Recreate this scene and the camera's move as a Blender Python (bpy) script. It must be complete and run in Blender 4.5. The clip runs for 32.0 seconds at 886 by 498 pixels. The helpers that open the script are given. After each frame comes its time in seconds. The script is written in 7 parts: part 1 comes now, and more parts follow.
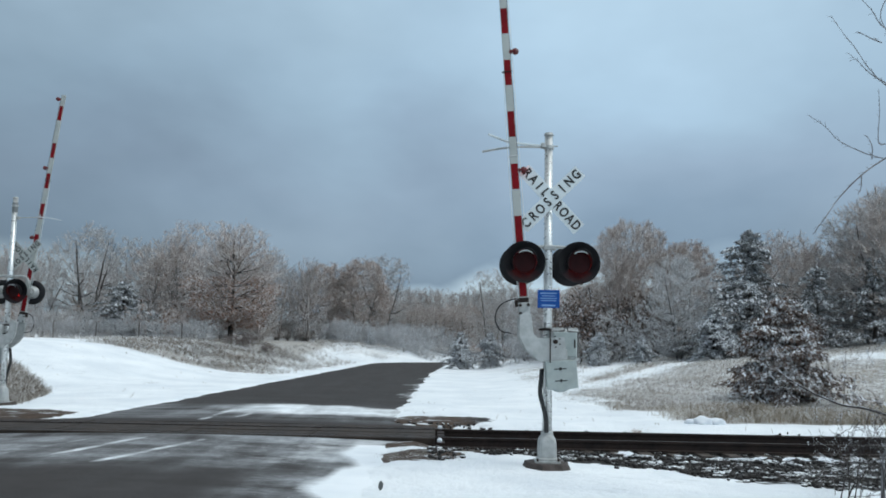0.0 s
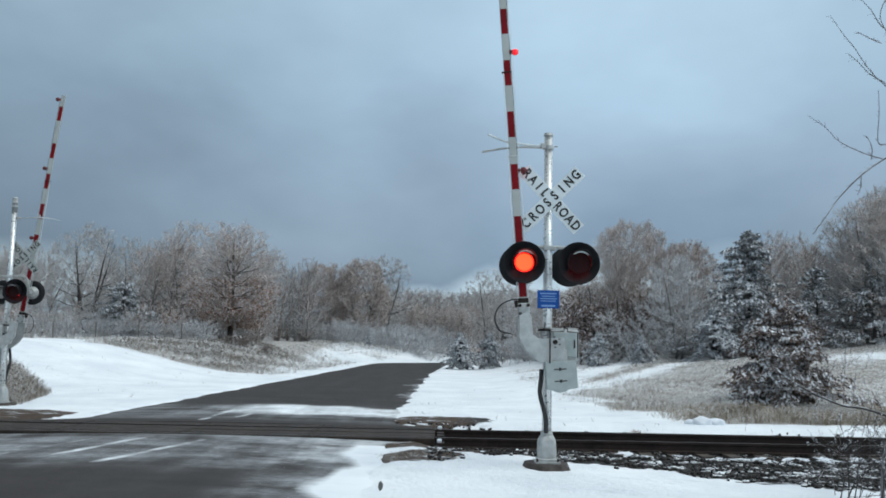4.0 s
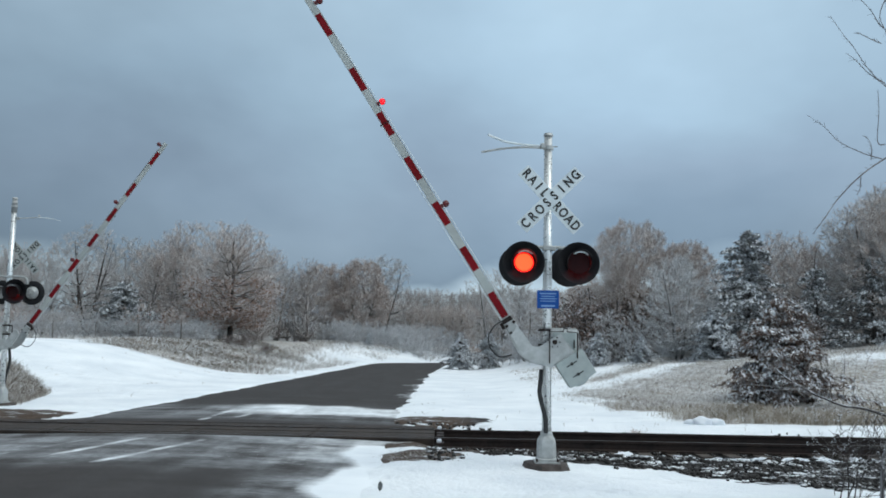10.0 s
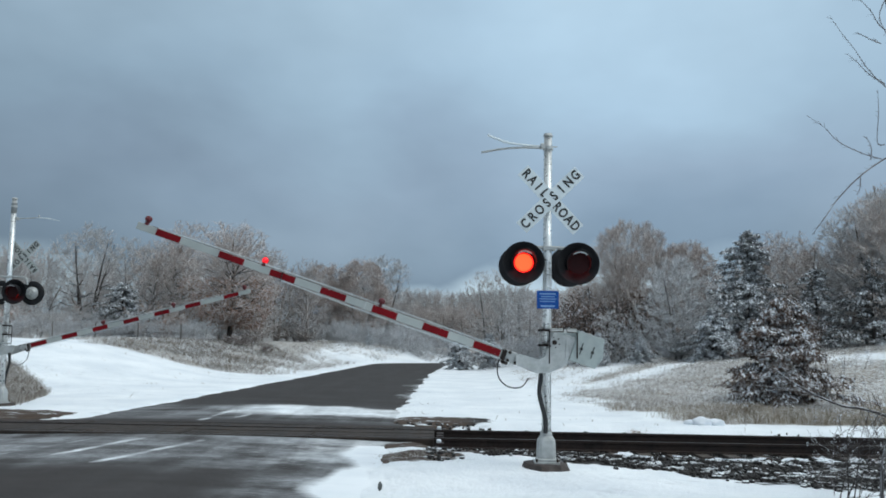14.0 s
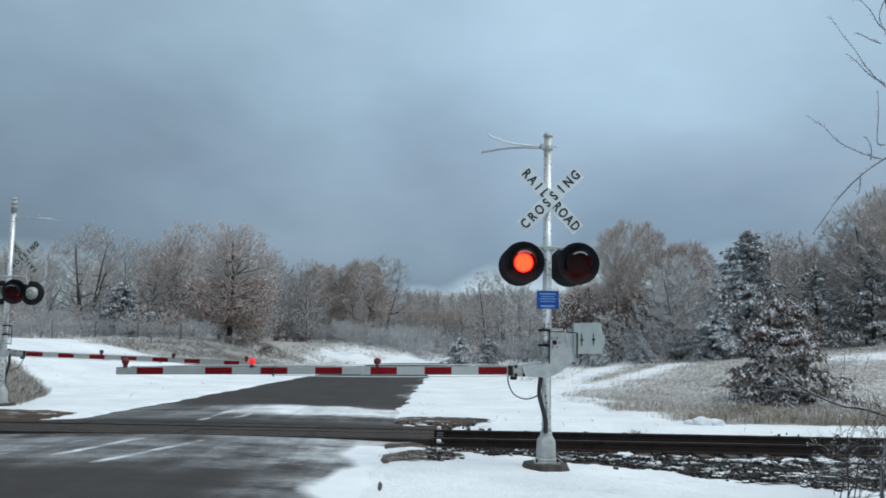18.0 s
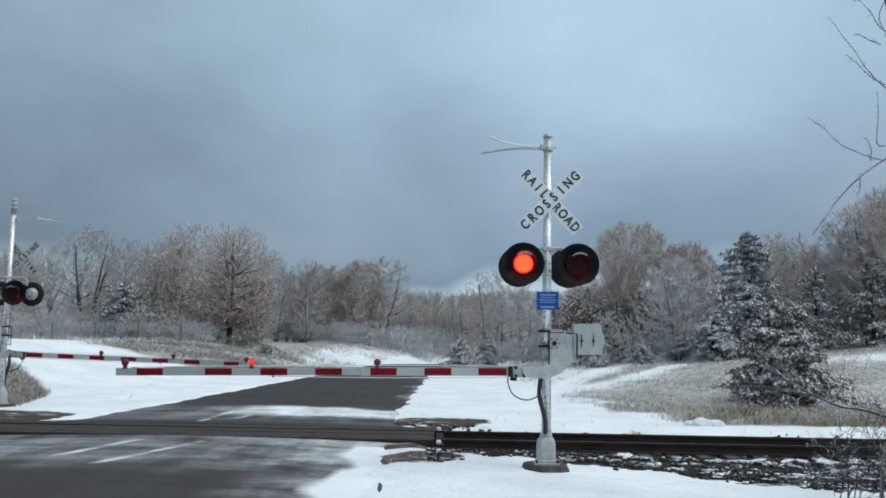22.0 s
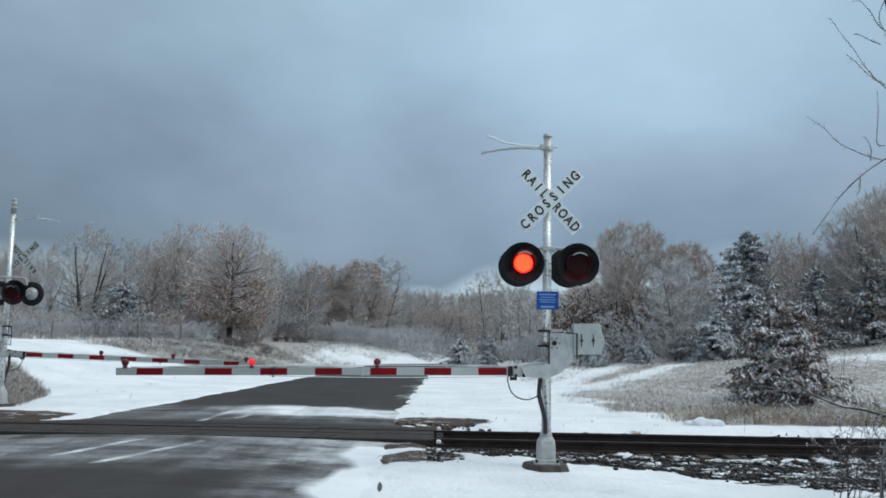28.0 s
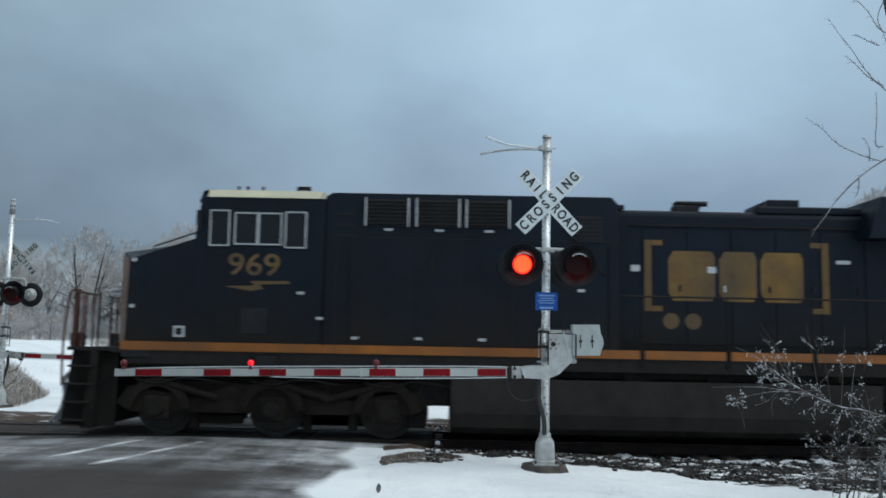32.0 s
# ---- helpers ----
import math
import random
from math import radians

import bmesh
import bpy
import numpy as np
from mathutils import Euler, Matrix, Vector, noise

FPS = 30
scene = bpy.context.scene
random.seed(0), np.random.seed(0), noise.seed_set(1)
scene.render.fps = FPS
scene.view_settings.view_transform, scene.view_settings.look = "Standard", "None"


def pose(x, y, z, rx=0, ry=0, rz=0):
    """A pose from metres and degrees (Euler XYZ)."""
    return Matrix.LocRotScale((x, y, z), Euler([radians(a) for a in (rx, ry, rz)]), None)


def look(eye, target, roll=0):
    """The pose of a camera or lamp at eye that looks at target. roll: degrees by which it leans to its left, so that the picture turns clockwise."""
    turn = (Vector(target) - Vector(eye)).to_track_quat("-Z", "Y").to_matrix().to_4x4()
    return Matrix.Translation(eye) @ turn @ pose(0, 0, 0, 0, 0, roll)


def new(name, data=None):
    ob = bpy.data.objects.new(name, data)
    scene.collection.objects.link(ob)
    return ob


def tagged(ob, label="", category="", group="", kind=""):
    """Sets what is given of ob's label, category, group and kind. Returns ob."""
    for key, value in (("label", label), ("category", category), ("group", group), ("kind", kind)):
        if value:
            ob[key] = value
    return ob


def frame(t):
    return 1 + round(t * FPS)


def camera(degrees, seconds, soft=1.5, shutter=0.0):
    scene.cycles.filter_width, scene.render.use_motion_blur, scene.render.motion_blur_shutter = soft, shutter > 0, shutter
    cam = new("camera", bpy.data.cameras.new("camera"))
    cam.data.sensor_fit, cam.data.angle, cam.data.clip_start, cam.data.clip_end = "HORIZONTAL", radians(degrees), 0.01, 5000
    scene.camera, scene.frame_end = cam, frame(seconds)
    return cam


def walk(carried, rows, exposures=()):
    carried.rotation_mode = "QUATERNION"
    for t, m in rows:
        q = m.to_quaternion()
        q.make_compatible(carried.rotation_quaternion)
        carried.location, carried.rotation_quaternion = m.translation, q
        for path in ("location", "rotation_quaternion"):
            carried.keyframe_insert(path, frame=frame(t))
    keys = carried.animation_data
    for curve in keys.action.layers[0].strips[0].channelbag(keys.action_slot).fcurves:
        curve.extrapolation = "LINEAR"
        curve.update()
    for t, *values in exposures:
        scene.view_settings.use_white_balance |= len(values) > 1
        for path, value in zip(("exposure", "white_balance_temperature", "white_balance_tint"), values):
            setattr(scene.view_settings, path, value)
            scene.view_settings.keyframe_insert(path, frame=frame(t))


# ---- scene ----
# Camera: held almost still, drifting by a few hundredths of a degree.
cam = camera(54, 32.0, soft=1.75, shutter=0.1)
EYE = (0.0, 0.0, 1.78)


def aim(pitch, yaw, roll=1.1):
    d = Vector((-math.sin(radians(yaw)) * math.cos(radians(pitch)), math.cos(radians(yaw)) * math.cos(radians(pitch)), math.sin(radians(pitch))))
    return look(EYE, Vector(EYE) + d, roll)


PATH = [(0.0, 6.055, 0.055), (1.0, 6.06, 0.045), (3.0, 6.085, 0.04), (6.0, 6.06, 0.035), (9.0, 6.075, 0.03), (11.0, 6.09, 0.01),
        (14.0, 6.1, 0.005), (19.0, 6.1, 0.0), (21.0, 6.145, -0.005), (23.5, 6.17, -0.005), (25.0, 6.12, -0.005), (28.0, 6.145, -0.01),
        (29.5, 6.17, -0.05), (31.0, 6.21, -0.085), (32.0, 6.21, -0.075)]
walk(cam, [(t, aim(p, y)) for t, p, y in PATH], [(0.0, 0.03), (8.0, 0.025), (14.0, 0.0), (20.0, -0.02), (26.0, -0.04), (32.0, -0.06)])

# ------------------------------------------------------------------ light
world = bpy.data.worlds.new("sky")
scene.world = world
world.use_nodes = True


def build_sky():
    nt = world.node_tree
    nt.nodes.clear()
    N, L = nt.nodes.new, nt.links.new
    tc = N("ShaderNodeTexCoord")
    sep = N("ShaderNodeSeparateXYZ")
    L(tc.outputs["Generated"], sep.inputs[0])
    # cloud layers: the dome direction, stretched so that the banks lie flat
    mp = N("ShaderNodeMapping")
    mp.inputs["Scale"].default_value = (2.0, 2.0, 3.6)
    mp.inputs["Rotation"].default_value = (0.0, 0.18, 0.3)
    L(tc.outputs["Generated"], mp.inputs[0])
    n1 = N("ShaderNodeTexNoise")
    n1.inputs["Scale"].default_value = 1.35
    n1.inputs["Detail"].default_value = 5.0
    n1.inputs["Roughness"].default_value = 0.48
    n1.inputs["Distortion"].default_value = 0.25
    L(mp.outputs[0], n1.inputs["Vector"])
    # height above the horizon, ruffled by the clouds
    off = N("ShaderNodeMath")
    off.operation = "MULTIPLY_ADD"
    off.inputs[1].default_value = 0.30
    off.inputs[2].default_value = -0.15
    L(n1.outputs["Fac"], off.inputs[0])
    # the cloud deck lifts a little straight down the road
    ab = N("ShaderNodeMath")
    ab.operation = "ABSOLUTE"
    L(sep.outputs["X"], ab.inputs[0])
    gap = N("ShaderNodeMapRange")
    gap.interpolation_type = "SMOOTHSTEP"
    gap.inputs[1].default_value, gap.inputs[2].default_value = 0.02, 0.13
    gap.inputs[3].default_value, gap.inputs[4].default_value = -0.038, 0.012
    L(ab.outputs[0], gap.inputs[0])
    lift = N("ShaderNodeMath")
    L(sep.outputs["Z"], lift.inputs[0])
    L(gap.outputs[0], lift.inputs[1])
    add = N("ShaderNodeMath")
    L(lift.outputs[0], add.inputs[0])
    L(off.outputs[0], add.inputs[1])
    n2 = N("ShaderNodeTexNoise")
    n2.inputs["Scale"].default_value = 1.7
    n2.inputs["Detail"].default_value = 4.0
    n2.inputs["Roughness"].default_value = 0.55
    L(mp.outputs[0], n2.inputs["Vector"])
    # the deck's thickness from west to east: thin over the road, heavy towards both sides
    shift = N("ShaderNodeMath")
    shift.operation = "MULTIPLY_ADD"
    shift.inputs[1].default_value = shift.inputs[2].default_value = 0.5
    L(sep.outputs["X"], shift.inputs[0])
    thin = N("ShaderNodeValToRGB")
    thin.color_ramp.interpolation = "B_SPLINE"
    e = thin.color_ramp.elements
    e[0].position, e[0].color = 0.0, (0.30, 0.30, 0.30, 1)
    e[1].position, e[1].color = 1.0, (1.2, 1.2, 1.2, 1)
    for pos, g in ((0.275, 0.40), (0.335, 0.53), (0.40, 0.68), (0.50, 0.80), (0.55, 0.96), (0.60, 0.90), (0.675, 0.90), (0.725, 0.76), (0.80, 0.90)):
        k = e.new(pos)
        k.color = (g, g, g, 1)
    L(shift.outputs[0], thin.inputs[0])
    mott = N("ShaderNodeMath")
    mott.operation = "MULTIPLY_ADD"
    mott.inputs[1].default_value = 0.55
    L(n2.outputs["Fac"], mott.inputs[0])
    L(thin.outputs[0], mott.inputs[2])
    ramp = N("ShaderNodeValToRGB")
    e = ramp.color_ramp.elements
    e[0].position, e[0].color = 0.0, (0.40, 0.53, 0.62, 1)
    e[1].position, e[1].color = 1.0, (0.768, 0.848, 0.873, 1)
    for pos, col in ((0.050, (0.44, 0.57, 0.66, 1)), (0.092, (0.150, 0.222, 0.305, 1)), (0.18, (0.232, 0.318, 0.412, 1)),
                     (0.27, (0.305, 0.432, 0.540, 1)), (0.40, (0.355, 0.492, 0.598, 1)), (0.60, (0.578, 0.692, 0.765, 1))):
        k = e.new(pos)
        k.color = col
    L(add.outputs[0], ramp.inputs[0])
    # the clear air between the banks
    sky = N("ShaderNodeTexSky")
    sky.sky_type = "NISHITA"
    sky.sun_disc = False
    sky.sun_elevation, sky.sun_rotation = radians(52), radians(115)
    sky.dust_density = 3.0
    b1 = N("ShaderNodeBackground")
    b1.inputs["Strength"].default_value = 0.02
    L(sky.outputs[0], b1.inputs[0])
    b2 = N("ShaderNodeBackground")
    L(mott.outputs[0], b2.inputs["Strength"])
    L(ramp.outputs[0], b2.inputs[0])
    both = N("ShaderNodeAddShader")
    L(b1.outputs[0], both.inputs[0])
    L(b2.outputs[0], both.inputs[1])
    out = N("ShaderNodeOutputWorld")
    L(both.outputs[0], out.inputs[0])


build_sky()
sun_data = bpy.data.lights.new("sun", "SUN")
sun_data.energy, sun_data.angle, sun_data.color = 0.95, radians(40), (0.95, 1.0, 0.97)
sun = new("sun", sun_data)
sun.matrix_world = look((13, 4, 18), (0, 10, 0))
scene.view_settings.exposure = 0.0


# ------------------------------------------------------------------ materials
def node_mat(name):
    m = bpy.data.materials.new(name)
    m.use_nodes = True
    nt = m.node_tree
    b = nt.nodes["Principled BSDF"]
    return m, nt, b


def mixed(nt, fac, a, b):
    n = nt.nodes.new("ShaderNodeMix")
    n.data_type = "RGBA"
    for sock, v in ((n.inputs[0], fac), (n.inputs[6], a), (n.inputs[7], b)):
        if hasattr(v, "is_linked"):
            nt.links.new(v, sock)
        elif isinstance(v, tuple):
            sock.default_value = (*v[:3], 1)
        else:
            sock.default_value = v
    return n.outputs[2]


def noise_fac(nt, scale, detail=4, lo=0.35, hi=0.65, stretch=(1, 1, 1), rough=0.6, rot=(0, 0, 0)):
    tc = nt.nodes.new("ShaderNodeTexCoord")
    mp = nt.nodes.new("ShaderNodeMapping")
    mp.inputs["Scale"].default_value = stretch
    mp.inputs["Rotation"].default_value = rot
    nt.links.new(tc.outputs["Object"], mp.inputs[0])
    n = nt.nodes.new("ShaderNodeTexNoise")
    n.inputs["Scale"].default_value, n.inputs["Detail"].default_value, n.inputs["Roughness"].default_value = scale, detail, rough
    nt.links.new(mp.outputs[0], n.inputs["Vector"])
    r = nt.nodes.new("ShaderNodeMapRange")
    r.inputs[1].default_value, r.inputs[2].default_value = lo, hi
    nt.links.new(n.outputs["Fac"], r.inputs[0])
    return r.outputs[0]


def bumped(nt, b, height, strength, dist=0.01):
    n = nt.nodes.new("ShaderNodeBump")
    n.inputs["Strength"].default_value, n.inputs["Distance"].default_value = strength, dist
    nt.links.new(height, n.inputs["Height"])
    nt.links.new(n.outputs[0], b.inputs["Normal"])


def math_node(nt, op, a, b=None, c=None, clamp=False):
    n = nt.nodes.new("ShaderNodeMath")
    n.operation, n.use_clamp = op, clamp
    for i, v in enumerate((a, b, c)):
        if v is None:
            continue
        if hasattr(v, "is_linked"):
            nt.links.new(v, n.inputs[i])
        else:
            n.inputs[i].default_value = v
    return n.outputs[0]


def up_fac(nt, lo, hi):
    g = nt.nodes.new("ShaderNodeNewGeometry")
    s = nt.nodes.new("ShaderNodeSeparateXYZ")
    nt.links.new(g.outputs["Normal"], s.inputs[0])
    r = nt.nodes.new("ShaderNodeMapRange")
    r.inputs[1].default_value, r.inputs[2].default_value = lo, hi
    nt.links.new(s.outputs["Z"], r.inputs[0])
    return r.outputs[0]


def paint(name, c1, c2, scale=6.0, rough=0.5, metal=0.0, dirt=None, dirt_amt=0.5, bump=0.15, fine=60.0, spec=0.5, grime=None):
    """Two tones at a broad scale, a fine grain, optional dirt in blotches and streaks."""
    m, nt, b = node_mat(name)
    col = mixed(nt, noise_fac(nt, scale), c1, c2)
    if dirt:
        f = noise_fac(nt, scale * 0.4, 6, 0.42, 0.75, (1, 1, 0.35))
        col = mixed(nt, math_node(nt, "MULTIPLY", f, dirt_amt), col, dirt)
    if grime:
        # road dust thrown up from the rails, thinning upwards with a ragged edge
        tc = nt.nodes.new("ShaderNodeTexCoord")
        sp = nt.nodes.new("ShaderNodeSeparateXYZ")
        nt.links.new(tc.outputs["Object"], sp.inputs[0])
        r = nt.nodes.new("ShaderNodeMapRange")
        r.inputs[1].default_value, r.inputs[2].default_value = grime[1], grime[0]
        nt.links.new(math_node(nt, "ADD", sp.outputs["Z"], math_node(nt, "MULTIPLY", noise_fac(nt, 1.1, 6, 0.3, 0.7, (1, 1, 0.5)), 0.7)), r.inputs[0])
        col = mixed(nt, r.outputs[0], col, grime[2])
    nt.links.new(col, b.inputs["Base Color"])
    b.inputs["Metallic"].default_value = metal
    b.inputs["Specular IOR Level"].default_value = spec
    rr = nt.nodes.new("ShaderNodeMapRange")
    rr.inputs[3].default_value, rr.inputs[4].default_value = max(0.05, rough - 0.12), min(1.0, rough + 0.12)
    nt.links.new(noise_fac(nt, scale * 3), rr.inputs[0])
    nt.links.new(rr.outputs[0], b.inputs["Roughness"])
    if bump:
        bumped(nt, b, noise_fac(nt, fine, 3, 0.2, 0.8), bump, 0.004)
    return m


def twig_mat(name, c1, c2, frost, lo, hi, patch=2.0):
    """Bark with frost and snow on the upper sides, in patches."""
    m, nt, b = node_mat(name)
    col = mixed(nt, noise_fac(nt, 1.3), c1, c2)
    up = up_fac(nt, lo, hi)
    f = math_node(nt, "MULTIPLY", up, math_node(nt, "ADD", noise_fac(nt, patch, 3, 0.35, 0.7), 0.25), clamp=True)
    nt.links.new(mixed(nt, f, col, frost), b.inputs["Base Color"])
    b.inputs["Roughness"].default_value = 0.85
    b.inputs["Specular IOR Level"].default_value = 0.2
    return m


def glow(name, col, strength):
    m, nt, b = node_mat(name)
    b.inputs["Base Color"].default_value = (*col, 1)
    b.inputs["Emission Color"].default_value = (*col, 1)
    b.inputs["Emission Strength"].default_value = strength
    b.inputs["Roughness"].default_value = 0.3
    return m


SNOW = (0.89, 0.918, 0.94)
M = {}


def make_materials():
    M["alu"] = paint("brushed_aluminium", (0.76, 0.78, 0.78), (0.62, 0.64, 0.64), 5, 0.34, 0.72, (0.36, 0.36, 0.35), 0.35)
    M["cast"] = paint("cast_aluminium", (0.50, 0.515, 0.51), (0.37, 0.385, 0.38), 9, 0.5, 0.30, (0.30, 0.295, 0.28), 0.5, 0.5)
    M["grey_paint"] = paint("grey_paint", (0.37, 0.42, 0.41), (0.30, 0.345, 0.34), 7, 0.6, 0.0, (0.26, 0.26, 0.25), 0.4)
    M["concrete"] = paint("concrete", (0.070, 0.054, 0.047), (0.042, 0.034, 0.031), 8, 0.9, 0, (0.12, 0.11, 0.105), 0.5, 0.6)
    M["black"] = paint("black_enamel", (0.008, 0.008, 0.010), (0.013, 0.013, 0.015), 8, 0.5, 0, (0.03, 0.03, 0.03), 0.25, spec=0.25)
    M["rubber"] = paint("black_rubber", (0.02, 0.02, 0.02), (0.035, 0.034, 0.033), 12, 0.7)
    M["white_board"] = paint("white_reflective_board", (0.66, 0.72, 0.74), (0.58, 0.64, 0.66), 4, 0.5, 0, (0.42, 0.44, 0.44), 0.3)
    M["boom_white"] = paint("boom_white", (0.41, 0.435, 0.42), (0.34, 0.365, 0.352), 3, 0.45, 0, (0.36, 0.36, 0.34), 0.4)
    M["boom_red"] = paint("boom_red", (0.20, 0.006, 0.011), (0.15, 0.005, 0.009), 3, 0.6, 0, (0.09, 0.012, 0.012), 0.4, spec=0.12)
    M["letter"] = paint("black_letters", (0.012, 0.012, 0.012), (0.03, 0.03, 0.03), 9, 0.6)
    M["sign_blue"] = paint("sign_blue", (0.004, 0.075, 0.33), (0.006, 0.065, 0.28), 9, 0.5, spec=0.3)
    M["sign_white"] = paint("sign_print", (0.20, 0.36, 0.62), (0.18, 0.32, 0.56), 9, 0.5)
    M["lens_dark"] = paint("unlit_red_lens", (0.026, 0.0018, 0.0024), (0.018, 0.0016, 0.0022), 9, 0.5, spec=0.15)
    M["lens_lit"] = glow("lit_red_lens", (1.0, 0.044, 0.010), 3.4)
    M["rim_lit"] = glow("lit_red_lens_rim", (1.0, 0.008, 0.006), 1.0)
    M["lamp_lit"] = glow("lit_arm_lamp", (1.0, 0.010, 0.020), 0.95)
    M["lamp_red"] = paint("red_lamp_plastic", (0.12, 0.006, 0.010), (0.08, 0.005, 0.008), 20, 0.35)
    M["rail"] = paint("rusty_rail", (0.018, 0.013, 0.012), (0.030, 0.020, 0.017), 5, 0.75, 0.1, (0.05, 0.03, 0.02), 0.3, 0.4, spec=0.3)
    M["rail_top"] = paint("worn_rail_head", (0.045, 0.040, 0.038), (0.028, 0.024, 0.023), 6, 0.45, 0.5)
    M["tie"] = paint("creosoted_tie", (0.045, 0.035, 0.028), (0.075, 0.06, 0.05), 6, 0.9, 0, (0.12, 0.10, 0.09), 0.5, 0.6)
    M["plank"] = paint("worn_crossing_timber", (0.036, 0.024, 0.017), (0.016, 0.0115, 0.009), 2.5, 0.9, 0, (0.075, 0.060, 0.050), 0.3, 0.7)
    M["cable"] = paint("dark_cable", (0.012, 0.012, 0.013), (0.022, 0.022, 0.023), 12, 0.6)
    M["cable_grey"] = paint("grey_cable", (0.20, 0.21, 0.21), (0.14, 0.15, 0.15), 12, 0.5)
    # vegetation
    frost = (0.62, 0.65, 0.70)
    M["bark_grey"] = twig_mat("frosted_grey_bark", (0.14, 0.131, 0.124), (0.20, 0.188, 0.178), frost, 0.0, 0.95)
    M["bark_dark"] = twig_mat("dark_bark", (0.045, 0.038, 0.034), (0.07, 0.06, 0.054), frost, 0.2, 1.0)
    M["twig_brown"] = twig_mat("brown_twigs", (0.38, 0.305, 0.265), (0.47, 0.39, 0.345), (0.72, 0.73, 0.75), -0.45, 0.85)
    M["twig_grey"] = twig_mat("grey_twigs", (0.335, 0.308, 0.290), (0.43, 0.405, 0.388), (0.64, 0.655, 0.68), -0.40, 0.90)
    M["twig_white"] = twig_mat("hoar_twigs", (0.38, 0.37, 0.365), (0.48, 0.47, 0.47), (0.80, 0.82, 0.85), -0.6, 0.6)
    M["leaf_rust"] = twig_mat("rust_leaves", (0.36, 0.205, 0.14), (0.28, 0.168, 0.122), frost, 0.1, 1.0)
    M["leaf_tan"] = twig_mat("tan_leaves", (0.43, 0.318, 0.258), (0.34, 0.252, 0.21), (0.66, 0.68, 0.71), 0.0, 0.9)
    M["twig_umber"] = twig_mat("umber_twigs", (0.20, 0.15, 0.13), (0.26, 0.205, 0.18), frost, -0.1, 0.9)
    M["leaf_umber"] = twig_mat("umber_leaves", (0.22, 0.15, 0.12), (0.17, 0.12, 0.10), frost, 0.1, 1.0)
    M["needle"] = twig_mat("cedar_needles", (0.135, 0.140, 0.140), (0.19, 0.188, 0.182), (0.62, 0.66, 0.70), -0.1, 1.0, 3.0)
    M["needle_white"] = twig_mat("snowed_needles", (0.16, 0.165, 0.165), (0.23, 0.23, 0.228), (0.78, 0.81, 0.85), -0.5, 0.6, 3.0)
    M["needle_near"] = twig_mat("rusty_cedar_needles", (0.120, 0.085, 0.068), (0.20, 0.135, 0.105), (0.80, 0.82, 0.86), 0.3, 1.1, 3.5)
    M["snow_clump"] = paint("snow_clumps", (0.80, 0.83, 0.87), (0.70, 0.74, 0.79), 4, 0.8, 0, None, 0, 0.5, 30)
    M["twig_far"] = twig_mat("far_wood_twigs", (0.30, 0.258, 0.235), (0.39, 0.345, 0.32), (0.64, 0.65, 0.67), -0.3, 1.0, 0.4)
    # bluish grey with frost; the paleness of hazy air is mixed into the colour
    M["twig_haze"] = twig_mat("fine_grey_brush", (0.36, 0.362, 0.370), (0.46, 0.462, 0.470), (0.68, 0.705, 0.74), -0.4, 0.9, 1.2)
    M["straw"] = twig_mat("dry_grass", (0.33, 0.27, 0.195), (0.25, 0.203, 0.148), (0.62, 0.62, 0.62), -0.2, 1.0, 0.7)
    M["straw_dark"] = twig_mat("dull_brown_grass", (0.21, 0.175, 0.14), (0.15, 0.125, 0.10), (0.50, 0.50, 0.50), 0.1, 1.1, 0.9)
    M["straw_frost"] = twig_mat("frosted_dry_grass", (0.34, 0.29, 0.238), (0.255, 0.215, 0.178), (0.70, 0.72, 0.74), -0.4, 0.8, 0.6)
    M["grass_white"] = twig_mat("snow_laden_grass", (0.36, 0.33, 0.30), (0.46, 0.44, 0.42), (0.84, 0.86, 0.88), -0.6, 0.5, 1.6)
    m, nt, b = node_mat("ballast_stone")
    rock = mixed(nt, noise_fac(nt, 7), (0.018, 0.016, 0.015), (0.040, 0.035, 0.033))
    lie = math_node(nt, "MULTIPLY", up_fac(nt, 0.2, 0.6), noise_fac(nt, 3.4, 8, 0.52, 0.58, (0.55, 1.0, 1.0), 0.72))
    nt.links.new(mixed(nt, lie, rock, SNOW), b.inputs["Base Color"])
    b.inputs["Roughness"].default_value = 0.9
    M["stone"] = m
    M["bark_thin"] = twig_mat("thin_grey_bark", (0.15, 0.150, 0.160), (0.21, 0.21, 0.22), (0.42, 0.45, 0.49), 0.4, 1.1)
    M["cane_dark"] = twig_mat("dark_stems", (0.04, 0.035, 0.034), (0.06, 0.052, 0.05), (0.5, 0.53, 0.57), 0.5, 1.2, 6.0)
    M["cane"] = twig_mat("dark_cane", (0.075, 0.060, 0.052), (0.11, 0.092, 0.082), (0.62, 0.65, 0.69), 0.2, 0.9, 6.0)


make_materials()


# ------------------------------------------------------------------ mesh helpers
def link_part(name, me, material, parent, label=""):
    ob = new(name, me)
    if material:
        me.materials.append(material)
    ob.parent = parent
    if label:
        ob["label"] = label
    return ob


def part(name, bm, material, parent, label="", smooth=False):
    me = bpy.data.meshes.new(name)
    bmesh.ops.recalc_face_normals(bm, faces=bm.faces)
    bm.to_mesh(me)
    bm.free()
    if smooth:
        me.polygons.foreach_set("use_smooth", [True] * len(me.polygons))
    return link_part(name, me, material, parent, label)


def thing(name, label, category, at=(0, 0, 0), group="", kind=""):
    ob = new(name)
    ob.empty_display_size = 0.2
    ob.location = at
    return tagged(ob, label, category, group, kind)


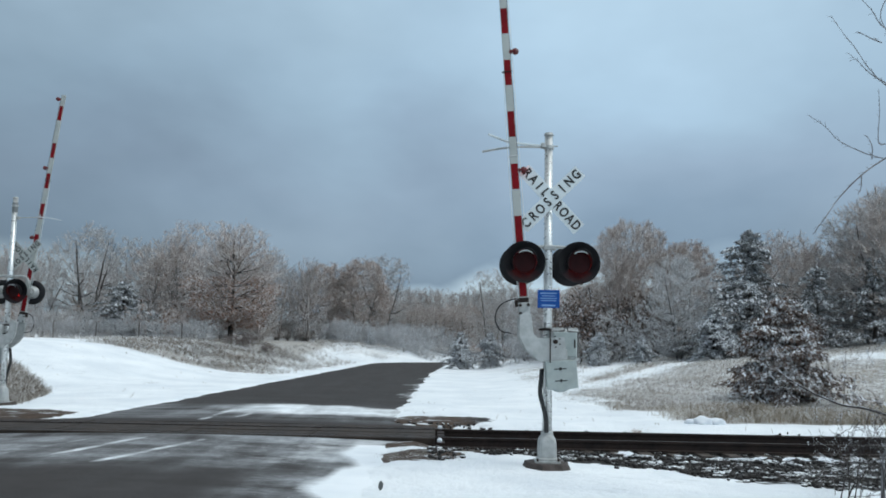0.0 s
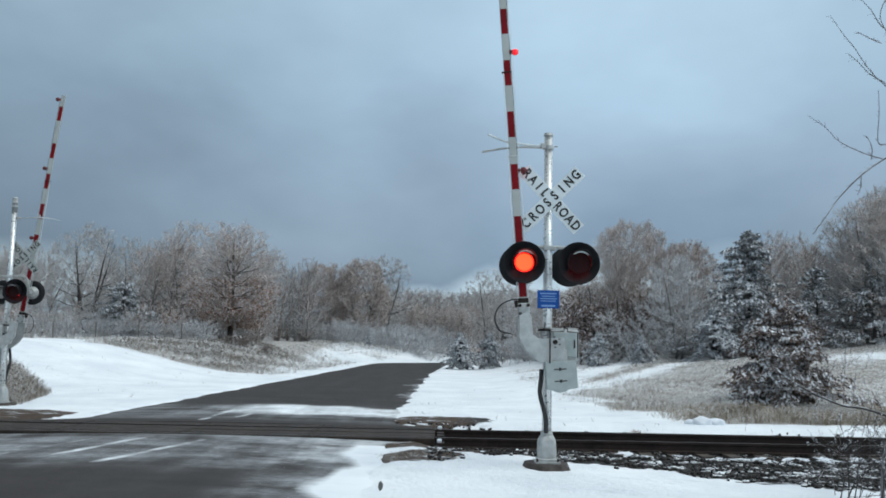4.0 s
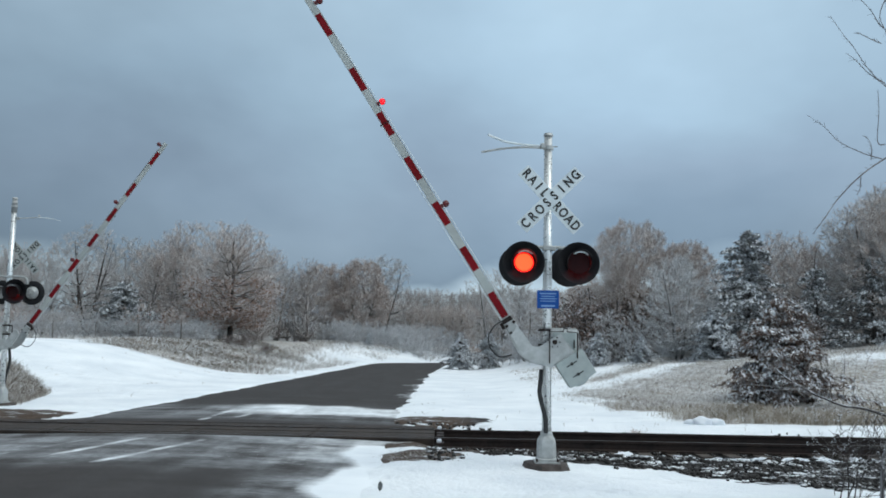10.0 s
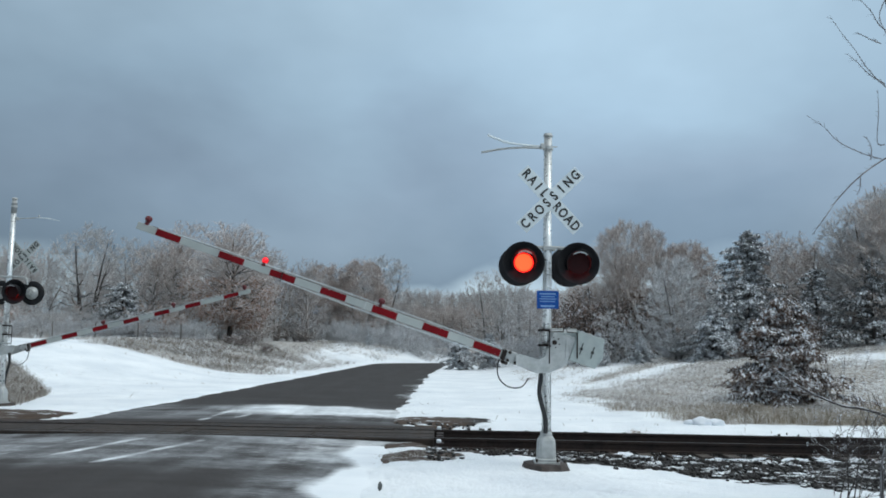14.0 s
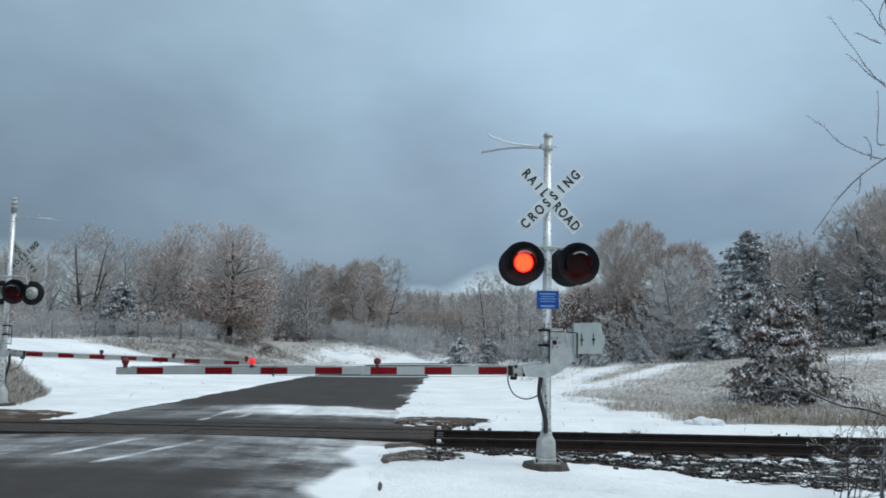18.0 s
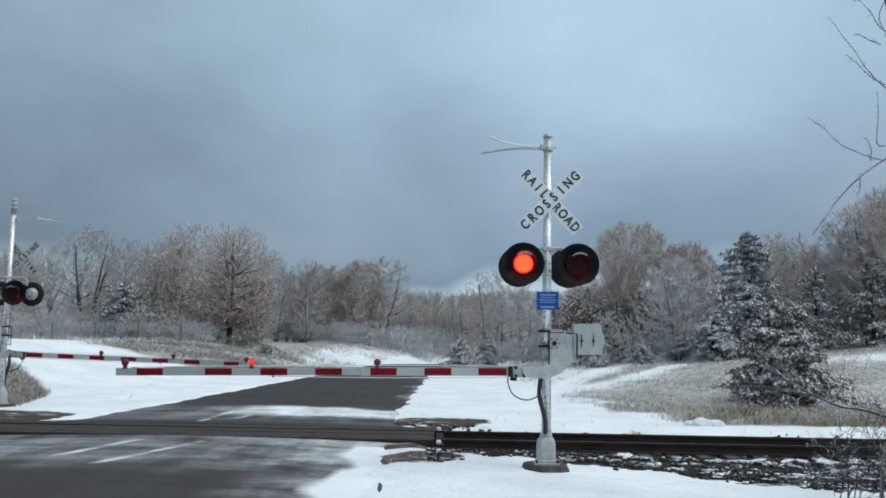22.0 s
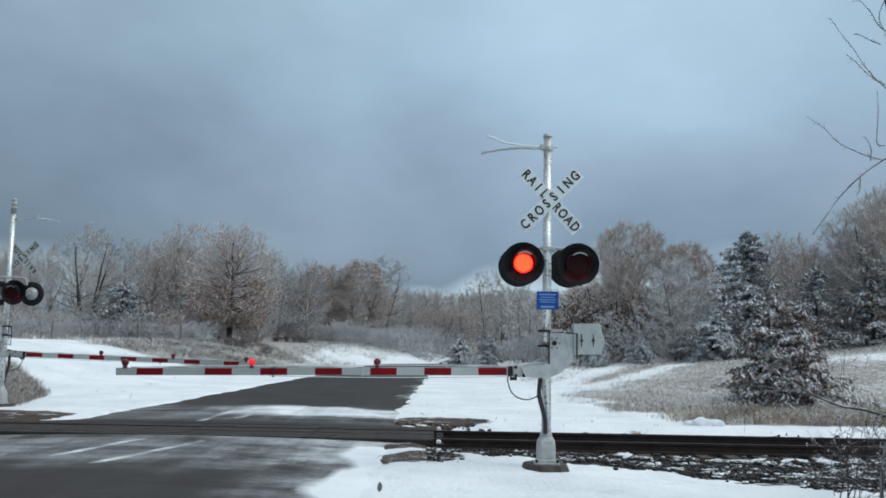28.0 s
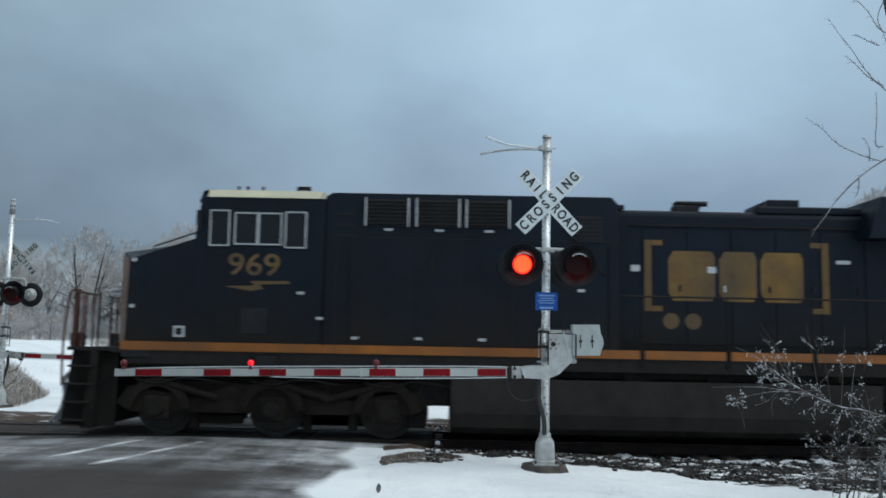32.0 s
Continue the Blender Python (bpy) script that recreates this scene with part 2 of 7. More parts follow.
def box(bm, c, s, bevel=0.0, m=None):
    r = bmesh.ops.create_cube(bm, size=1.0)
    vs = r["verts"]
    bmesh.ops.scale(bm, vec=s, verts=vs)
    if bevel:
        es = list({e for v in vs for e in v.link_edges})
        r = bmesh.ops.bevel(bm, geom=es, offset=bevel, segments=2, profile=0.5, affect="EDGES", clamp_overlap=True)
        vs = list({v for f in r["faces"] for v in f.verts} | {v for v in vs if v.is_valid})
    t = Matrix.Translation(c)
    bmesh.ops.transform(bm, matrix=(m @ t if m else t), verts=vs)
    return vs


def rod(bm, p0, p1, r0, r1=None, seg=10, caps=True):
    p0, p1 = Vector(p0), Vector(p1)
    d = p1 - p0
    m = Matrix.Translation((p0 + p1) / 2) @ d.to_track_quat("Z", "Y").to_matrix().to_4x4()
    bmesh.ops.create_cone(bm, cap_ends=caps, segments=seg, radius1=r0, radius2=r0 if r1 is None else r1, depth=d.length, matrix=m)


def tube(bm, pts, r, seg=8):
    """A bent tube through the points."""
    pts = [Vector(p) for p in pts]
    rings = []
    for i, p in enumerate(pts):
        d = (pts[min(i + 1, len(pts) - 1)] - pts[max(i - 1, 0)]).normalized()
        a = d.cross(Vector((0.31, 0.95, 0.05))).normalized()
        b = d.cross(a)
        rr = r if not isinstance(r, (list, tuple)) else r[i]
        rings.append([bm.verts.new(p + (a * math.cos(2 * math.pi * k / seg) + b * math.sin(2 * math.pi * k / seg)) * rr) for k in range(seg)])
    for q0, q1 in zip(rings, rings[1:]):
        for k in range(seg):
            bm.faces.new((q0[k], q0[(k + 1) % seg], q1[(k + 1) % seg], q1[k]))
    bm.faces.new(rings[0])
    bm.faces.new(rings[-1])


def smooth_path(pts, n=6):
    """Catmull-Rom through the points."""
    p = [Vector(q) for q in pts]
    p = [2 * p[0] - p[1], *p, 2 * p[-1] - p[-2]]
    out = []
    for i in range(1, len(p) - 2):
        for k in range(n):
            t = k / n
            out.append(0.5 * (2 * p[i] + (p[i + 1] - p[i - 1]) * t + (2 * p[i - 1] - 5 * p[i] + 4 * p[i + 1] - p[i + 2]) * t * t + (3 * p[i] - p[i - 1] - 3 * p[i + 1] + p[i + 2]) * t ** 3))
    out.append(p[-2])
    return out


def prism(bm, outline, y0, y1):
    """An outline in x, z pushed through from y0 to y1."""
    a = [bm.verts.new((x, y0, z)) for x, z in outline]
    b = [bm.verts.new((x, y1, z)) for x, z in outline]
    bm.faces.new(a)
    bm.faces.new(b[::-1])
    n = len(a)
    for i in range(n):
        bm.faces.new((a[i], b[i], b[(i + 1) % n], a[(i + 1) % n]))


def mesh_arrays(name, verts, faces):
    """A mesh from arrays; faces all of one size."""
    me = bpy.data.meshes.new(name)
    verts = np.asarray(verts, np.float32)
    faces = np.asarray(faces, np.int32)
    n, k = faces.shape
    me.vertices.add(len(verts))
    me.vertices.foreach_set("co", verts.ravel())
    me.loops.add(n * k)
    me.loops.foreach_set("vertex_index", faces.ravel())
    me.polygons.add(n)
    me.polygons.foreach_set("loop_start", np.arange(n, dtype=np.int32) * k)
    me.polygons.foreach_set("loop_total", np.full(n, k, np.int32))
    me.update(calc_edges=True)
    return me


def text_mesh(word, size, depth=0.004, bold=0.0):
    cu = bpy.data.curves.new("text", "FONT")
    cu.body, cu.size, cu.align_x, cu.align_y, cu.extrude = word, size, "CENTER", "CENTER", depth
    cu.resolution_u, cu.offset = 4, bold
    tmp = bpy.data.objects.new("text", cu)
    scene.collection.objects.link(tmp)
    dg = bpy.context.evaluated_depsgraph_get()
    me = bpy.data.meshes.new_from_object(tmp.evaluated_get(dg))
    bpy.data.objects.remove(tmp)
    me.materials.clear()
    return me


def sstep(a, b, v):
    t = np.clip((v - a) / (b - a), 0, 1)
    return t * t * (3 - 2 * t)


# ------------------------------------------------------------------ ground
TRACK_Y, GAUGE = 17.25, 1.51


def road_mid(y):
    """The road's middle line: straight over the tracks, then bending away."""
    return -4.5 + 0.05 * np.maximum(y - 22, 0) + 0.03 * np.maximum(np.minimum(y, 95) - 68, 0) ** 2


def east_lip(y):
    """How much wider the road is on its east side: flared at the crossing, then drawn in."""
    return 0.22 - 0.035 * (np.clip(y, 21.7, 48.0) - 21.7)


def rnd2(x, y, f, seed=0.0):
    return (np.sin(x * f * 1.3 + 1.7 + seed) * np.cos(y * f * 1.1 - 0.6 + seed * 2) + 0.5 * np.sin(x * f * 2.9 - y * f * 2.3 + seed * 3) + 0.3 * np.cos(x * f * 5.1 + y * f * 4.4 + seed)) / 1.8


def ground_z(x, y):
    x, y = np.asarray(x, float), np.asarray(y, float)
    u = (road_mid(y) - 3.3) - x                                     # out from the road's west edge
    west = 1.53 * sstep(1.5, 12.0 - 5.0 * sstep(46, 62, y), u) * sstep(24.0, 40.0, y)
    far = 1.5 * sstep(67.0, 79.0, y) * sstep(4.0, -9.0, x) * sstep(0.3, 3.0, u)
    v = x - (road_mid(np.minimum(y, 60.0)) + 3.4)
    east = np.clip(0.098 * (x - 0.8), 0, 2.6) * sstep(21.5, 40.0, y) * sstep(1.0, 5.0, v)
    z = np.maximum(np.maximum(west, far), east)
    z = z + 0.06 * rnd2(x, y, 0.35) * sstep(1.0, 5.0, np.maximum(u, v)) * sstep(20, 26, y)
    z = z - 0.5 * sstep(80.0, 92.0, y) + 3.0 * sstep(90.0, 150.0, y + 0.9 * np.abs(x))
    # track bed: cut to the ties' level, away from the crossing
    bed = sstep(2.6, 1.7, np.abs(y - TRACK_Y)) * np.maximum(sstep(-0.6, 0.6, x), sstep(-9.2, -10.4, x))
    z = z - 0.26 * bed
    # ballast shoulder falls off to the near side along the open track
    z = z - 0.16 * sstep(0.6, 5.0, x) * sstep(16.0, 14.2, y) * sstep(9.0, 12.5, y)
    near = sstep(17.0, 15.5, y)
    soft = 0.16 + 0.45 * near
    lip = 3.22 + 0.42 * near + np.where((x > road_mid(y)) & (y > 18.5), east_lip(y), 0.0) + 0.22 * rnd2(x, y, 0.9, 2.4) + 0.10 * rnd2(x, y, 3.1, 1.1)
    on_road = sstep(soft, -soft, np.abs(x - road_mid(y)) - lip) * sstep(95, 80, y)
    z = z - 0.10 * on_road - 0.12 * sstep(-9.8, -8.8, x) * sstep(0.5, -0.5, x) * np.where(y < TRACK_Y, sstep(1.45, 1.05, TRACK_Y - y), sstep(2.6, 1.7, y - TRACK_Y))
    return z


def ground_height(x, y):
    return float(ground_z(x, y))


def dry_mask(x, y):
    """1 where dry grass shows through the snow."""
    u = (road_mid(y) - 3.3) - x
    w = 0.9 * rnd2(x, y, 0.5, 1.0)
    west = sstep(0.5, 1.6, u + 0.4 * w) * sstep(42.0, 43.6, y + 0.7 * w) * np.maximum(sstep(-17.8, -16.6, x + 0.5 * w), sstep(50, 54, y))
    west = np.maximum(west * (1 - 0.9 * sstep(-11.5, -8.5, x + 0.8 * w)), 0.22 * sstep(70, 72, y + w) * sstep(0.3, 1.2, u) * sstep(8.0, 2.0, x))
    east = sstep(-0.8, 0.8, x - 3.6 - 0.16 * np.maximum(34 - y, 0) + 1.3 * w) * sstep(23.0, 24.5, y + 0.5 * w)
    wide = 0.62 * np.exp(-((x - 4.75 - (y - 31.2) / 1.42 + 0.35 * w) / 1.0) ** 2) * sstep(29.5, 31.5, y) * sstep(14.6, 13.4, x)
    slim = (0.72 + 0.5 * sstep(36, 41, y)) * np.exp(-((x - 4.0 - (y - 32.3) / 2.27 + 0.3 * w) / 0.85) ** 2) * sstep(30.0, 32.0, y)
    band = np.maximum(wide, np.maximum(slim, 0.45 * sstep(0.6, 0.0, x - 4.0 - (y - 32.3) / 2.27)))
    band = np.maximum(band, 0.45 * np.exp(-((y - 36.0 + 0.8 * w) / 1.4) ** 2) * sstep(14.5, 16.5, x))
    east = east * (1 - 0.97 * np.clip(1.5 * band, 0, 1)) * (1 - 0.42 * sstep(25.5, 27.5, y + w) * np.clip(0.8 + rnd2(x, y, 0.9, 8.0), 0, 1))
    verge = sstep(5.0, 7.5, x + w) * sstep(20.4, 21.2, y + 0.3 * w) * sstep(27.5, 25.0, y)
    edge = -10.6 - 0.26 * (y - 22.0) - 0.036 * np.maximum(y - 24.5, 0) ** 2
    corner = sstep(0.2, -0.2, x - edge + 0.15 * w) * sstep(21.6, 22.2, y + 0.2 * w) * sstep(34.0, 31.5, y)
    return np.clip(np.maximum(np.maximum(west, east), np.maximum(verge, corner)), 0, 1)


def litter_mask(x, y):
    """1 on the wood's floor: dead leaves and stems, little snow."""
    edge = np.where(x < -14, 57.0, np.where(x < 2, 86.0, np.where(x < 9, 68.0, 50.0)))
    return sstep(-2.0, 5.0, y - edge + 1.5 * rnd2(x, y, 0.4, 6.0))


def gravel_mask(x, y):
    """1 where cinders and gravel lie bare."""
    w = rnd2(x, y, 1.7, 2.0) + 0.6 * rnd2(x, y, 4.3, 0.4)
    bed = sstep(0.25, -0.25, np.abs(y - TRACK_Y) - 2.0 + 0.15 * w) * np.maximum(sstep(-0.4, 0.0, x), sstep(-9.3, -9.7, x))
    near = sstep(0.3, -0.3, (14.5 - np.clip((x - 0.6) * 0.40, 0, 2.1)) - y + 0.3 * w) * sstep(16.5, 15.9, y) * sstep(-0.3, 0.4, x)
    patch1 = sstep(0.25, -0.2, np.hypot((x + 0.35) / 0.75, (y - 14.0) / 0.7) - 1 + 0.2 * w)
    patch2 = sstep(0.25, -0.2, np.hypot((x + 0.0) / 1.15, (y - 20.2) / 0.85) - 1 + 0.2 * w)
    patch3 = sstep(0.25, -0.2, np.hypot((x + 10.2) / 2.0, (y - 19.9) / 0.9) - 1 + 0.2 * w)
    apron = sstep(-1.9, -1.0, x + 0.3 * w) * sstep(0.5, 0.0, x) * sstep(15.0, 15.5, y + 0.15 * w) * sstep(16.6, 16.3, y)
    return np.clip(np.maximum.reduce([bed, near, apron, 0.62 * patch1, patch2, patch3]), 0, 1)


def cinder_mask(x, y):
    """1 along the open track, where the stone is black."""
    return sstep(0.3, 1.0, x)


def build_ground():
    def spaced(a, b, step, reach):
        core = list(np.arange(a, b + 1e-6, step))
        lo, hi, g = [], [], step
        p, q = a, b
        while q < reach:
            g *= 1.17
            p, q = p - g, q + g
            lo.append(p)
            hi.append(q)
        return np.array(lo[::-1] + core + hi)
    xs, ys = spaced(-20, 16, 0.16, 2600), spaced(8.0, 34, 0.16, 2600)
    X, Y = np.meshgrid(xs, ys)
    Z = ground_z(X, Y)
    Z += 0.012 * rnd2(X, Y, 2.2, 3.0) * (1 - sstep(3.8, 3.2, np.abs(X - road_mid(Y))))
    nx, ny = len(xs), len(ys)
    idx = np.arange(nx * ny).reshape(ny, nx)
    faces = np.stack([idx[:-1, :-1], idx[:-1, 1:], idx[1:, 1:], idx[1:, :-1]], -1).reshape(-1, 4)
    me = mesh_arrays("ground", np.stack([X, Y, Z], -1).reshape(-1, 3), faces)
    me.polygons.foreach_set("use_smooth", [True] * len(me.polygons))
    for key, f in (("dry", dry_mask), ("gravel", gravel_mask), ("litter", litter_mask), ("cinder", cinder_mask)):
        me.attributes.new(key, "FLOAT", "POINT").data.foreach_set("value", f(X, Y).ravel().astype(np.float32))
    m, nt, b = node_mat("snowy_ground")

    def attr(key):
        a = nt.nodes.new("ShaderNodeAttribute")
        a.attribute_name = key
        return a.outputs["Fac"]

    def broken(key, scale, soft=0.25):
        f = math_node(nt, "SUBTRACT", math_node(nt, "MULTIPLY", attr(key), 1.6), noise_fac(nt, scale, 6, 0.25, 0.75))
        r = nt.nodes.new("ShaderNodeMapRange")
        r.inputs[1].default_value, r.inputs[2].default_value = 0.0, soft
        nt.links.new(f, r.inputs[0])
        return r.outputs[0]
    snow = mixed(nt, noise_fac(nt, 0.5, 8), SNOW, (0.74, 0.78, 0.82))
    snow = mixed(nt, noise_fac(nt, 3.2, 9, 0.60, 0.80, (0.5, 1, 1)), snow, (0.56, 0.585, 0.61))
    straw = mixed(nt, noise_fac(nt, 3.0, 6), (0.27, 0.225, 0.17), (0.18, 0.15, 0.12))
    straw = mixed(nt, noise_fac(nt, 6.5, 9, 0.40, 0.66, (1.6, 1, 1)), straw, (0.60, 0.62, 0.64))
    dirt = mixed(nt, noise_fac(nt, 9.0, 6), (0.088, 0.058, 0.040), (0.046, 0.033, 0.025))
    dirt = mixed(nt, attr("cinder"), dirt, mixed(nt, noise_fac(nt, 11.0, 6), (0.030, 0.026, 0.024), (0.014, 0.012, 0.012)))
    dirt = mixed(nt, noise_fac(nt, 3.6, 9, 0.56, 0.64, (0.45, 1.0, 1.0), 0.72), dirt, (0.74, 0.78, 0.82))
    col = mixed(nt, broken("dry", 4.5, 0.5), snow, straw)
    litter = mixed(nt, noise_fac(nt, 1.5, 6), (0.26, 0.245, 0.235), (0.42, 0.41, 0.40))
    col = mixed(nt, broken("litter", 0.8, 0.5), col, litter)
    col = mixed(nt, broken("gravel", 5.0), col, dirt)
    nt.links.new(col, b.inputs["Base Color"])
    b.inputs["Roughness"].default_value = 0.8
    b.inputs["Specular IOR Level"].default_value = 0.25
    bumped(nt, b, math_node(nt, "ADD", noise_fac(nt, 2.5, 6, 0.2, 0.8), math_node(nt, "MULTIPLY", noise_fac(nt, 14, 6, 0.2, 0.8), 0.4)), 0.9, 0.045)
    ob = link_part("ground", me, m, None)
    tagged(ob, "snow-covered ground with dry grass and bare gravel showing through", "ground", kind="structure")


def build_road():
    ys = np.concatenate([np.arange(-30, 8, 1.0), np.arange(8, 15.9, 0.15), np.arange(15.9, 19.0, 0.04), np.arange(19.0, 26, 0.15), np.arange(26, 92, 0.6)])
    us = np.linspace(-4.05, 4.05, 91)
    Y, U = np.meshgrid(ys, us, indexing="ij")
    X = road_mid(Y) + U
    crown = 0.06 * (1 - (U / 3.55) ** 2)
    Z = crown - 0.055
    Z += np.interp(Y, [-30, 70, 80, 92], [0, 0, -0.1, -0.6])
    keep_gap = (Y > TRACK_Y - 1.0) & (Y < TRACK_Y + 1.36)
    Z = np.where(keep_gap, -0.2, Z)
    ny, nx = X.shape
    idx = np.arange(nx * ny).reshape(ny, nx)
    faces = np.stack([idx[:-1, :-1], idx[:-1, 1:], idx[1:, 1:], idx[1:, :-1]], -1).reshape(-1, 4)
    me = mesh_arrays("road", np.stack([X, Y, Z], -1).reshape(-1, 3), faces)
    me.polygons.foreach_set("use_smooth", [True] * len(me.polygons))
    w = rnd2(X, Y, 0.9, 1.3)
    # drifted snow: close to the tracks on both sides, and in from the verges
    drift = (0.12 + 0.34 * sstep(-4.6, -1.6, X + 0.4 * w)) * sstep(11.2, 13.6, Y + 0.6 * w) * sstep(16.9, 15.9, Y)
    dust = np.maximum(sstep(11.4, 13.4, Y + 0.5 * w) * sstep(16.9, 16.0, Y), 0.75 * sstep(18.9, 20.0, Y) * sstep(25.0, 22.5, Y + 0.5 * w))
    dust = np.maximum(dust, 0.06)
    dust = np.maximum(dust, 0.9 * sstep(1.3, 3.0, U + 0.35 * w) * sstep(16.2, 15, Y))
    drift = np.maximum(drift, (0.40 + 0.30 * sstep(-5.6, -4.0, X)) * sstep(20.2, 21.6, Y + 0.3 * w) * sstep(24.6, 23.2, Y + 0.4 * w) * sstep(-7.4, -5.2, X))
    drift = np.maximum(drift, 2.0 * sstep(2.65, 4.0, U + 0.35 * w + 0.25 * sstep(12, 14, Y)) * sstep(15.9, 14.9, Y + 0.2 * w))
    # snow pressed into the wheel tracks
    for x0, y0, x1, y1, a in ((-5.95, 12.4, -5.04, 16.35, 0.70), (-4.86, 12.4, -4.1, 15.5, 0.70), (-5.2, 18.9, -5.1, 23.0, 0.6), (-4.6, 19.6, -4.25, 23.2, 0.6), (-6.6, 13.0, -6.0, 15.6, 0.5)):
        off = X - (x0 + (Y - y0) * (x1 - x0) / (y1 - y0)) + 0.04 * rnd2(X, Y, 2.0, 4.0)
        drift = np.maximum(drift, a * np.exp(-(off / 0.12) ** 2) * np.clip(0.85 + 0.5 * rnd2(X, Y, 2.7, 8.0), 0.3, 1.2) * sstep(y0 - 0.3, y0 + 0.5, Y) * sstep(y1 + 0.3, y1 - 0.5, Y))
    drift = np.maximum(drift, 2.0 * sstep(3.20, 3.45, U - east_lip(Y) + 0.16 * w) * sstep(20, 22, Y))
    drift = np.maximum(drift, 2.0 * sstep(-3.1, -3.5, U + 0.22 * w) * sstep(22, 24, Y))
    drift = np.maximum(drift, 0.42 * sstep(2.3, 3.3, U - east_lip(Y) + 0.5 * w) * sstep(22, 26, Y) * sstep(62, 34, Y))
    me.attributes.new("drift", "FLOAT", "POINT").data.foreach_set("value", drift.ravel().astype(np.float32))
    me.attributes.new("dust", "FLOAT", "POINT").data.foreach_set("value", dust.ravel().astype(np.float32))
    m, nt, b = node_mat("wet_asphalt")
    a2 = nt.nodes.new("ShaderNodeAttribute")
    a2.attribute_name = "dust"
    a = nt.nodes.new("ShaderNodeAttribute")
    a.attribute_name = "drift"
    asph = mixed(nt, noise_fac(nt, 0.9, 8, 0.36, 0.62, (1, 1, 1), 0.68), (0.046, 0.0385, 0.0360), (0.022, 0.0192, 0.0186))
    asph = mixed(nt, noise_fac(nt, 4.5, 8, 0.40, 0.64, (1, 1, 1), 0.75), asph, (0.027, 0.0235, 0.0225))
    asph = mixed(nt, noise_fac(nt, 45, 3), asph, (0.046, 0.040, 0.038))
    streak = noise_fac(nt, 1.0, 7, 0.30, 0.72, (1.3, 0.30, 1.0), 0.58, (0, 0, radians(12)))
    patchy = noise_fac(nt, 1.9, 9, 0.32, 0.70, (0.7, 1.0, 1.0), 0.7)
    grain = noise_fac(nt, 8.0, 9, 0.34, 0.66, (0.7, 1.3, 1.0), 0.78)
    streak = math_node(nt, "ADD", math_node(nt, "MULTIPLY", streak, 0.42), math_node(nt, "MULTIPLY", patchy, 0.36))
    streak = math_node(nt, "ADD", streak, math_node(nt, "MULTIPLY", grain, 0.24))
    f = math_node(nt, "SUBTRACT", math_node(nt, "MULTIPLY", a.outputs["Fac"], 1.35), streak)
    r = nt.nodes.new("ShaderNodeMapRange")
    r.inputs[1].default_value, r.inputs[2].default_value = -0.08, 0.62
    nt.links.new(f, r.inputs[0])
    wisps = noise_fac(nt, 1.1, 6, 0.42, 0.80, (1.5, 0.16, 1.0), 0.55, (0, 0, radians(14)))
    cross = noise_fac(nt, 0.9, 7, 0.38, 0.78, (0.45, 1.3, 1.0), 0.6)
    thin = math_node(nt, "MULTIPLY", a2.outputs["Fac"], math_node(nt, "ADD", math_node(nt, "MULTIPLY", wisps, 0.24), math_node(nt, "MULTIPLY", cross, 0.44)), clamp=True)
    thin = math_node(nt, "MULTIPLY", thin, math_node(nt, "ADD", math_node(nt, "MULTIPLY", grain, 1.1), 0.38), clamp=True)
    specks = math_node(nt, "MULTIPLY", noise_fac(nt, 22, 3, 0.66, 0.72), math_node(nt, "MULTIPLY", a2.outputs["Fac"], 0.6))
    asph = mixed(nt, math_node(nt, "MAXIMUM", thin, specks), asph, (0.70, 0.74, 0.78))
    snow = mixed(nt, noise_fac(nt, 0.5, 8), SNOW, (0.74, 0.78, 0.82))
    snow = mixed(nt, noise_fac(nt, 3.2, 9, 0.60, 0.80, (0.5, 1, 1)), snow, (0.56, 0.585, 0.61))
    nt.links.new(mixed(nt, r.outputs[0], asph, snow), b.inputs["Base Color"])
    b.inputs["Roughness"].default_value = 0.85
    b.inputs["Specular IOR Level"].default_value = 0.22
    bumped(nt, b, noise_fac(nt, 70, 3, 0.2, 0.8), 0.4, 0.006)
    tagged(link_part("road", me, m, None), "dark asphalt road dusted with wind-blown snow", "road", kind="structure")


build_ground()
build_road()


# ------------------------------------------------------------------ track
def rail_profile():
    return [(-0.07, 0), (0.07, 0), (0.07, 0.012), (0.012, 0.03), (0.010, 0.13), (0.036, 0.142), (0.036, 0.178), (0.03, 0.184), (-0.03, 0.184), (-0.036, 0.178), (-0.036, 0.142), (-0.010, 0.13), (-0.012, 0.03), (-0.07, 0.012)]


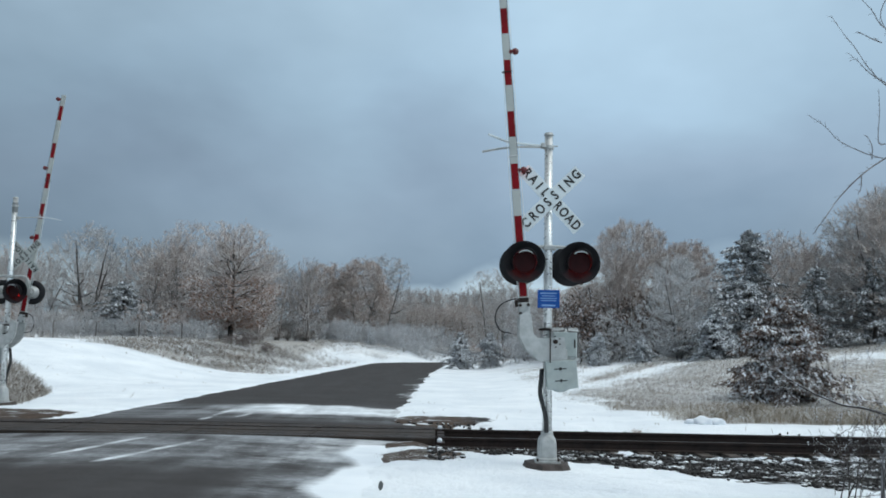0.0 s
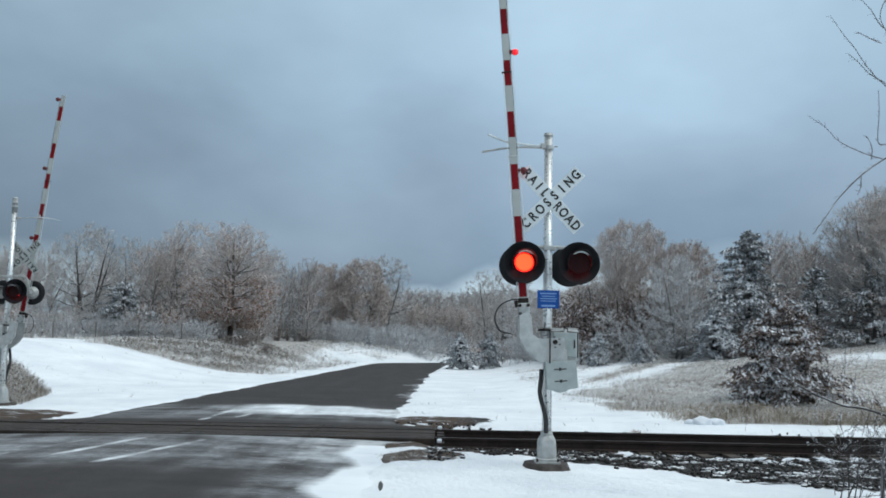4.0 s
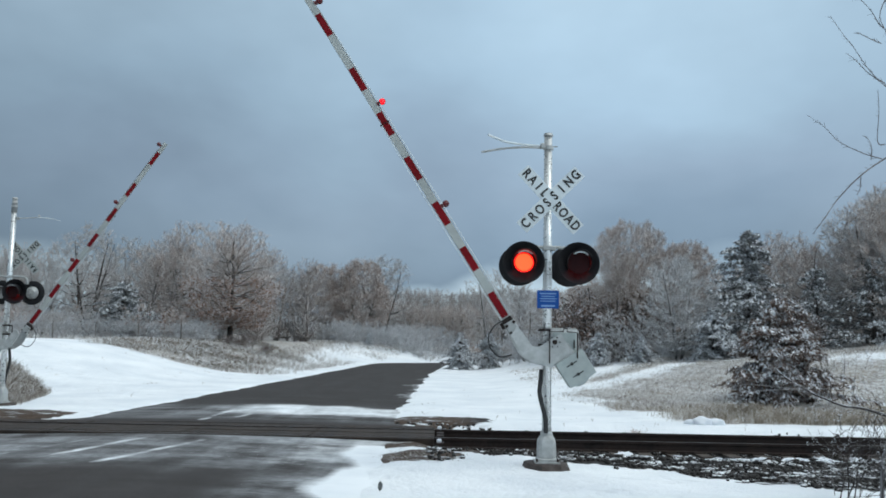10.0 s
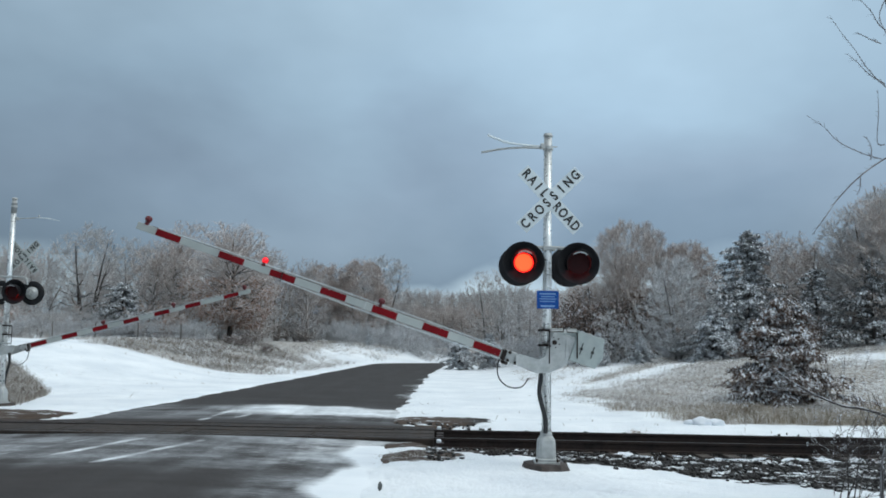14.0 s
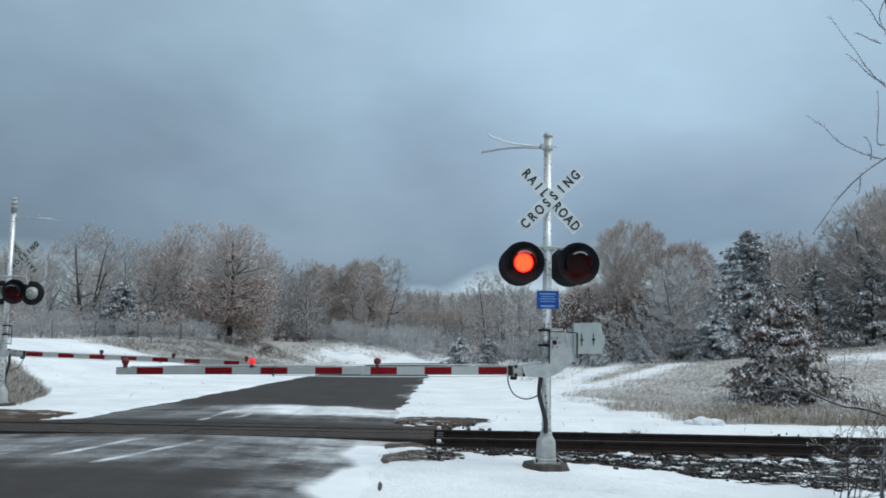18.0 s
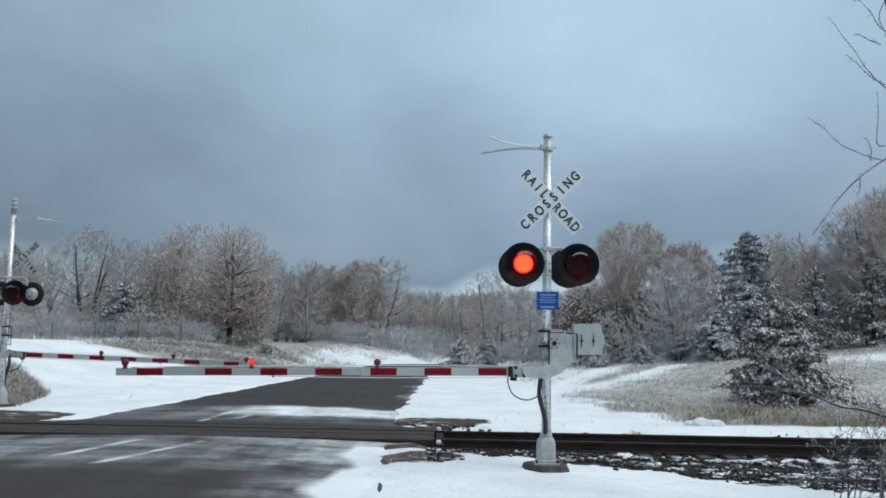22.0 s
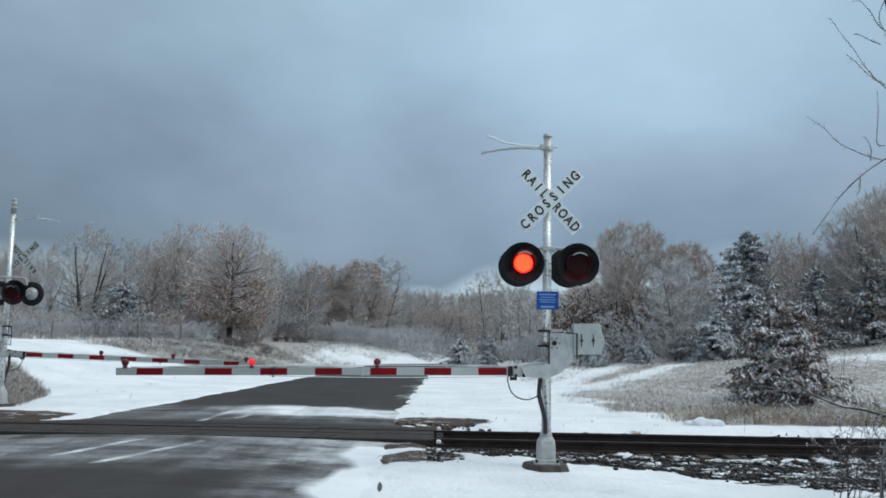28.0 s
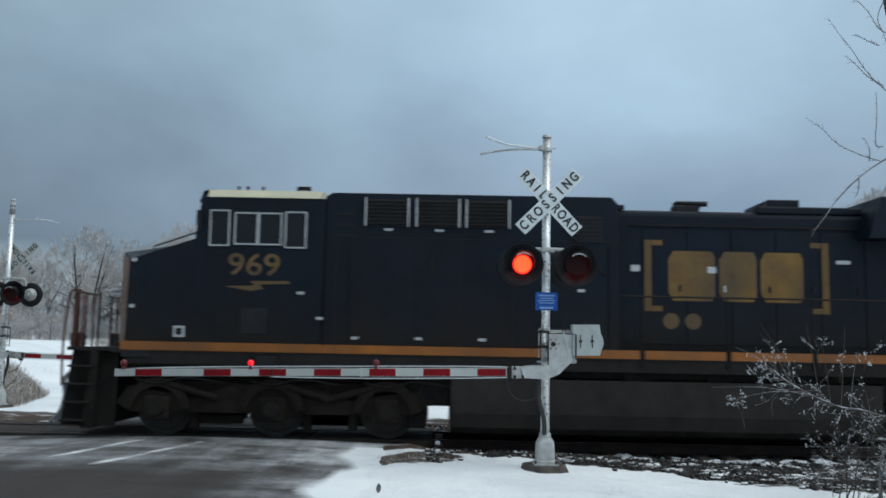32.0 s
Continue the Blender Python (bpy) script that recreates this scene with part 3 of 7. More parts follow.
def build_track():
    xs = [-420.0, -60.0, -20.0, 0.0, 20.0, 60.0, 900.0]
    for side, y in (("near", TRACK_Y - GAUGE / 2), ("far", TRACK_Y + GAUGE / 2)):
        bm = bmesh.new()
        prof = rail_profile()
        rings = [[bm.verts.new((x, y + px, -0.184 + pz)) for px, pz in prof] for x in xs]
        for a, b in zip(rings, rings[1:]):
            for k in range(len(prof)):
                bm.faces.new((a[k], b[k], b[(k + 1) % len(prof)], a[(k + 1) % len(prof)]))
        bm.faces.new(rings[0])
        bm.faces.new(rings[-1])
        ob = part("rail", bm, M["rail"], None)
        tagged(ob, "rust-brown steel rail lying along the snowy ballast", "rail", "rails of the track", "structure")
        bm = bmesh.new()
        box(bm, (240, y, 0.001), (1320, 0.045, 0.004))
        part("rail_head", bm, M["rail_top"], ob, "worn bright running surface")
    # ties: single ones beside the crossing, the far rest joined
    bm = bmesh.new()
    box(bm, (0, 0, 0), (0.23, 2.6, 0.17), 0.012)
    me = bpy.data.meshes.new("tie")
    bm.to_mesh(me)
    bm.free()
    me.materials.append(M["tie"])
    bed = thing("track_bed", "dark creosoted wooden ties half buried in ballast", "railway ties", (0, TRACK_Y, -0.275), kind="structure")
    rng = random.Random(3)
    for i in range(60):
        x = 0.05 + 0.53 * i if i < 40 else -9.9 - 0.53 * (i - 40)
        o = new("tie", me)
        o.parent = bed
        o.location = (x, rng.uniform(-0.04, 0.04), rng.uniform(-0.01, 0.008))
        o.rotation_euler = (0, 0, rng.uniform(-0.02, 0.02))
    bm = bmesh.new()
    bmesh.ops.create_icosphere(bm, subdivisions=3, radius=1.0)
    for v in bm.verts:
        v.co *= 1 + 1.0 * noise.noise(v.co * 1.9) + 0.6 * noise.noise(v.co * 4.5)
    bmesh.ops.scale(bm, vec=(0.11, 0.22, 0.022), verts=bm.verts)
    snow_me = bpy.data.meshes.new("snow_patch")
    bm.to_mesh(snow_me)
    bm.free()
    snow_me.materials.append(M["snow_clump"])
    for i in range(36):
        o = new("snow_patch", snow_me)
        o.parent = bed
        o.location = (0.22 + 0.40 * i + rng.uniform(-0.14, 0.14), -1.28 + rng.uniform(-0.42, 0.18), 0.075)
        o.rotation_euler = (0.12, 0, rng.uniform(-3.1, 3.1))
        k = rng.uniform(0.5, 1.35)
        o.scale = (k, k * rng.uniform(0.5, 1.3), k)
    # spikes and plates on the near rail
    bm = bmesh.new()
    for i in range(40):
        box(bm, (0.05 + 0.53 * i, -GAUGE / 2, 0.09), (0.19, 0.3, 0.018))
    part("plate_row", bm, M["rail"], bed)["kind"] = "stuff"


def build_crossing():
    """Timber panels level with the rails, through the road."""
    deck = thing("crossing_deck", "worn dark timber crossing deck level with the rails", "level crossing", (-4.85, TRACK_Y, 0.0), kind="structure")
    rng = random.Random(5)
    lanes = [(-0.90, 0.16), (-0.33, 0.62), (0.31, 0.60), (1.11, 0.44)]
    for nth, (y, wdt) in enumerate(lanes):
        for x0, x1 in ((-4.75, -2.4), (-2.39, 0.02), (0.03, 2.42), (2.43, 4.75)):
            bm = bmesh.new()
            box(bm, (0, 0, 0), (x1 - x0 - 0.006, wdt - 0.012, 0.16), 0.014)
            o = part("panel", bm, M["plank"], deck)
            o.location = ((x0 + x1) / 2, y, -0.083 + rng.uniform(-0.006, 0.004) + (0.010 if nth < 1 else 0.0))
            o.rotation_euler = (rng.uniform(-0.006, 0.006), 0, 0)
    # steel end angles with a little snow on them
    for y in (-1.2, -0.5, 0.0, 0.5, 1.2):
        bm = bmesh.new()
        box(bm, (4.86, y, -0.05), (0.14, 0.34, 0.03), 0.006, Matrix.Rotation(0.0, 4, "X"))
        part("end_plate", bm, M["rail"], deck)
        if abs(y) > 1:
            bm = bmesh.new()
            box(bm, (4.84, y, -0.01), (0.09, 0.13, 0.07), 0.025)
            part("snow_cap", bm, M["snow_clump"], deck)


build_track()
build_crossing()


# ------------------------------------------------------------------ crossing signals
def lamp(parent, x, z, face, side, hold, lit=True):
    """A flashing light: dark target plate, hood, lens that always glows, and an added flap hinged under the hood that
    hides it between flashes. face: -1 towards the near road.
    """
    y = face * hold
    bm = bmesh.new()
    seg = 40
    rings = []
    for r, d in ((0.112, 0.0), (0.295, 0.0), (0.310, 0.018), (0.300, -0.006), (0.112, -0.012)):
        rings.append([bm.verts.new((x + r * math.cos(2 * math.pi * k / seg), y + face * d, z + r * math.sin(2 * math.pi * k / seg))) for k in range(seg)])
    for a, b in zip(rings, rings[1:] + rings[:1]):
        for k in range(seg):
            bm.faces.new((a[k], a[(k + 1) % seg], b[(k + 1) % seg], b[k]))
    body = part("lamp", bm, M["black"], parent, "black round target plate with a hooded red lens", True)
    bm = bmesh.new()
    rod(bm, (x, y - face * 0.01, z), (x, y - face * 0.13, z), 0.165, 0.10, 24)
    rod(bm, (x, y - face * 0.13, z), (x, y - face * 0.22, z), 0.05, 0.05, 12)
    part("lamp_housing", bm, M["cast"], body, "grey lamp housing")
    # hood: an open visor over the lens
    bm = bmesh.new()
    n = 26
    rows = []
    for k in range(n + 1):
        a = radians(-35 + 250 * k / n)
        c, s = math.cos(a), math.sin(a)
        reach = 0.07 + 0.22 * max(0.0, 0.35 + 0.65 * s)
        rows.append([bm.verts.new((x + 0.172 * c, y, z + 0.172 * s)), bm.verts.new((x + 0.176 * c, y + face * reach, z + 0.176 * s)),
                     bm.verts.new((x + 0.181 * c, y + face * reach, z + 0.181 * s)), bm.verts.new((x + 0.180 * c, y, z + 0.180 * s))])
    for a, b in zip(rows, rows[1:]):
        for i in range(4):
            bm.faces.new((a[i], a[(i + 1) % 4], b[(i + 1) % 4], b[i]))
    part("hood", bm, M["black"], body, smooth=True)
    # pale arc under the hood's rim: its bright highlight put in as colour
    bm = bmesh.new()
    tube(bm, [(x + 0.150 * math.cos(radians(a)), y + face * 0.20, z + 0.150 * math.sin(radians(a))) for a in range(45, 140, 8)], [0.003, 0.007, 0.009, 0.010, 0.011, 0.011, 0.011, 0.010, 0.010, 0.009, 0.007, 0.003][:12], 6)
    part("hood_rim", bm, M["white_board"], body, "pale arc set inside the hood as its bright highlight")
    bm = bmesh.new()
    rod(bm, (x, y + face * 0.004, z), (x, y + face * 0.016, z), 0.145, 0.145, 36)
    part("lens_ring", bm, M["rim_lit"], body)
    bm = bmesh.new()
    rod(bm, (x, y + face * 0.017, z), (x, y + face * 0.034, z), 0.128, 0.118, 36)
    part("lens", bm, M["lens_lit"] if lit else M["lens_dark"], body)
    # added flap: covers the constant glow so that the lens looks unlit
    bm = bmesh.new()
    rod(bm, (0, face * 0.006, -0.155), (0, face * 0.012, -0.155), 0.158, 0.158, 36)
    flap = part("shutter", bm, M["lens_dark"], body, "added dark red flap that hides the glowing lens between flashes")
    flap.location = (x, y + face * 0.045, z + 0.155)
    return flap


def crossbuck(parent, x, y, z, face, upturned=False):
    """Two crossed boards with their words."""
    for word, lean, dy in (("CROSSING", 45, 0.016), ("RAILROAD", -47, 0.0)):
        m = Matrix.Translation((x, y + face * dy, z)) @ (Matrix.Rotation(math.pi, 4, "Z") if face > 0 else Matrix()) @ Matrix.Rotation(radians(-lean + (180 if upturned and dy == 0.0 else 0)), 4, "Y")
        bm = bmesh.new()
        box(bm, (0, 0, 0), (1.22, 0.006, 0.215), 0.002)
        ob = part("crossbuck_board", bm, M["boom_white" if upturned else "white_board"], parent, "white crossbuck board lettered " + word)
        ob.matrix_local = m @ Matrix.Diagonal((0.86, 1, 0.9, 1)) if upturned else m
        if word == "RAILROAD":
            spots = [(c, -0.53 + 0.132 * i) for i, c in enumerate("RAIL")] + [(c, 0.14 + 0.132 * i) for i, c in enumerate("ROAD")]
        else:
            spots = [(c, -0.525 + 0.150 * i) for i, c in enumerate(word)]
        for c, px in spots:
            me = text_mesh(c, 0.198, 0.002, 0.006)
            lt = link_part("letter", me, M["letter"], ob)
            lt.matrix_local = Matrix.Translation((px, -0.006, 0)) @ Matrix.Rotation(math.pi / 2, 4, "X") @ Matrix.Diagonal((0.80, 1.0, 1.0, 1.0))


STRIPES = ((-1.06, -0.64), (-1.86, -1.46), (-2.66, -2.27), (-3.48, -3.08), (-4.29, -3.89), (-5.11, -4.71), (-6.12, -5.73))
MOVERS = {}


def signal(key, at, turn, tall, reach, fronts, backs):
    g = thing("crossing_signal", "aluminium crossing signal mast with gate arm, crossbuck and twin red lights", "crossing signal", at, "crossing signals")
    g.rotation_euler = (0, 0, radians(turn))
    bm = bmesh.new()
    rod(bm, (0, 0, -0.3), (0, 0, 0.02), 0.42, 0.31, 22)
    bmesh.ops.subdivide_edges(bm, edges=[e for e in bm.edges if abs(e.verts[0].co.z - e.verts[1].co.z) > 0.1], cuts=3)
    for v in bm.verts:
        v.co.xy = v.co.xy * (1 + 0.14 * noise.noise(v.co * 6))
        v.co.z += 0.02 * noise.noise(v.co * 9 + Vector((3, 1, 0)))
    part("foundation", bm, M["concrete"], g, "dark weathered concrete footing")
    bm = bmesh.new()
    rings = []
    for z, hw, cr in ((0.03, 0.150, 0.03), (0.075, 0.150, 0.03), (0.095, 0.134, 0.03), (0.30, 0.130, 0.035), (0.35, 0.122, 0.05), (0.395, 0.100, 0.06), (0.43, 0.082, 0.075)):
        ring = []
        for k in range(24):
            a = 2 * math.pi * k / 24
            c, q = math.cos(a), math.sin(a)
            flat = hw / max(abs(c), abs(q))
            r = min(flat, hw * 1.414 - cr * 0.6)
            ring.append(bm.verts.new((r * c, r * q, z)))
        rings.append(ring)
    for lo, hi in zip(rings, rings[1:]):
        for k in range(24):
            bm.faces.new((lo[k], lo[(k + 1) % 24], hi[(k + 1) % 24], hi[k]))
    bm.faces.new(rings[0][::-1])
    bm.faces.new(rings[-1])
    box(bm, (0, 0, 0.03), (0.36, 0.36, 0.03), 0.006)
    part("base_casting", bm, M["cast"], g, "grey cast base box with an access door")
    bm = bmesh.new()
    rod(bm, (0, 0, 0.42), (0, 0, 0.47), 0.092, 0.085, 20)
    part("base_collar", bm, M["cast"], g)
    for sx in (-1, 1):
        bm = bmesh.new()
        rod(bm, (sx * 0.15, -0.15, 0.03), (sx * 0.15, -0.15, 0.085), 0.017, seg=6)
        part("anchor_bolt", bm, M["rail"], g)
    bm = bmesh.new()
    box(bm, (0.0, -0.137, 0.22), (0.17, 0.008, 0.25), 0.003)
    part("base_door", bm, M["cast"], g)
    bm = bmesh.new()
    rod(bm, (0, 0, 0.40), (0, 0, tall), 0.068, 0.062, 24)
    part("mast", bm, M["alu"], g, "bare aluminium mast", True)
    bm = bmesh.new()
    rod(bm, (0, 0, tall - 0.01), (0, 0, tall + 0.03), 0.075, 0.06, 20)
    part("mast_cap", bm, M["cast"], g)
    bm = bmesh.new()
    rod(bm, (0, 0, tall - 0.22), (0, 0, tall - 0.17), 0.078, 0.078, 20)
    part("mast_band", bm, M["cast"], g)
    # bell wires: a forked bracket of bent rods at the top
    bm = bmesh.new()
    zt = tall - 0.17 if key == "near" else tall - 0.50
    if key == "far":
        tube(bm, smooth_path([(-0.06, 0, zt), (-0.35, 0, zt + 0.01), (-0.60, 0, zt + 0.03), (-0.66, 0, zt + 0.07), (-0.62, 0, zt + 0.09)]), 0.013)
        part("bracket_rod", bm, M["cast"], g, "grey curled rod of the bracket")
        bm = bmesh.new()
        tube(bm, smooth_path([(-0.60, 0, zt + 0.03), (-0.90, 0, zt + 0.01), (-1.20, 0, zt - 0.05)]), [0.015 - 0.0008 * i for i in range(13)], 6)
        part("bracket_rod", bm, M["white_board"], g, "pale tip of the bracket")
        bm = bmesh.new()
        rod(bm, (0, 0, tall - 0.36), (0, 0, tall - 0.12), 0.071, 0.069, 20)
        part("mast_sleeve", bm, M["cable_grey"], g, "dull weathered sleeve near the top")
        bm = bmesh.new()
    if key == "near":
        tube(bm, smooth_path([(-0.06, 0, zt), (-0.35, 0, zt + 0.02), (-0.62, -0.02, zt + 0.05), (-0.76, -0.05, zt + 0.09), (-0.92, -0.08, zt + 0.145)]), 0.018)
        part("bracket_rod", bm, M["white_board"], g, "pale bent rod of the top bracket")
        bm = bmesh.new()
        tube(bm, smooth_path([(-0.06, 0, zt - 0.02), (-0.40, 0.0, zt - 0.02), (-0.70, 0.06, zt - 0.035), (-0.88, 0.10, zt - 0.06), (-1.0, 0.14, zt - 0.075)]), 0.017)
        rod(bm, (0.06, 0, zt), (0.14, 0, zt), 0.01)
        part("bracket_rod", bm, M["cast"], g, "grey bent rod of the top bracket")
    bm = bmesh.new()
    box(bm, (-0.085, -0.02, zt), (0.07, 0.10, 0.075), 0.012)
    rod(bm, (-0.10, -0.08, zt - 0.02), (-0.10, 0.05, zt - 0.02), 0.016, seg=8)
    part("bracket_clamp", bm, M["cast"], g, "grey bolted clamp of the bracket")
    if key == "near":
        crossbuck(g, 0.03, -0.10, tall - 1.0, -1)
    else:
        crossbuck(g, -0.27, -0.11, tall - 1.47, 1, True)
    # cross arm for the lights
    bm = bmesh.new()
    lo, hi = min(fronts[0], backs[0]), max(fronts[1], backs[1])
    tube(bm, smooth_path([(lo, 0.0, 2.98), (lo + 0.04, 0.0, 3.13), (lo + 0.2, 0, 3.17), (0, 0, 3.17), (hi - 0.2, 0, 3.17), (hi - 0.04, 0.0, 3.13), (hi, 0.0, 2.98)]), 0.026, 8)
    box(bm, (0, 0, 3.16), (0.155, 0.165, 0.07), 0.015)
    box(bm, (0.09, -0.05, 3.15), (0.05, 0.06, 0.07), 0.010)
    part("light_crossarm", bm, M["cast"], g)
    flaps = {}
    for face, xs in ((-1, fronts), (1, backs)):
        for side, x in zip((-1, 1), xs):
            flaps[face, side] = lamp(g, x, 2.915 if key == "near" else 2.78, face, side, 0.28)
    # notice
    if key == "near":
        bm = bmesh.new()
        box(bm, (0, -0.085, 2.39), (0.325, 0.006, 0.265), 0.002)
        sg = part("notice_plate", bm, M["sign_blue"], g, "small blue notice plate with fine white print")
        for z, wd, hh in ((2.475, 0.24, 0.020), (2.435, 0.20, 0.013), (2.40, 0.25, 0.013), (2.365, 0.22, 0.013), (2.295, 0.20, 0.026)):
            bm = bmesh.new()
            box(bm, (0, -0.0895, z), (wd, 0.003, hh))
            part("print_line", bm, M["sign_white"], sg)
    # gate mechanism fixed to the mast
    bm = bmesh.new()
    box(bm, (0.24, 0.02, 1.715), (0.42, 0.30, 0.46), 0.03)
    box(bm, (0.02, 0.0, 1.62), (0.12, 0.2, 0.12), 0.015)
    part("gate_mechanism", bm, M["cast"], g, "grey cast gate mechanism housing")
    bm = bmesh.new()
    box(bm, (0.23, 0.0, 1.955), (0.40, 0.2, 0.03), 0.008)
    rod(bm, (-0.10, -0.02, 1.56), (-0.10, -0.02, 1.98), 0.012)
    rod(bm, (-0.10, -0.02, 1.98), (0.05, -0.02, 2.0), 0.012)
    part("mechanism_cover", bm, M["cast"], g)
    for z in (1.50, 1.72, 1.94):
        bm = bmesh.new()
        box(bm, (-0.02, 0.0, z), (0.19, 0.20, 0.035), 0.008)
        rod(bm, (-0.115, -0.08, z), (-0.115, 0.08, z), 0.014, seg=8)
        part("mast_clamp", bm, M["rail"] if z > 1.6 else M["cast"], g, "dark bolted clamp on the mast")
    bm = bmesh.new()
    tube(bm, [(0.0, -0.33, 1.46), (0.0, -0.33, 1.915), (0.20, -0.33, 1.92), (0.20, -0.33, 1.965), (0.25, -0.33, 1.965), (0.25, -0.33, 1.915), (0.40, -0.33, 1.905), (0.40, -0.33, 1.54)], 0.010, 6)
    part("guard_frame", bm, M["rail"], g, "bent guard rod round the mechanism")
    bm = bmesh.new()
    box(bm, (0.24, -0.14, 1.73), (0.34, 0.02, 0.36), 0.01)
    part("mechanism_door", bm, M["grey_paint"], g, "hinged access door with a latch")
    bm = bmesh.new()
    rod(bm, (0.38, -0.155, 1.68), (0.38, -0.155, 1.80), 0.010, seg=8)
    part("latch", bm, M["rail"], g)
    bm = bmesh.new()
    tube(bm, smooth_path([(-0.09, -0.06, 1.36), (-0.10, -0.09, 1.22), (-0.115, -0.09, 1.02), (-0.07, -0.1, 0.82), (-0.03, -0.1, 0.66), (-0.02, -0.09, 0.45)]), 0.033, 8)
    part("conduit", bm, M["cable"], g, "black flexible conduit")
    # gate arm, hinged at the mechanism's shaft
    bm = bmesh.new()
    plate = [(-0.42, -0.36), (-0.36, -0.51), (-0.04, -0.53), (0.145, -0.45), (0.33, -0.27), (0.34, 0.12), (0.0, 0.12), (-0.005, -0.26), (-0.07, -0.33), (-0.3, -0.34)]
    prism(bm, [(x, z) for x, z in plate], -0.28, -0.24)
    bmesh.ops.recalc_face_normals(bm, faces=bm.faces)
    arm = part("gate_arm", bm, M["cast"], g, "red and white striped gate arm on a grey cast elbow")
    arm.location = (0.078, 0, 1.763) if key == "near" else (0.178, 0, 1.665)
    bm = bmesh.new()
    prism(bm, [(x * 0.96 + 0.01, z) for x, z in plate], 0.18, 0.22)
    part("rear_elbow", bm, M["cast"], arm)
    bm = bmesh.new()
    prism(bm, [(0.20, 0.10), (0.24, 0.10), (0.325, -0.20), (0.15, -0.41), (0.11, -0.41), (0.285, -0.20)], -0.293, -0.279)
    bmesh.ops.recalc_face_normals(bm, faces=bm.faces)
    part("stiffening_rib", bm, M["cast"], arm)
    bm = bmesh.new()
    rod(bm, (0.0, -0.31, 0.0), (0.0, 0.24, 0.0), 0.035, seg=12)
    for k in range(6):
        a = 2 * math.pi * k / 6
        rod(bm, (0.075 * math.cos(a), -0.295, 0.075 * math.sin(a)), (0.075 * math.cos(a), -0.27, 0.075 * math.sin(a)), 0.011, seg=6)
    part("pivot_hub", bm, M["rail"], arm)
    for z in (0.12, -0.10):
        bm = bmesh.new()
        box(bm, (0.27, -0.22, z + 0.03), (0.30, 0.03, 0.04), 0.008)
        part("weight_bracket", bm, M["cast"], arm)
    bm = bmesh.new()
    prism(bm, [(0.275, -0.165), (0.67, -0.165), (0.685, -0.09), (0.715, -0.04), (0.725, 0.03), (0.71, 0.10), (0.685, 0.15), (0.67, 0.28), (0.275, 0.28)], -0.32, -0.12)
    bmesh.ops.recalc_face_normals(bm, faces=bm.faces)
    bmesh.ops.bevel(bm, geom=bm.edges[:], offset=0.006, segments=1, affect="EDGES")
    part("counterweight", bm, M["grey_paint"], arm, "grey slab counterweights with slots")
    for x in (0.39, 0.56):
        bm = bmesh.new()
        box(bm, (x, -0.324, 0.04), (0.014, 0.012, 0.18), 0.004)
        box(bm, (x, -0.326, 0.04), (0.045, 0.012, 0.03), 0.004)
        part("weight_slot", bm, M["letter"], arm)
    bm = bmesh.new()
    box(bm, (-0.44, -0.17, -0.43), (0.20, 0.10, 0.17), 0.015)
    part("arm_clamp", bm, M["cast"], arm)
    for bx, bz in ((-0.50, -0.37), (-0.38, -0.37), (-0.50, -0.49), (-0.38, -0.49)):
        bm = bmesh.new()
        rod(bm, (bx, -0.245, bz), (bx, -0.10, bz), 0.016, seg=6)
        rod(bm, (bx, -0.255, bz), (bx, -0.235, bz), 0.026, seg=6)
        part("clamp_bolt", bm, M["rail"], arm)
    bm = bmesh.new()
    box(bm, (-0.575, -0.17, -0.43), (0.07, 0.085, 0.15), 0.008)
    box(bm, (-0.53, -0.17, -0.535), (0.10, 0.06, 0.05), 0.01)
    part("shear_bracket", bm, M["rail"], arm, "dark breakaway bracket")
    # boom: two lengths, the outer one slimmer
    zc = -0.43
    for a, b, h, dep in ((-2.78 * reach, -0.50, 0.118, 0.055), (-6.43 * reach, -2.76 * reach, 0.108, 0.04)):
        bm = bmesh.new()
        box(bm, ((a + b) / 2, -0.17, zc), (b - a, dep, h), 0.006)
        part("boom", bm, M["boom_white"], arm, "white boom of the gate arm")
    bm = bmesh.new()
    box(bm, (-2.78 * reach, -0.17, zc), (0.03, 0.07, 0.135), 0.004)
    part("boom_joint", bm, M["cast"], arm)
    for a, b in STRIPES:
        h, dep = (0.106, 0.061) if a > -2.78 else (0.098, 0.046)
        bm = bmesh.new()
        box(bm, ((a + b) / 2 * reach, -0.17, zc), ((b - a) * reach, dep, h), 0.002)
        part("stripe", bm, M["boom_red"], arm, "red reflective stripe")
    for i, x in enumerate((-2.56 * reach, -4.42 * reach, -6.30 * reach)):
        bm = bmesh.new()
        rod(bm, (x, -0.17, zc + 0.045), (x, -0.17, zc + 0.105), 0.036, 0.030, 12)
        part("lamp_base", bm, M["lamp_red"], arm)
        bm = bmesh.new()
        lit = key == "near" and i < 2
        bmesh.ops.create_uvsphere(bm, u_segments=14, v_segments=9, radius=0.046 if lit else 0.054, matrix=Matrix.Translation((x, -0.17, zc + 0.135)))
        part("arm_lamp", bm, M["lamp_lit"] if lit else M["lamp_red"], arm, "small red lamp on the gate arm")
        # half cover added to hide the lamp's constant glow between blinks
        if lit:
            bm = bmesh.new()
            bmesh.ops.create_uvsphere(bm, u_segments=20, v_segments=10, radius=0.053)
            bmesh.ops.delete(bm, geom=[v for v in bm.verts if v.co.y > 0.012], context="VERTS")
            cup = part("lamp_shade", bm, M["lamp_red"], arm, "added dark red half cover that turns to make the lamp blink", True)
            cup.location = (x, -0.17, zc + 0.135)
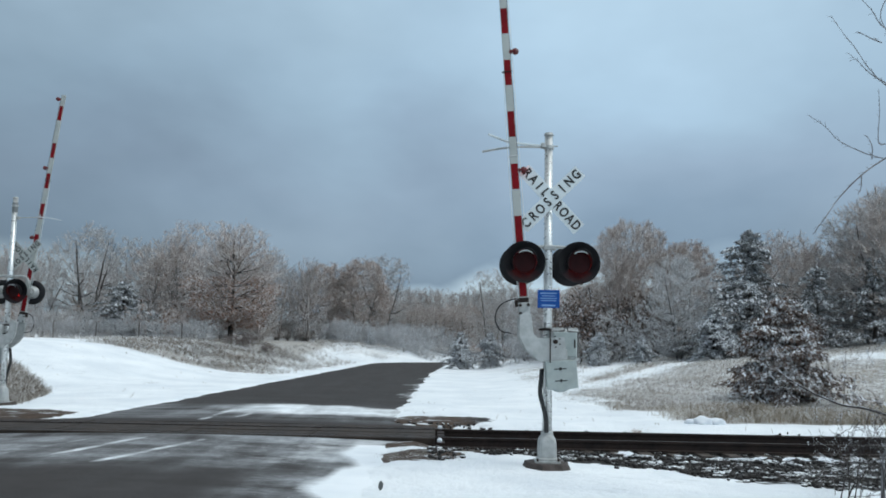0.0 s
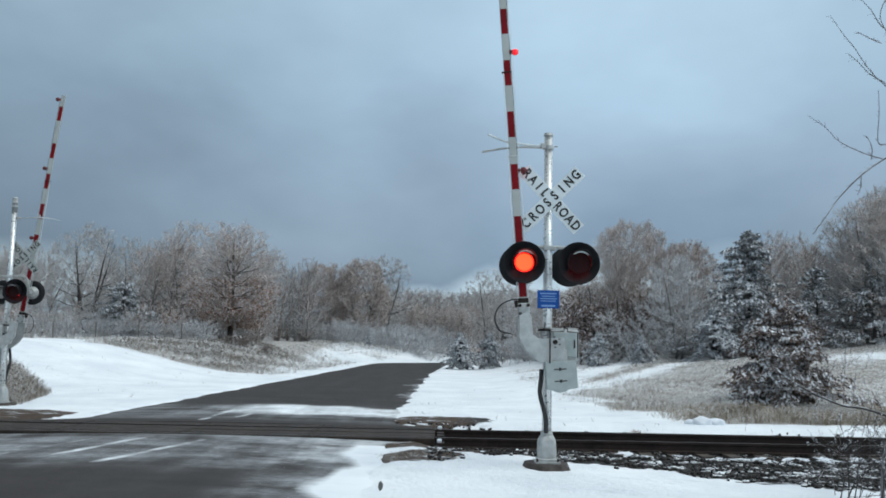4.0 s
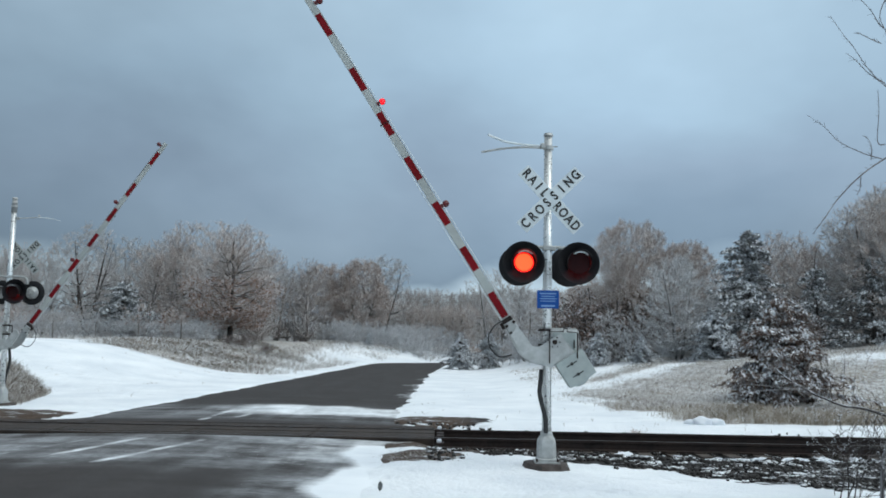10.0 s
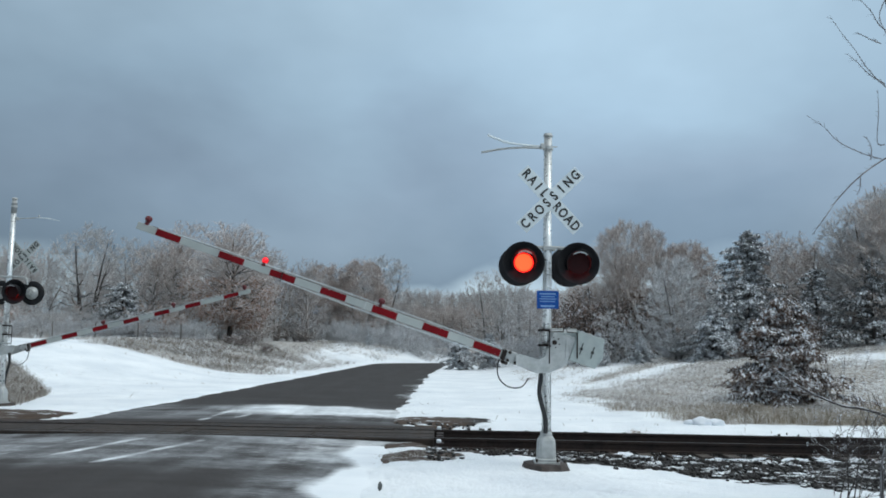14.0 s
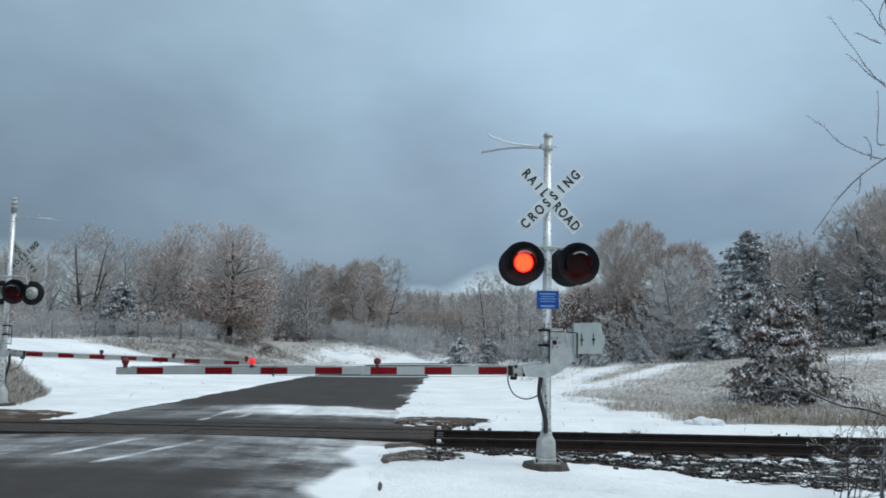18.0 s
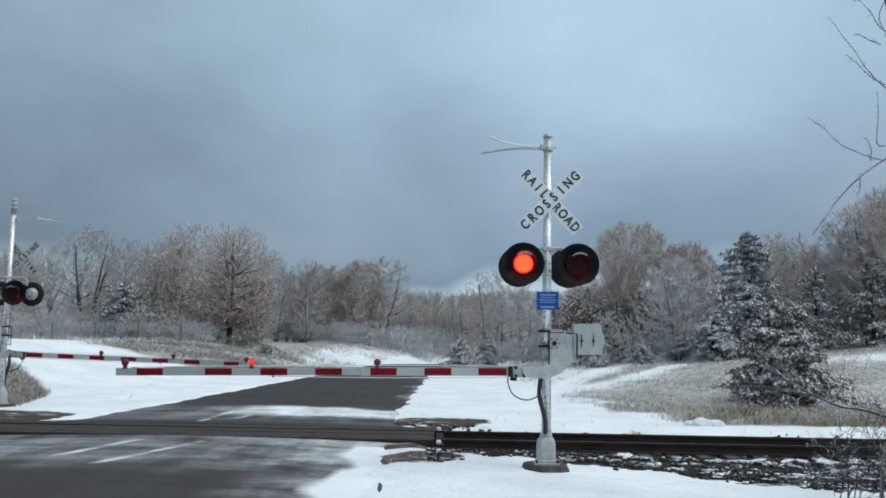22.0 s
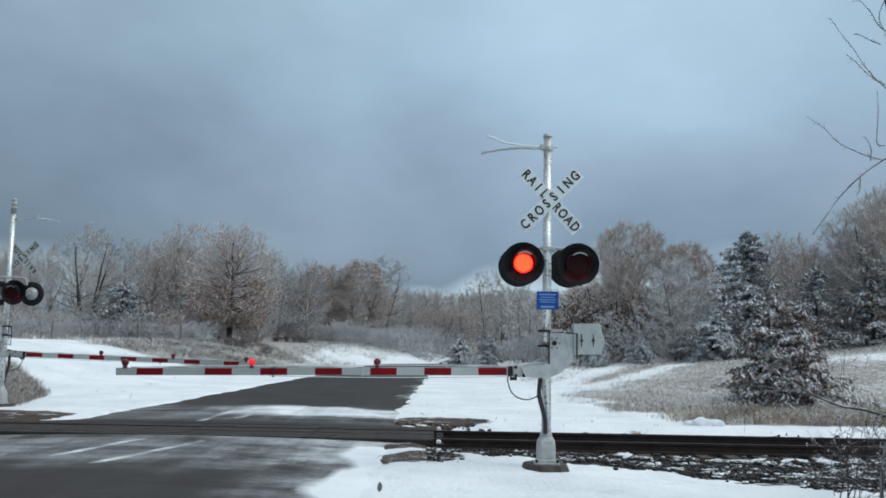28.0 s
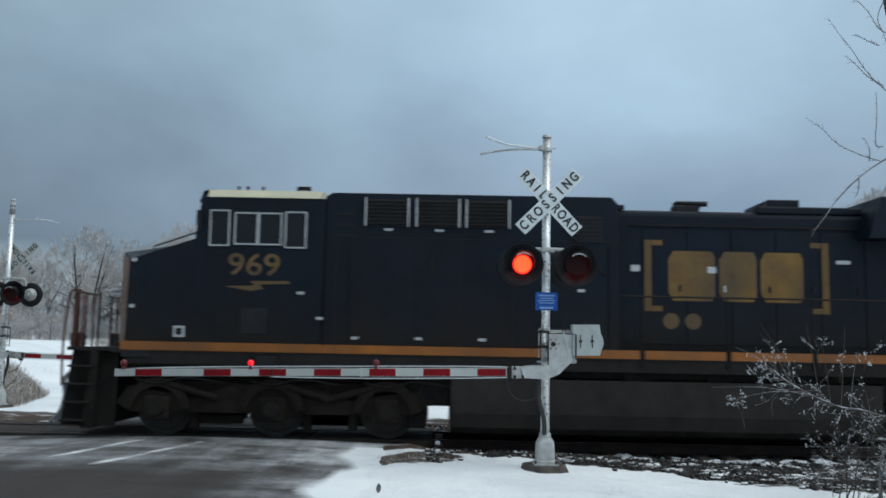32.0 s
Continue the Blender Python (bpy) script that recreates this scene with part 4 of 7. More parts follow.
            MOVERS.setdefault("blink_covers", []).append((cup, (0.353, 0.85)[i]))
    # lamp wire along the boom and its slack loop
    bm = bmesh.new()
    pts = [(-0.5 - 0.35 * i, -0.145, zc + 0.060 + (0.004 if i % 2 else 0.0)) for i in range(17)]
    tube(bm, smooth_path(pts, 4), 0.006, 5)
    part("lamp_wire", bm, M["cable_grey"], arm)
    for side, far_end, gap in ((1, -6.1, 0.082), (-1, -4.12, 0.078)):
        bm = bmesh.new()
        tube(bm, smooth_path([(-0.52, -0.19, zc + side * 0.06), (-0.8, -0.19, zc + side * gap), (-2.2, -0.19, zc + side * (gap + 0.008)), (far_end * reach * 0.8, -0.19, zc + side * gap), (far_end * reach, -0.19, zc + side * 0.062)], 5), 0.0068, 5)
        part("side_wire", bm, M["white_board"], arm, "thin pale bracing wire")
    bm = bmesh.new()
    box(bm, (-4.10 * reach, -0.17, zc - 0.01), (0.014, 0.075, 0.15), 0.003)
    part("wire_bracket", bm, M["rail"], arm)
    bm = bmesh.new()
    tube(bm, smooth_path([(-0.58, -0.12, zc + 0.05), (-0.60, -0.05, zc - 0.15), (-0.52, 0.0, zc - 0.34), (-0.34, 0.02, zc - 0.42), (-0.16, 0.0, zc - 0.36), (-0.10, 0.0, zc - 0.2)], 5), 0.0095, 6)
    part("cable_loop", bm, M["cable"], arm)
    # the elbow and boom sit a little inwards of the shaft
    for ob in (arm, *arm.children):
        if ob.name.split(".")[0] not in ("pivot_hub", "counterweight", "weight_slot", "weight_bracket"):
            if ob.name.split(".")[0] == "lamp_shade":
                ob.location += Vector((-0.058, 0, 0.023))
            else:
                ob.data.transform(Matrix.Translation((-0.058, 0, 0.023)))
    MOVERS[key] = (arm, flaps)
    return g


MAST, FAR_MAST = (1.56, 12.93, 0.04), (-10.95, 21.95, 0.04)
signal("near", MAST, 0, 4.88, 0.98, (-0.38, 0.42), (-0.40, 0.36))
signal("far", FAR_MAST, 180, 5.16, 0.98, (-0.47, 0.33), (-0.29, 0.51))
# ------------------------------------------------------------------ locomotive
def loco_materials():
    M["loco_blue"] = paint("dark_blue_loco_paint", (0.0038, 0.0086, 0.0180), (0.0026, 0.0060, 0.0128), 1.2, 0.5, 0, (0.0080, 0.0082, 0.0088), 0.5, 0.1, spec=0.18, grime=(1.9, 3.1, (0.0120, 0.0096, 0.0076)))
    M["loco_grey"] = paint("grimy_underframe", (0.007, 0.0062, 0.0056), (0.013, 0.0115, 0.010), 3, 0.85, 0, (0.030, 0.024, 0.019), 0.5, 0.4, spec=0.2)
    M["loco_low"] = paint("road_grimed_blue", (0.010, 0.0095, 0.0095), (0.015, 0.0130, 0.0120), 1.5, 0.7, 0, (0.028, 0.0225, 0.0185), 0.5, 0.2, spec=0.2)
    M["loco_yellow"] = paint("dull_yellow_paint", (0.31, 0.098, 0.004), (0.22, 0.068, 0.004), 1.6, 0.5, 0, (0.12, 0.050, 0.012), 0.85)
    M["loco_emblem"] = paint("worn_yellow_emblem", (0.185, 0.098, 0.012), (0.125, 0.064, 0.009), 2.0, 0.6, 0, (0.03, 0.025, 0.02), 0.8)
    M["loco_orange"] = paint("grimy_yellow_nose", (0.150, 0.055, 0.010), (0.105, 0.040, 0.009), 2.5, 0.5, 0, (0.10, 0.06, 0.03), 0.5)
    M["loco_cream"] = paint("cream_roof_paint", (0.62, 0.58, 0.42), (0.55, 0.51, 0.37), 2.5, 0.6, 0, (0.35, 0.33, 0.27), 0.4)
    M["loco_trim"] = paint("silver_trim", (0.50, 0.51, 0.52), (0.42, 0.43, 0.44), 6, 0.4, 0.3)
    M["tank_mud"] = paint("dull_tank_grime", (0.025, 0.0215, 0.020), (0.016, 0.0138, 0.0130), 1.4, 0.75, 0, (0.040, 0.033, 0.029), 0.5, 0.4, spec=0.25)
    M["loco_number"] = paint("faded_yellow_number", (0.135, 0.080, 0.024), (0.100, 0.058, 0.018), 3.0, 0.6, 0, (0.03, 0.025, 0.02), 0.7)
    M["loco_mud"] = paint("brown_road_grime", (0.0165, 0.0128, 0.0105), (0.0085, 0.0068, 0.0058), 2.2, 0.9, 0, (0.034, 0.026, 0.021), 0.6, 0.5, spec=0.15)
    M["plough"] = paint("snow_caked_grey_steel", (0.20, 0.21, 0.22), (0.10, 0.105, 0.11), 3, 0.8, 0, (0.6, 0.62, 0.65), 0.7, 0.6)
    M["headlight"] = glow("headlight_glass", (1.0, 0.96, 0.88), 0.9)
    M["loco_red"] = paint("dark_red_rail_paint", (0.075, 0.020, 0.014), (0.050, 0.016, 0.012), 6, 0.5)
    M["steel"] = paint("dark_wheel_steel", (0.025, 0.022, 0.02), (0.04, 0.036, 0.032), 5, 0.6, 0.3)
    m, nt, b = node_mat("cab_glass")
    b.inputs["Base Color"].default_value = (0.012, 0.015, 0.018, 1)
    b.inputs["Roughness"].default_value = 0.12
    b.inputs["Specular IOR Level"].default_value = 0.22
    M["loco_glass"] = m


def locomotive():
    loco_materials()
    g = thing("locomotive", "dark blue diesel locomotive with yellow sill stripe and cream cab roof", "locomotive", (-6.64, TRACK_Y, 0.0))
    P = lambda name, bm, mat, parent=g, label="", smooth=False: part(name, bm, M[mat], parent, label, smooth)
    SIDE = 1.53

    def boxes(name, mat, spec, parent=g, label="", bevel=0.0):
        bm = bmesh.new()
        for c, s in spec:
            box(bm, c, s, bevel)
        return P(name, bm, mat, parent, label)
    # frame and deck
    boxes("underframe", "loco_grey", [((11.2, 0, 1.36), (20.6, 2.6, 0.34))], bevel=0.02)
    boxes("deck", "loco_low", [((11.2, 0, 1.545), (20.9, 3.06, 0.07))], bevel=0.01)
    boxes("side_sill", "loco_low", [((11.2, -1.50, 1.42), (20.4, 0.05, 0.20))], bevel=0.01)
    boxes("side_sill", "loco_low", [((11.2, 1.50, 1.42), (20.4, 0.05, 0.20))], bevel=0.01)
    for y in (-1.541, 1.541):
        boxes("sill_stripe", "loco_yellow", [((11.2, y, 1.645), (20.6, 0.012, 0.155))], label="dull yellow stripe along the sill")
    # nose: bevelled front that comes to a blunt middle, top falling to the sides
    bm = bmesh.new()
    plan = [(0.99, -1.37, 3.22), (0.50, -0.46, 3.42), (0.50, 0.46, 3.42), (0.99, 1.37, 3.22), (2.35, 1.37, 3.62), (2.35, 0.46, 3.72), (2.35, -0.46, 3.72), (2.35, -1.37, 3.62)]
    lo = [bm.verts.new((x, y, 1.58)) for x, y, z in plan]
    hi = [bm.verts.new((x, y, z)) for x, y, z in plan]
    for k in range(8):
        bm.faces.new((lo[k], lo[(k + 1) % 8], hi[(k + 1) % 8], hi[k]))
    bm.faces.new(lo[::-1])
    for quad in ((0, 1, 6, 7), (1, 2, 5, 6), (2, 3, 4, 5)):
        bm.faces.new([hi[k] for k in quad])
    bmesh.ops.recalc_face_normals(bm, faces=bm.faces)
    P("nose", bm, "loco_blue", label="short sloping dark blue nose")
    for (xa, ya, za), (xb, yb, zb) in zip(plan[:3], plan[1:4]):
        out = Vector((yb - ya, xa - xb, 0)).normalized() * -0.022
        bm = bmesh.new()
        ring = [Vector((xa, ya, 1.66)), Vector((xb, yb, 1.66)), Vector((xb, yb, zb - 0.05)), Vector((xa, ya, za - 0.05))]
        mid = sum(ring, Vector()) / 4
        ring = [mid + (p - mid) * 0.985 for p in ring]
        f = [bm.verts.new(p + out) for p in ring]
        k = [bm.verts.new(p) for p in ring]
        bm.faces.new(f)
        for i in range(4):
            bm.faces.new((f[i], k[i], k[(i + 1) % 4], f[(i + 1) % 4]))
        bmesh.ops.recalc_face_normals(bm, faces=bm.faces)
        P("nose_front", bm, "loco_orange", label="grimy yellow nose front")
    for z in (3.26, 3.06):
        bm = bmesh.new()
        rod(bm, (0.42, 0.0, z), (0.50, 0.0, z), 0.085, 0.09, 16)
        P("headlight", bm, "headlight", label="round white headlight")
    boxes("nose_door", "loco_orange", [((0.475, 0.22, 2.35), (0.03, 0.34, 1.25))], bevel=0.01)
    # nose side cheeks flush with the cab
    for y in (-1, 1):
        bm = bmesh.new()
        prism(bm, [(0.96, 1.59), (2.40, 1.59), (2.40, 3.62), (2.16, 3.60), (0.98, 3.20)], y * (SIDE - 0.17), y * (SIDE - 0.01))
        P("nose_side", bm, "loco_blue")
    # cab
    bm = bmesh.new()
    prism(bm, [(2.16, 1.58), (4.50, 1.58), (4.50, 4.38), (2.24, 4.38), (2.14, 3.64)], -SIDE, SIDE)
    bmesh.ops.recalc_face_normals(bm, faces=bm.faces)
    bmesh.ops.bevel(bm, geom=[e for e in bm.edges], offset=0.03, segments=2, affect="EDGES", profile=0.5)
    cab = P("cab", bm, "loco_blue", label="wide-nosed crew cab")
    bm = bmesh.new()
    prof = [(-1.50, 4.37), (-1.44, 4.51), (-0.9, 4.58), (0, 4.61), (0.9, 4.58), (1.44, 4.51), (1.50, 4.37), (0, 4.33)]
    a = [bm.verts.new((2.36, y, z)) for y, z in prof]
    b = [bm.verts.new((4.42, y * 1.0, z)) for y, z in prof]
    bm.faces.new(a)
    bm.faces.new(b[::-1])
    for k in range(8):
        bm.faces.new((a[k], b[k], b[(k + 1) % 8], a[(k + 1) % 8]))
    for v in bm.verts:
        v.co.y *= 1.035
    P("cab_roof", bm, "loco_cream", cab, "cream-painted cab roof")
    for x in (2.78, 2.95, 3.24):
        bm = bmesh.new()
        rod(bm, (x, -1.0, 4.56), (x, -1.0, 4.65), 0.022, seg=8)
        rod(bm, (x, -1.0, 4.64), (x, -1.0, 4.66), 0.04, 0.03, 8)
        P("antenna", bm, "rail", cab)
    bm = bmesh.new()
    tube(bm, [(3.86, -0.8, 4.58), (3.86, -0.8, 4.70), (4.10, -0.8, 4.70), (4.10, -0.8, 4.58)], 0.024, 6)
    rod(bm, (3.86, -0.8, 4.66), (4.10, -0.8, 4.66), 0.02, seg=6)
    P("antenna_rail", bm, "rail", cab)
    # brow over the windshield with its number boards
    bm = bmesh.new()
    prism(bm, [(2.12, 4.30), (2.20, 4.53), (2.40, 4.56), (2.40, 4.34), (2.26, 4.30)], -1.30, 1.30)
    bmesh.ops.recalc_face_normals(bm, faces=bm.faces)
    bmesh.ops.bevel(bm, geom=[e for e in bm.edges], offset=0.025, segments=2, affect="EDGES", profile=0.5)
    P("brow", bm, "loco_blue", cab, "dark blue brow over the windshield")
    for y in (-0.88, 0.88):
        bm = bmesh.new()
        m = Matrix.Translation((2.145, y, 4.42)) @ Matrix.Rotation(radians(19), 4, "Y")
        box(bm, (0, 0, 0), (0.02, 0.52, 0.17), 0.004, m)
        P("number_board", bm, "black", cab, "black number board")
        for k in (-0.14, 0.0, 0.14):
            bm = bmesh.new()
            box(bm, (-0.013, k, 0), (0.008, 0.08, 0.11), 0.0, m)
            P("number_bar", bm, "loco_trim", cab)
    for y in (-1, 1):
        for x0, x1, z0, z1 in ((2.42, 2.76, 3.48, 4.12), (2.87, 3.275, 3.51, 4.08), (3.305, 3.71, 3.51, 4.08), (3.79, 4.16, 3.46, 4.11)):
            bm = bmesh.new()
            w = 0.024
            yy = y * (SIDE + 0.008)
            for c, s in ((((x0 + x1) / 2, yy, z0), (x1 - x0 + w, 0.04, w)), (((x0 + x1) / 2, yy, z1), (x1 - x0 + w, 0.04, w)), ((x0, yy, (z0 + z1) / 2), (w, 0.04, z1 - z0)), ((x1, yy, (z0 + z1) / 2), (w, 0.04, z1 - z0))):
                box(bm, c, s)
            wf = P("window_frame", bm, "loco_trim", cab, "silver cab window frame")
            bm = bmesh.new()
            box(bm, ((x0 + x1) / 2, y * (SIDE + 0.004), (z0 + z1) / 2), (x1 - x0, 0.014, z1 - z0))
            P("pane", bm, "loco_glass", cab, "dark cab window pane")
    for y in (-0.75, 0.75):
        bm = bmesh.new()
        m = Matrix.Translation((2.175, y, 3.98)) @ Matrix.Rotation(radians(8.0), 4, "Y")
        box(bm, (0, 0, 0), (0.03, 1.05, 0.50), 0.0, m)
        P("windshield", bm, "loco_glass", cab)
    for y in (-1.64, 1.64):
        bm = bmesh.new()
        rod(bm, (2.25, y, 3.75), (2.25, y, 4.1), 0.02, seg=6)
        box(bm, (2.23, y, 3.95), (0.06, 0.12, 0.3), 0.01)
        P("mirror", bm, "black", cab)
    # number and mark on the cab side
    me = text_mesh("969", 0.57, 0.004, 0.006)
    for y, rz in ((-SIDE - 0.006, 0), (SIDE + 0.006, 180)):
        o = link_part("cab_number", me, None, cab, "yellow painted road number")
        o.matrix_local = Matrix.Translation((3.24, y, 3.12)) @ Matrix.Rotation(radians(rz), 4, "Z") @ Matrix.Rotation(math.pi / 2, 4, "X") @ Matrix.Diagonal((1.14, 0.98, 1, 1))
    me.materials.append(M["loco_number"])
    bm = bmesh.new()
    prism(bm, [(2.72, 2.74), (3.20, 2.66), (3.42, 2.70), (3.36, 2.78), (3.92, 2.80), (3.86, 2.85), (3.18, 2.84), (3.26, 2.76)], -SIDE - 0.010, -SIDE + 0.01)
    P("number_flash", bm, "loco_number", cab, "yellow lightning flash under the number")
    boxes("battery_door", "black", [((3.27, -SIDE - 0.003, 2.12), (0.46, 0.02, 0.46))], cab, bevel=0.005)
    boxes("builder_plate", "loco_trim", [((1.94, -SIDE + 0.0, 1.91), (0.20, 0.02, 0.20))], cab)
    boxes("plate_center", "loco_low", [((1.94, -SIDE - 0.012, 1.91), (0.11, 0.012, 0.12))], cab)
    # inverter cabinet, flush with the cab on this side
    bm = bmesh.new()
    prism(bm, [(4.50, 1.58), (9.86, 1.58), (9.86, 4.39), (9.74, 4.51), (4.62, 4.50), (4.50, 4.42)], -SIDE + 0.03, 1.2)
    bmesh.ops.recalc_face_normals(bm, faces=bm.faces)
    bmesh.ops.bevel(bm, geom=[e for e in bm.edges], offset=0.025, segments=2, affect="EDGES", profile=0.5)
    cabinet = P("inverter_cabinet", bm, "loco_blue", label="tall dark blue equipment cabinet behind the cab")
    for i, x in enumerate((5.24, 6.17, 7.08)):
        w = 0.78
        boxes("grille", "black", [((x + w / 2, -SIDE + 0.022, 4.15), (w, 0.03, 0.50))], cabinet, "black louvred grille")
        for k in range(7):
            bm = bmesh.new()
            box(bm, (0, 0, 0), (w - 0.04, 0.05, 0.015), 0.0, Matrix.Translation((x + w / 2, -SIDE + 0.0, 3.94 + 0.07 * k)) @ Matrix.Rotation(0.6, 4, "X"))
            P("louvre", bm, "loco_low", cabinet)
        for xx in (x, x + w):
            boxes("grille_post", "loco_trim", [((xx, -SIDE - 0.012, 4.15), (0.03, 0.05, 0.52))], cabinet, "silver grille post")
        boxes("placard", "loco_trim", [((x + 0.42, -SIDE + 0.024, 3.83), (0.16, 0.01, 0.04))], cabinet)
    for x in (4.72, 5.02, 6.08, 7.0, 7.95, 8.9):
        boxes("door_seam", "black", [((x, -SIDE + 0.028, 2.7), (0.012, 0.01, 2.0))], cabinet)
    for z in (3.68,):
        boxes("door_seam", "black", [((7.2, -SIDE + 0.028, z), (5.2, 0.01, 0.014))], cabinet)
    for x, z in ((4.85, 4.1), (4.85, 3.9), (4.85, 3.72)):
        boxes("vent_slot", "black", [((x, -SIDE + 0.026, z), (0.32, 0.012, 0.03))], cabinet)
    boxes("air_intake", "black", [((9.33, -SIDE + 0.02, 3.90), (0.46, 0.03, 0.48))], cabinet, "square black air intake", 0.008)
    for k in range(6):
        boxes("louvre", "loco_low", [((9.33, -SIDE - 0.002, 3.71 + 0.075 * k), (0.42, 0.02, 0.012))], cabinet)
    bm = bmesh.new()
    rod(bm, (8.88, -SIDE - 0.005, 3.93), (9.62, -SIDE - 0.005, 3.05), 0.016, seg=6)
    P("drain_pipe", bm, "loco_low", cabinet)
    for x0, x1, z0, z1 in ((4.98, 9.70, 1.78, 3.60),):
        for xx in (x0, x1):
            boxes("panel_edge", "loco_blue", [((xx, -SIDE + 0.018, (z0 + z1) / 2), (0.03, 0.03, z1 - z0))], cabinet, bevel=0.004)
    for x in (5.55, 6.47, 7.40, 8.40):
        boxes("door_handle", "black", [((x, -SIDE + 0.012, 3.2), (0.03, 0.05, 0.16))], cabinet, bevel=0.004)
    for x, z, w in ((4.10, 2.64, 0.13), (4.47, 2.19, 0.14), (5.1, 1.85, 0.12), (6.25, 1.86, 0.12), (7.4, 1.86, 0.14), (9.18, 2.78, 0.13)):
        boxes("placard", "loco_trim", [((x, -SIDE - 0.004 if x < 4.5 else -SIDE + 0.024, z), (w, 0.012, 0.05))], cabinet)
    boxes("side_step", "black", [((3.51, -SIDE - 0.01, 1.36), (0.36, 0.06, 0.26))], cab, "recessed side step", 0.01)
    boxes("step_frame", "loco_mud", [((3.31, -SIDE - 0.03, 1.35), (0.03, 0.04, 0.28)), ((3.71, -SIDE - 0.03, 1.35), (0.03, 0.04, 0.28)), ((3.51, -SIDE - 0.03, 1.22), (0.43, 0.04, 0.03))], cab)
    boxes("sill_slot", "black", [((1.17, -SIDE - 0.0, 1.50), (0.50, 0.03, 0.13))], cab, bevel=0.01)
    # engine hood, narrower, with its doors
    HY = -0.95
    bm = bmesh.new()
    prism(bm, [(9.86, 1.58), (19.4, 1.58), (19.4, 4.38), (9.86, 4.38)], HY, -HY)
    bmesh.ops.recalc_face_normals(bm, faces=bm.faces)
    bmesh.ops.bevel(bm, geom=[e for e in bm.edges if abs((e.verts[0].co - e.verts[1].co).x) > 2 and e.verts[0].co.z > 3], offset=0.12, segments=3, affect="EDGES", profile=0.5)
    hood = P("engine_hood", bm, "loco_blue", label="long dark blue engine hood with doors")
    for i in range(11):
        x = 10.42 + 0.84 * i
        boxes("hood_door", "loco_blue", [((x + 0.4, HY - 0.008, 2.92), (0.80, 0.02, 2.15))], hood, bevel=0.006)
        boxes("door_latch", "loco_trim" if i == 1 else "black", [((x + 0.70, HY - 0.03, 2.9), (0.04, 0.03, 0.12))], hood)
    boxes("hood_ledge", "loco_low", [((14.0, HY - 0.02, 4.08), (7.6, 0.05, 0.03))], hood)
    boxes("exhaust_housing", "loco_blue", [((13.15, -0.2, 4.50), (0.62, 1.3, 0.28)), ((13.6, -0.2, 4.42), (2.0, 1.5, 0.14))], hood, bevel=0.03)
    boxes("hood_cap", "loco_blue", [((9.98, 0, 4.42), (0.22, 1.9, 0.1))], hood, bevel=0.03)
    bm = bmesh.new()
    box(bm, (11.36, -0.5, 4.46), (0.5, 0.3, 0.16), 0.03)
    for y, l in ((-0.62, 0.5), (-0.5, 0.42), (-0.4, 0.35)):
        rod(bm, (11.15, y, 4.58), (11.25 + l, y, 4.56), 0.03, 0.055, 10)
    P("air_horn", bm, "black", hood, "black air horn cluster")
    # radiator section with wings at the rear
    bm = bmesh.new()
    prism(bm, [(14.45, 3.85), (14.7, 4.62), (19.3, 4.62), (19.45, 3.85)], -1.5, 1.5)
    P("radiator_wing", bm, "loco_blue", hood)
    boxes("rear_body", "loco_blue", [((20.1, 0, 2.9), (1.5, 2.4, 2.7))], bevel=0.06)
    # painted emblem: plain blocks and brackets
    em = HY - 0.022
    for x0, x1 in ((10.90, 11.78), (11.86, 12.56), (12.64, 13.44)):
        bm = bmesh.new()
        prism(bm, [(x0 + 0.10, 2.66), (x1 - 0.06, 2.66), (x1, 2.78), (x1, 3.48), (x1 - 0.06, 3.60), (x0 + 0.10, 3.60), (x0, 3.44), (x0, 2.82)], em - 0.004, em + 0.004)
        P("emblem_block", bm, "loco_emblem", hood, "plain yellow painted block")
    for x, d in ((10.52, 1), (13.86, -1)):
        boxes("emblem_bracket", "loco_emblem", [((x, em, 3.13), (0.13, 0.008, 1.34)), ((x + d * 0.16, em, 3.75), (0.22, 0.008, 0.10)), ((x + d * 0.16, em, 2.51), (0.22, 0.008, 0.10))], hood)
    for i, x in enumerate((10.95, 11.36)):
        bm = bmesh.new()
        rod(bm, (x, em - 0.004, 2.28), (x, em + 0.004, 2.28), 0.15, seg=20)
        P("emblem_dot", bm, "loco_number", hood)
    for x, z, w in ((10.28, 3.26, 0.17), (11.72, 3.25, 0.16), (14.2, 3.44, 0.26)):
        boxes("placard", "loco_trim", [((x, em, z), (w, 0.012, 0.12 if w < 0.2 else 0.07))], hood)
    # side handrail
    for y in (-1.47, 1.47):
        bm = bmesh.new()
        rod(bm, (9.9, y, 2.70), (20.6, y, 2.70), 0.017, seg=8)
        rail = P("handrail", bm, "loco_low", label="grey side handrail")
        for i in range(7):
            bm = bmesh.new()
            box(bm, (10.28 + 1.55 * i, y, 1.58), (0.10, 0.16, 0.30), 0.01)
            rod(bm, (10.28 + 1.55 * i, y, 1.58), (10.28 + 1.55 * i, y, 2.70), 0.026, 0.018, 8)
            P("stanchion", bm, "loco_grey", rail)
    # fuel tank
    bm = bmesh.new()
    prof = [(-1.45, 0.30), (-1.50, 0.55), (-1.50, 1.17), (1.50, 1.17), (1.50, 0.55), (1.45, 0.30), (1.1, 0.16), (-1.1, 0.16)]
    a = [bm.verts.new((6.85, y, z)) for y, z in prof]
    b = [bm.verts.new((14.6, y, z)) for y, z in prof]
    bm.faces.new(a)
    bm.faces.new(b[::-1])
    for k in range(8):
        bm.faces.new((a[k], b[k], b[(k + 1) % 8], a[(k + 1) % 8]))
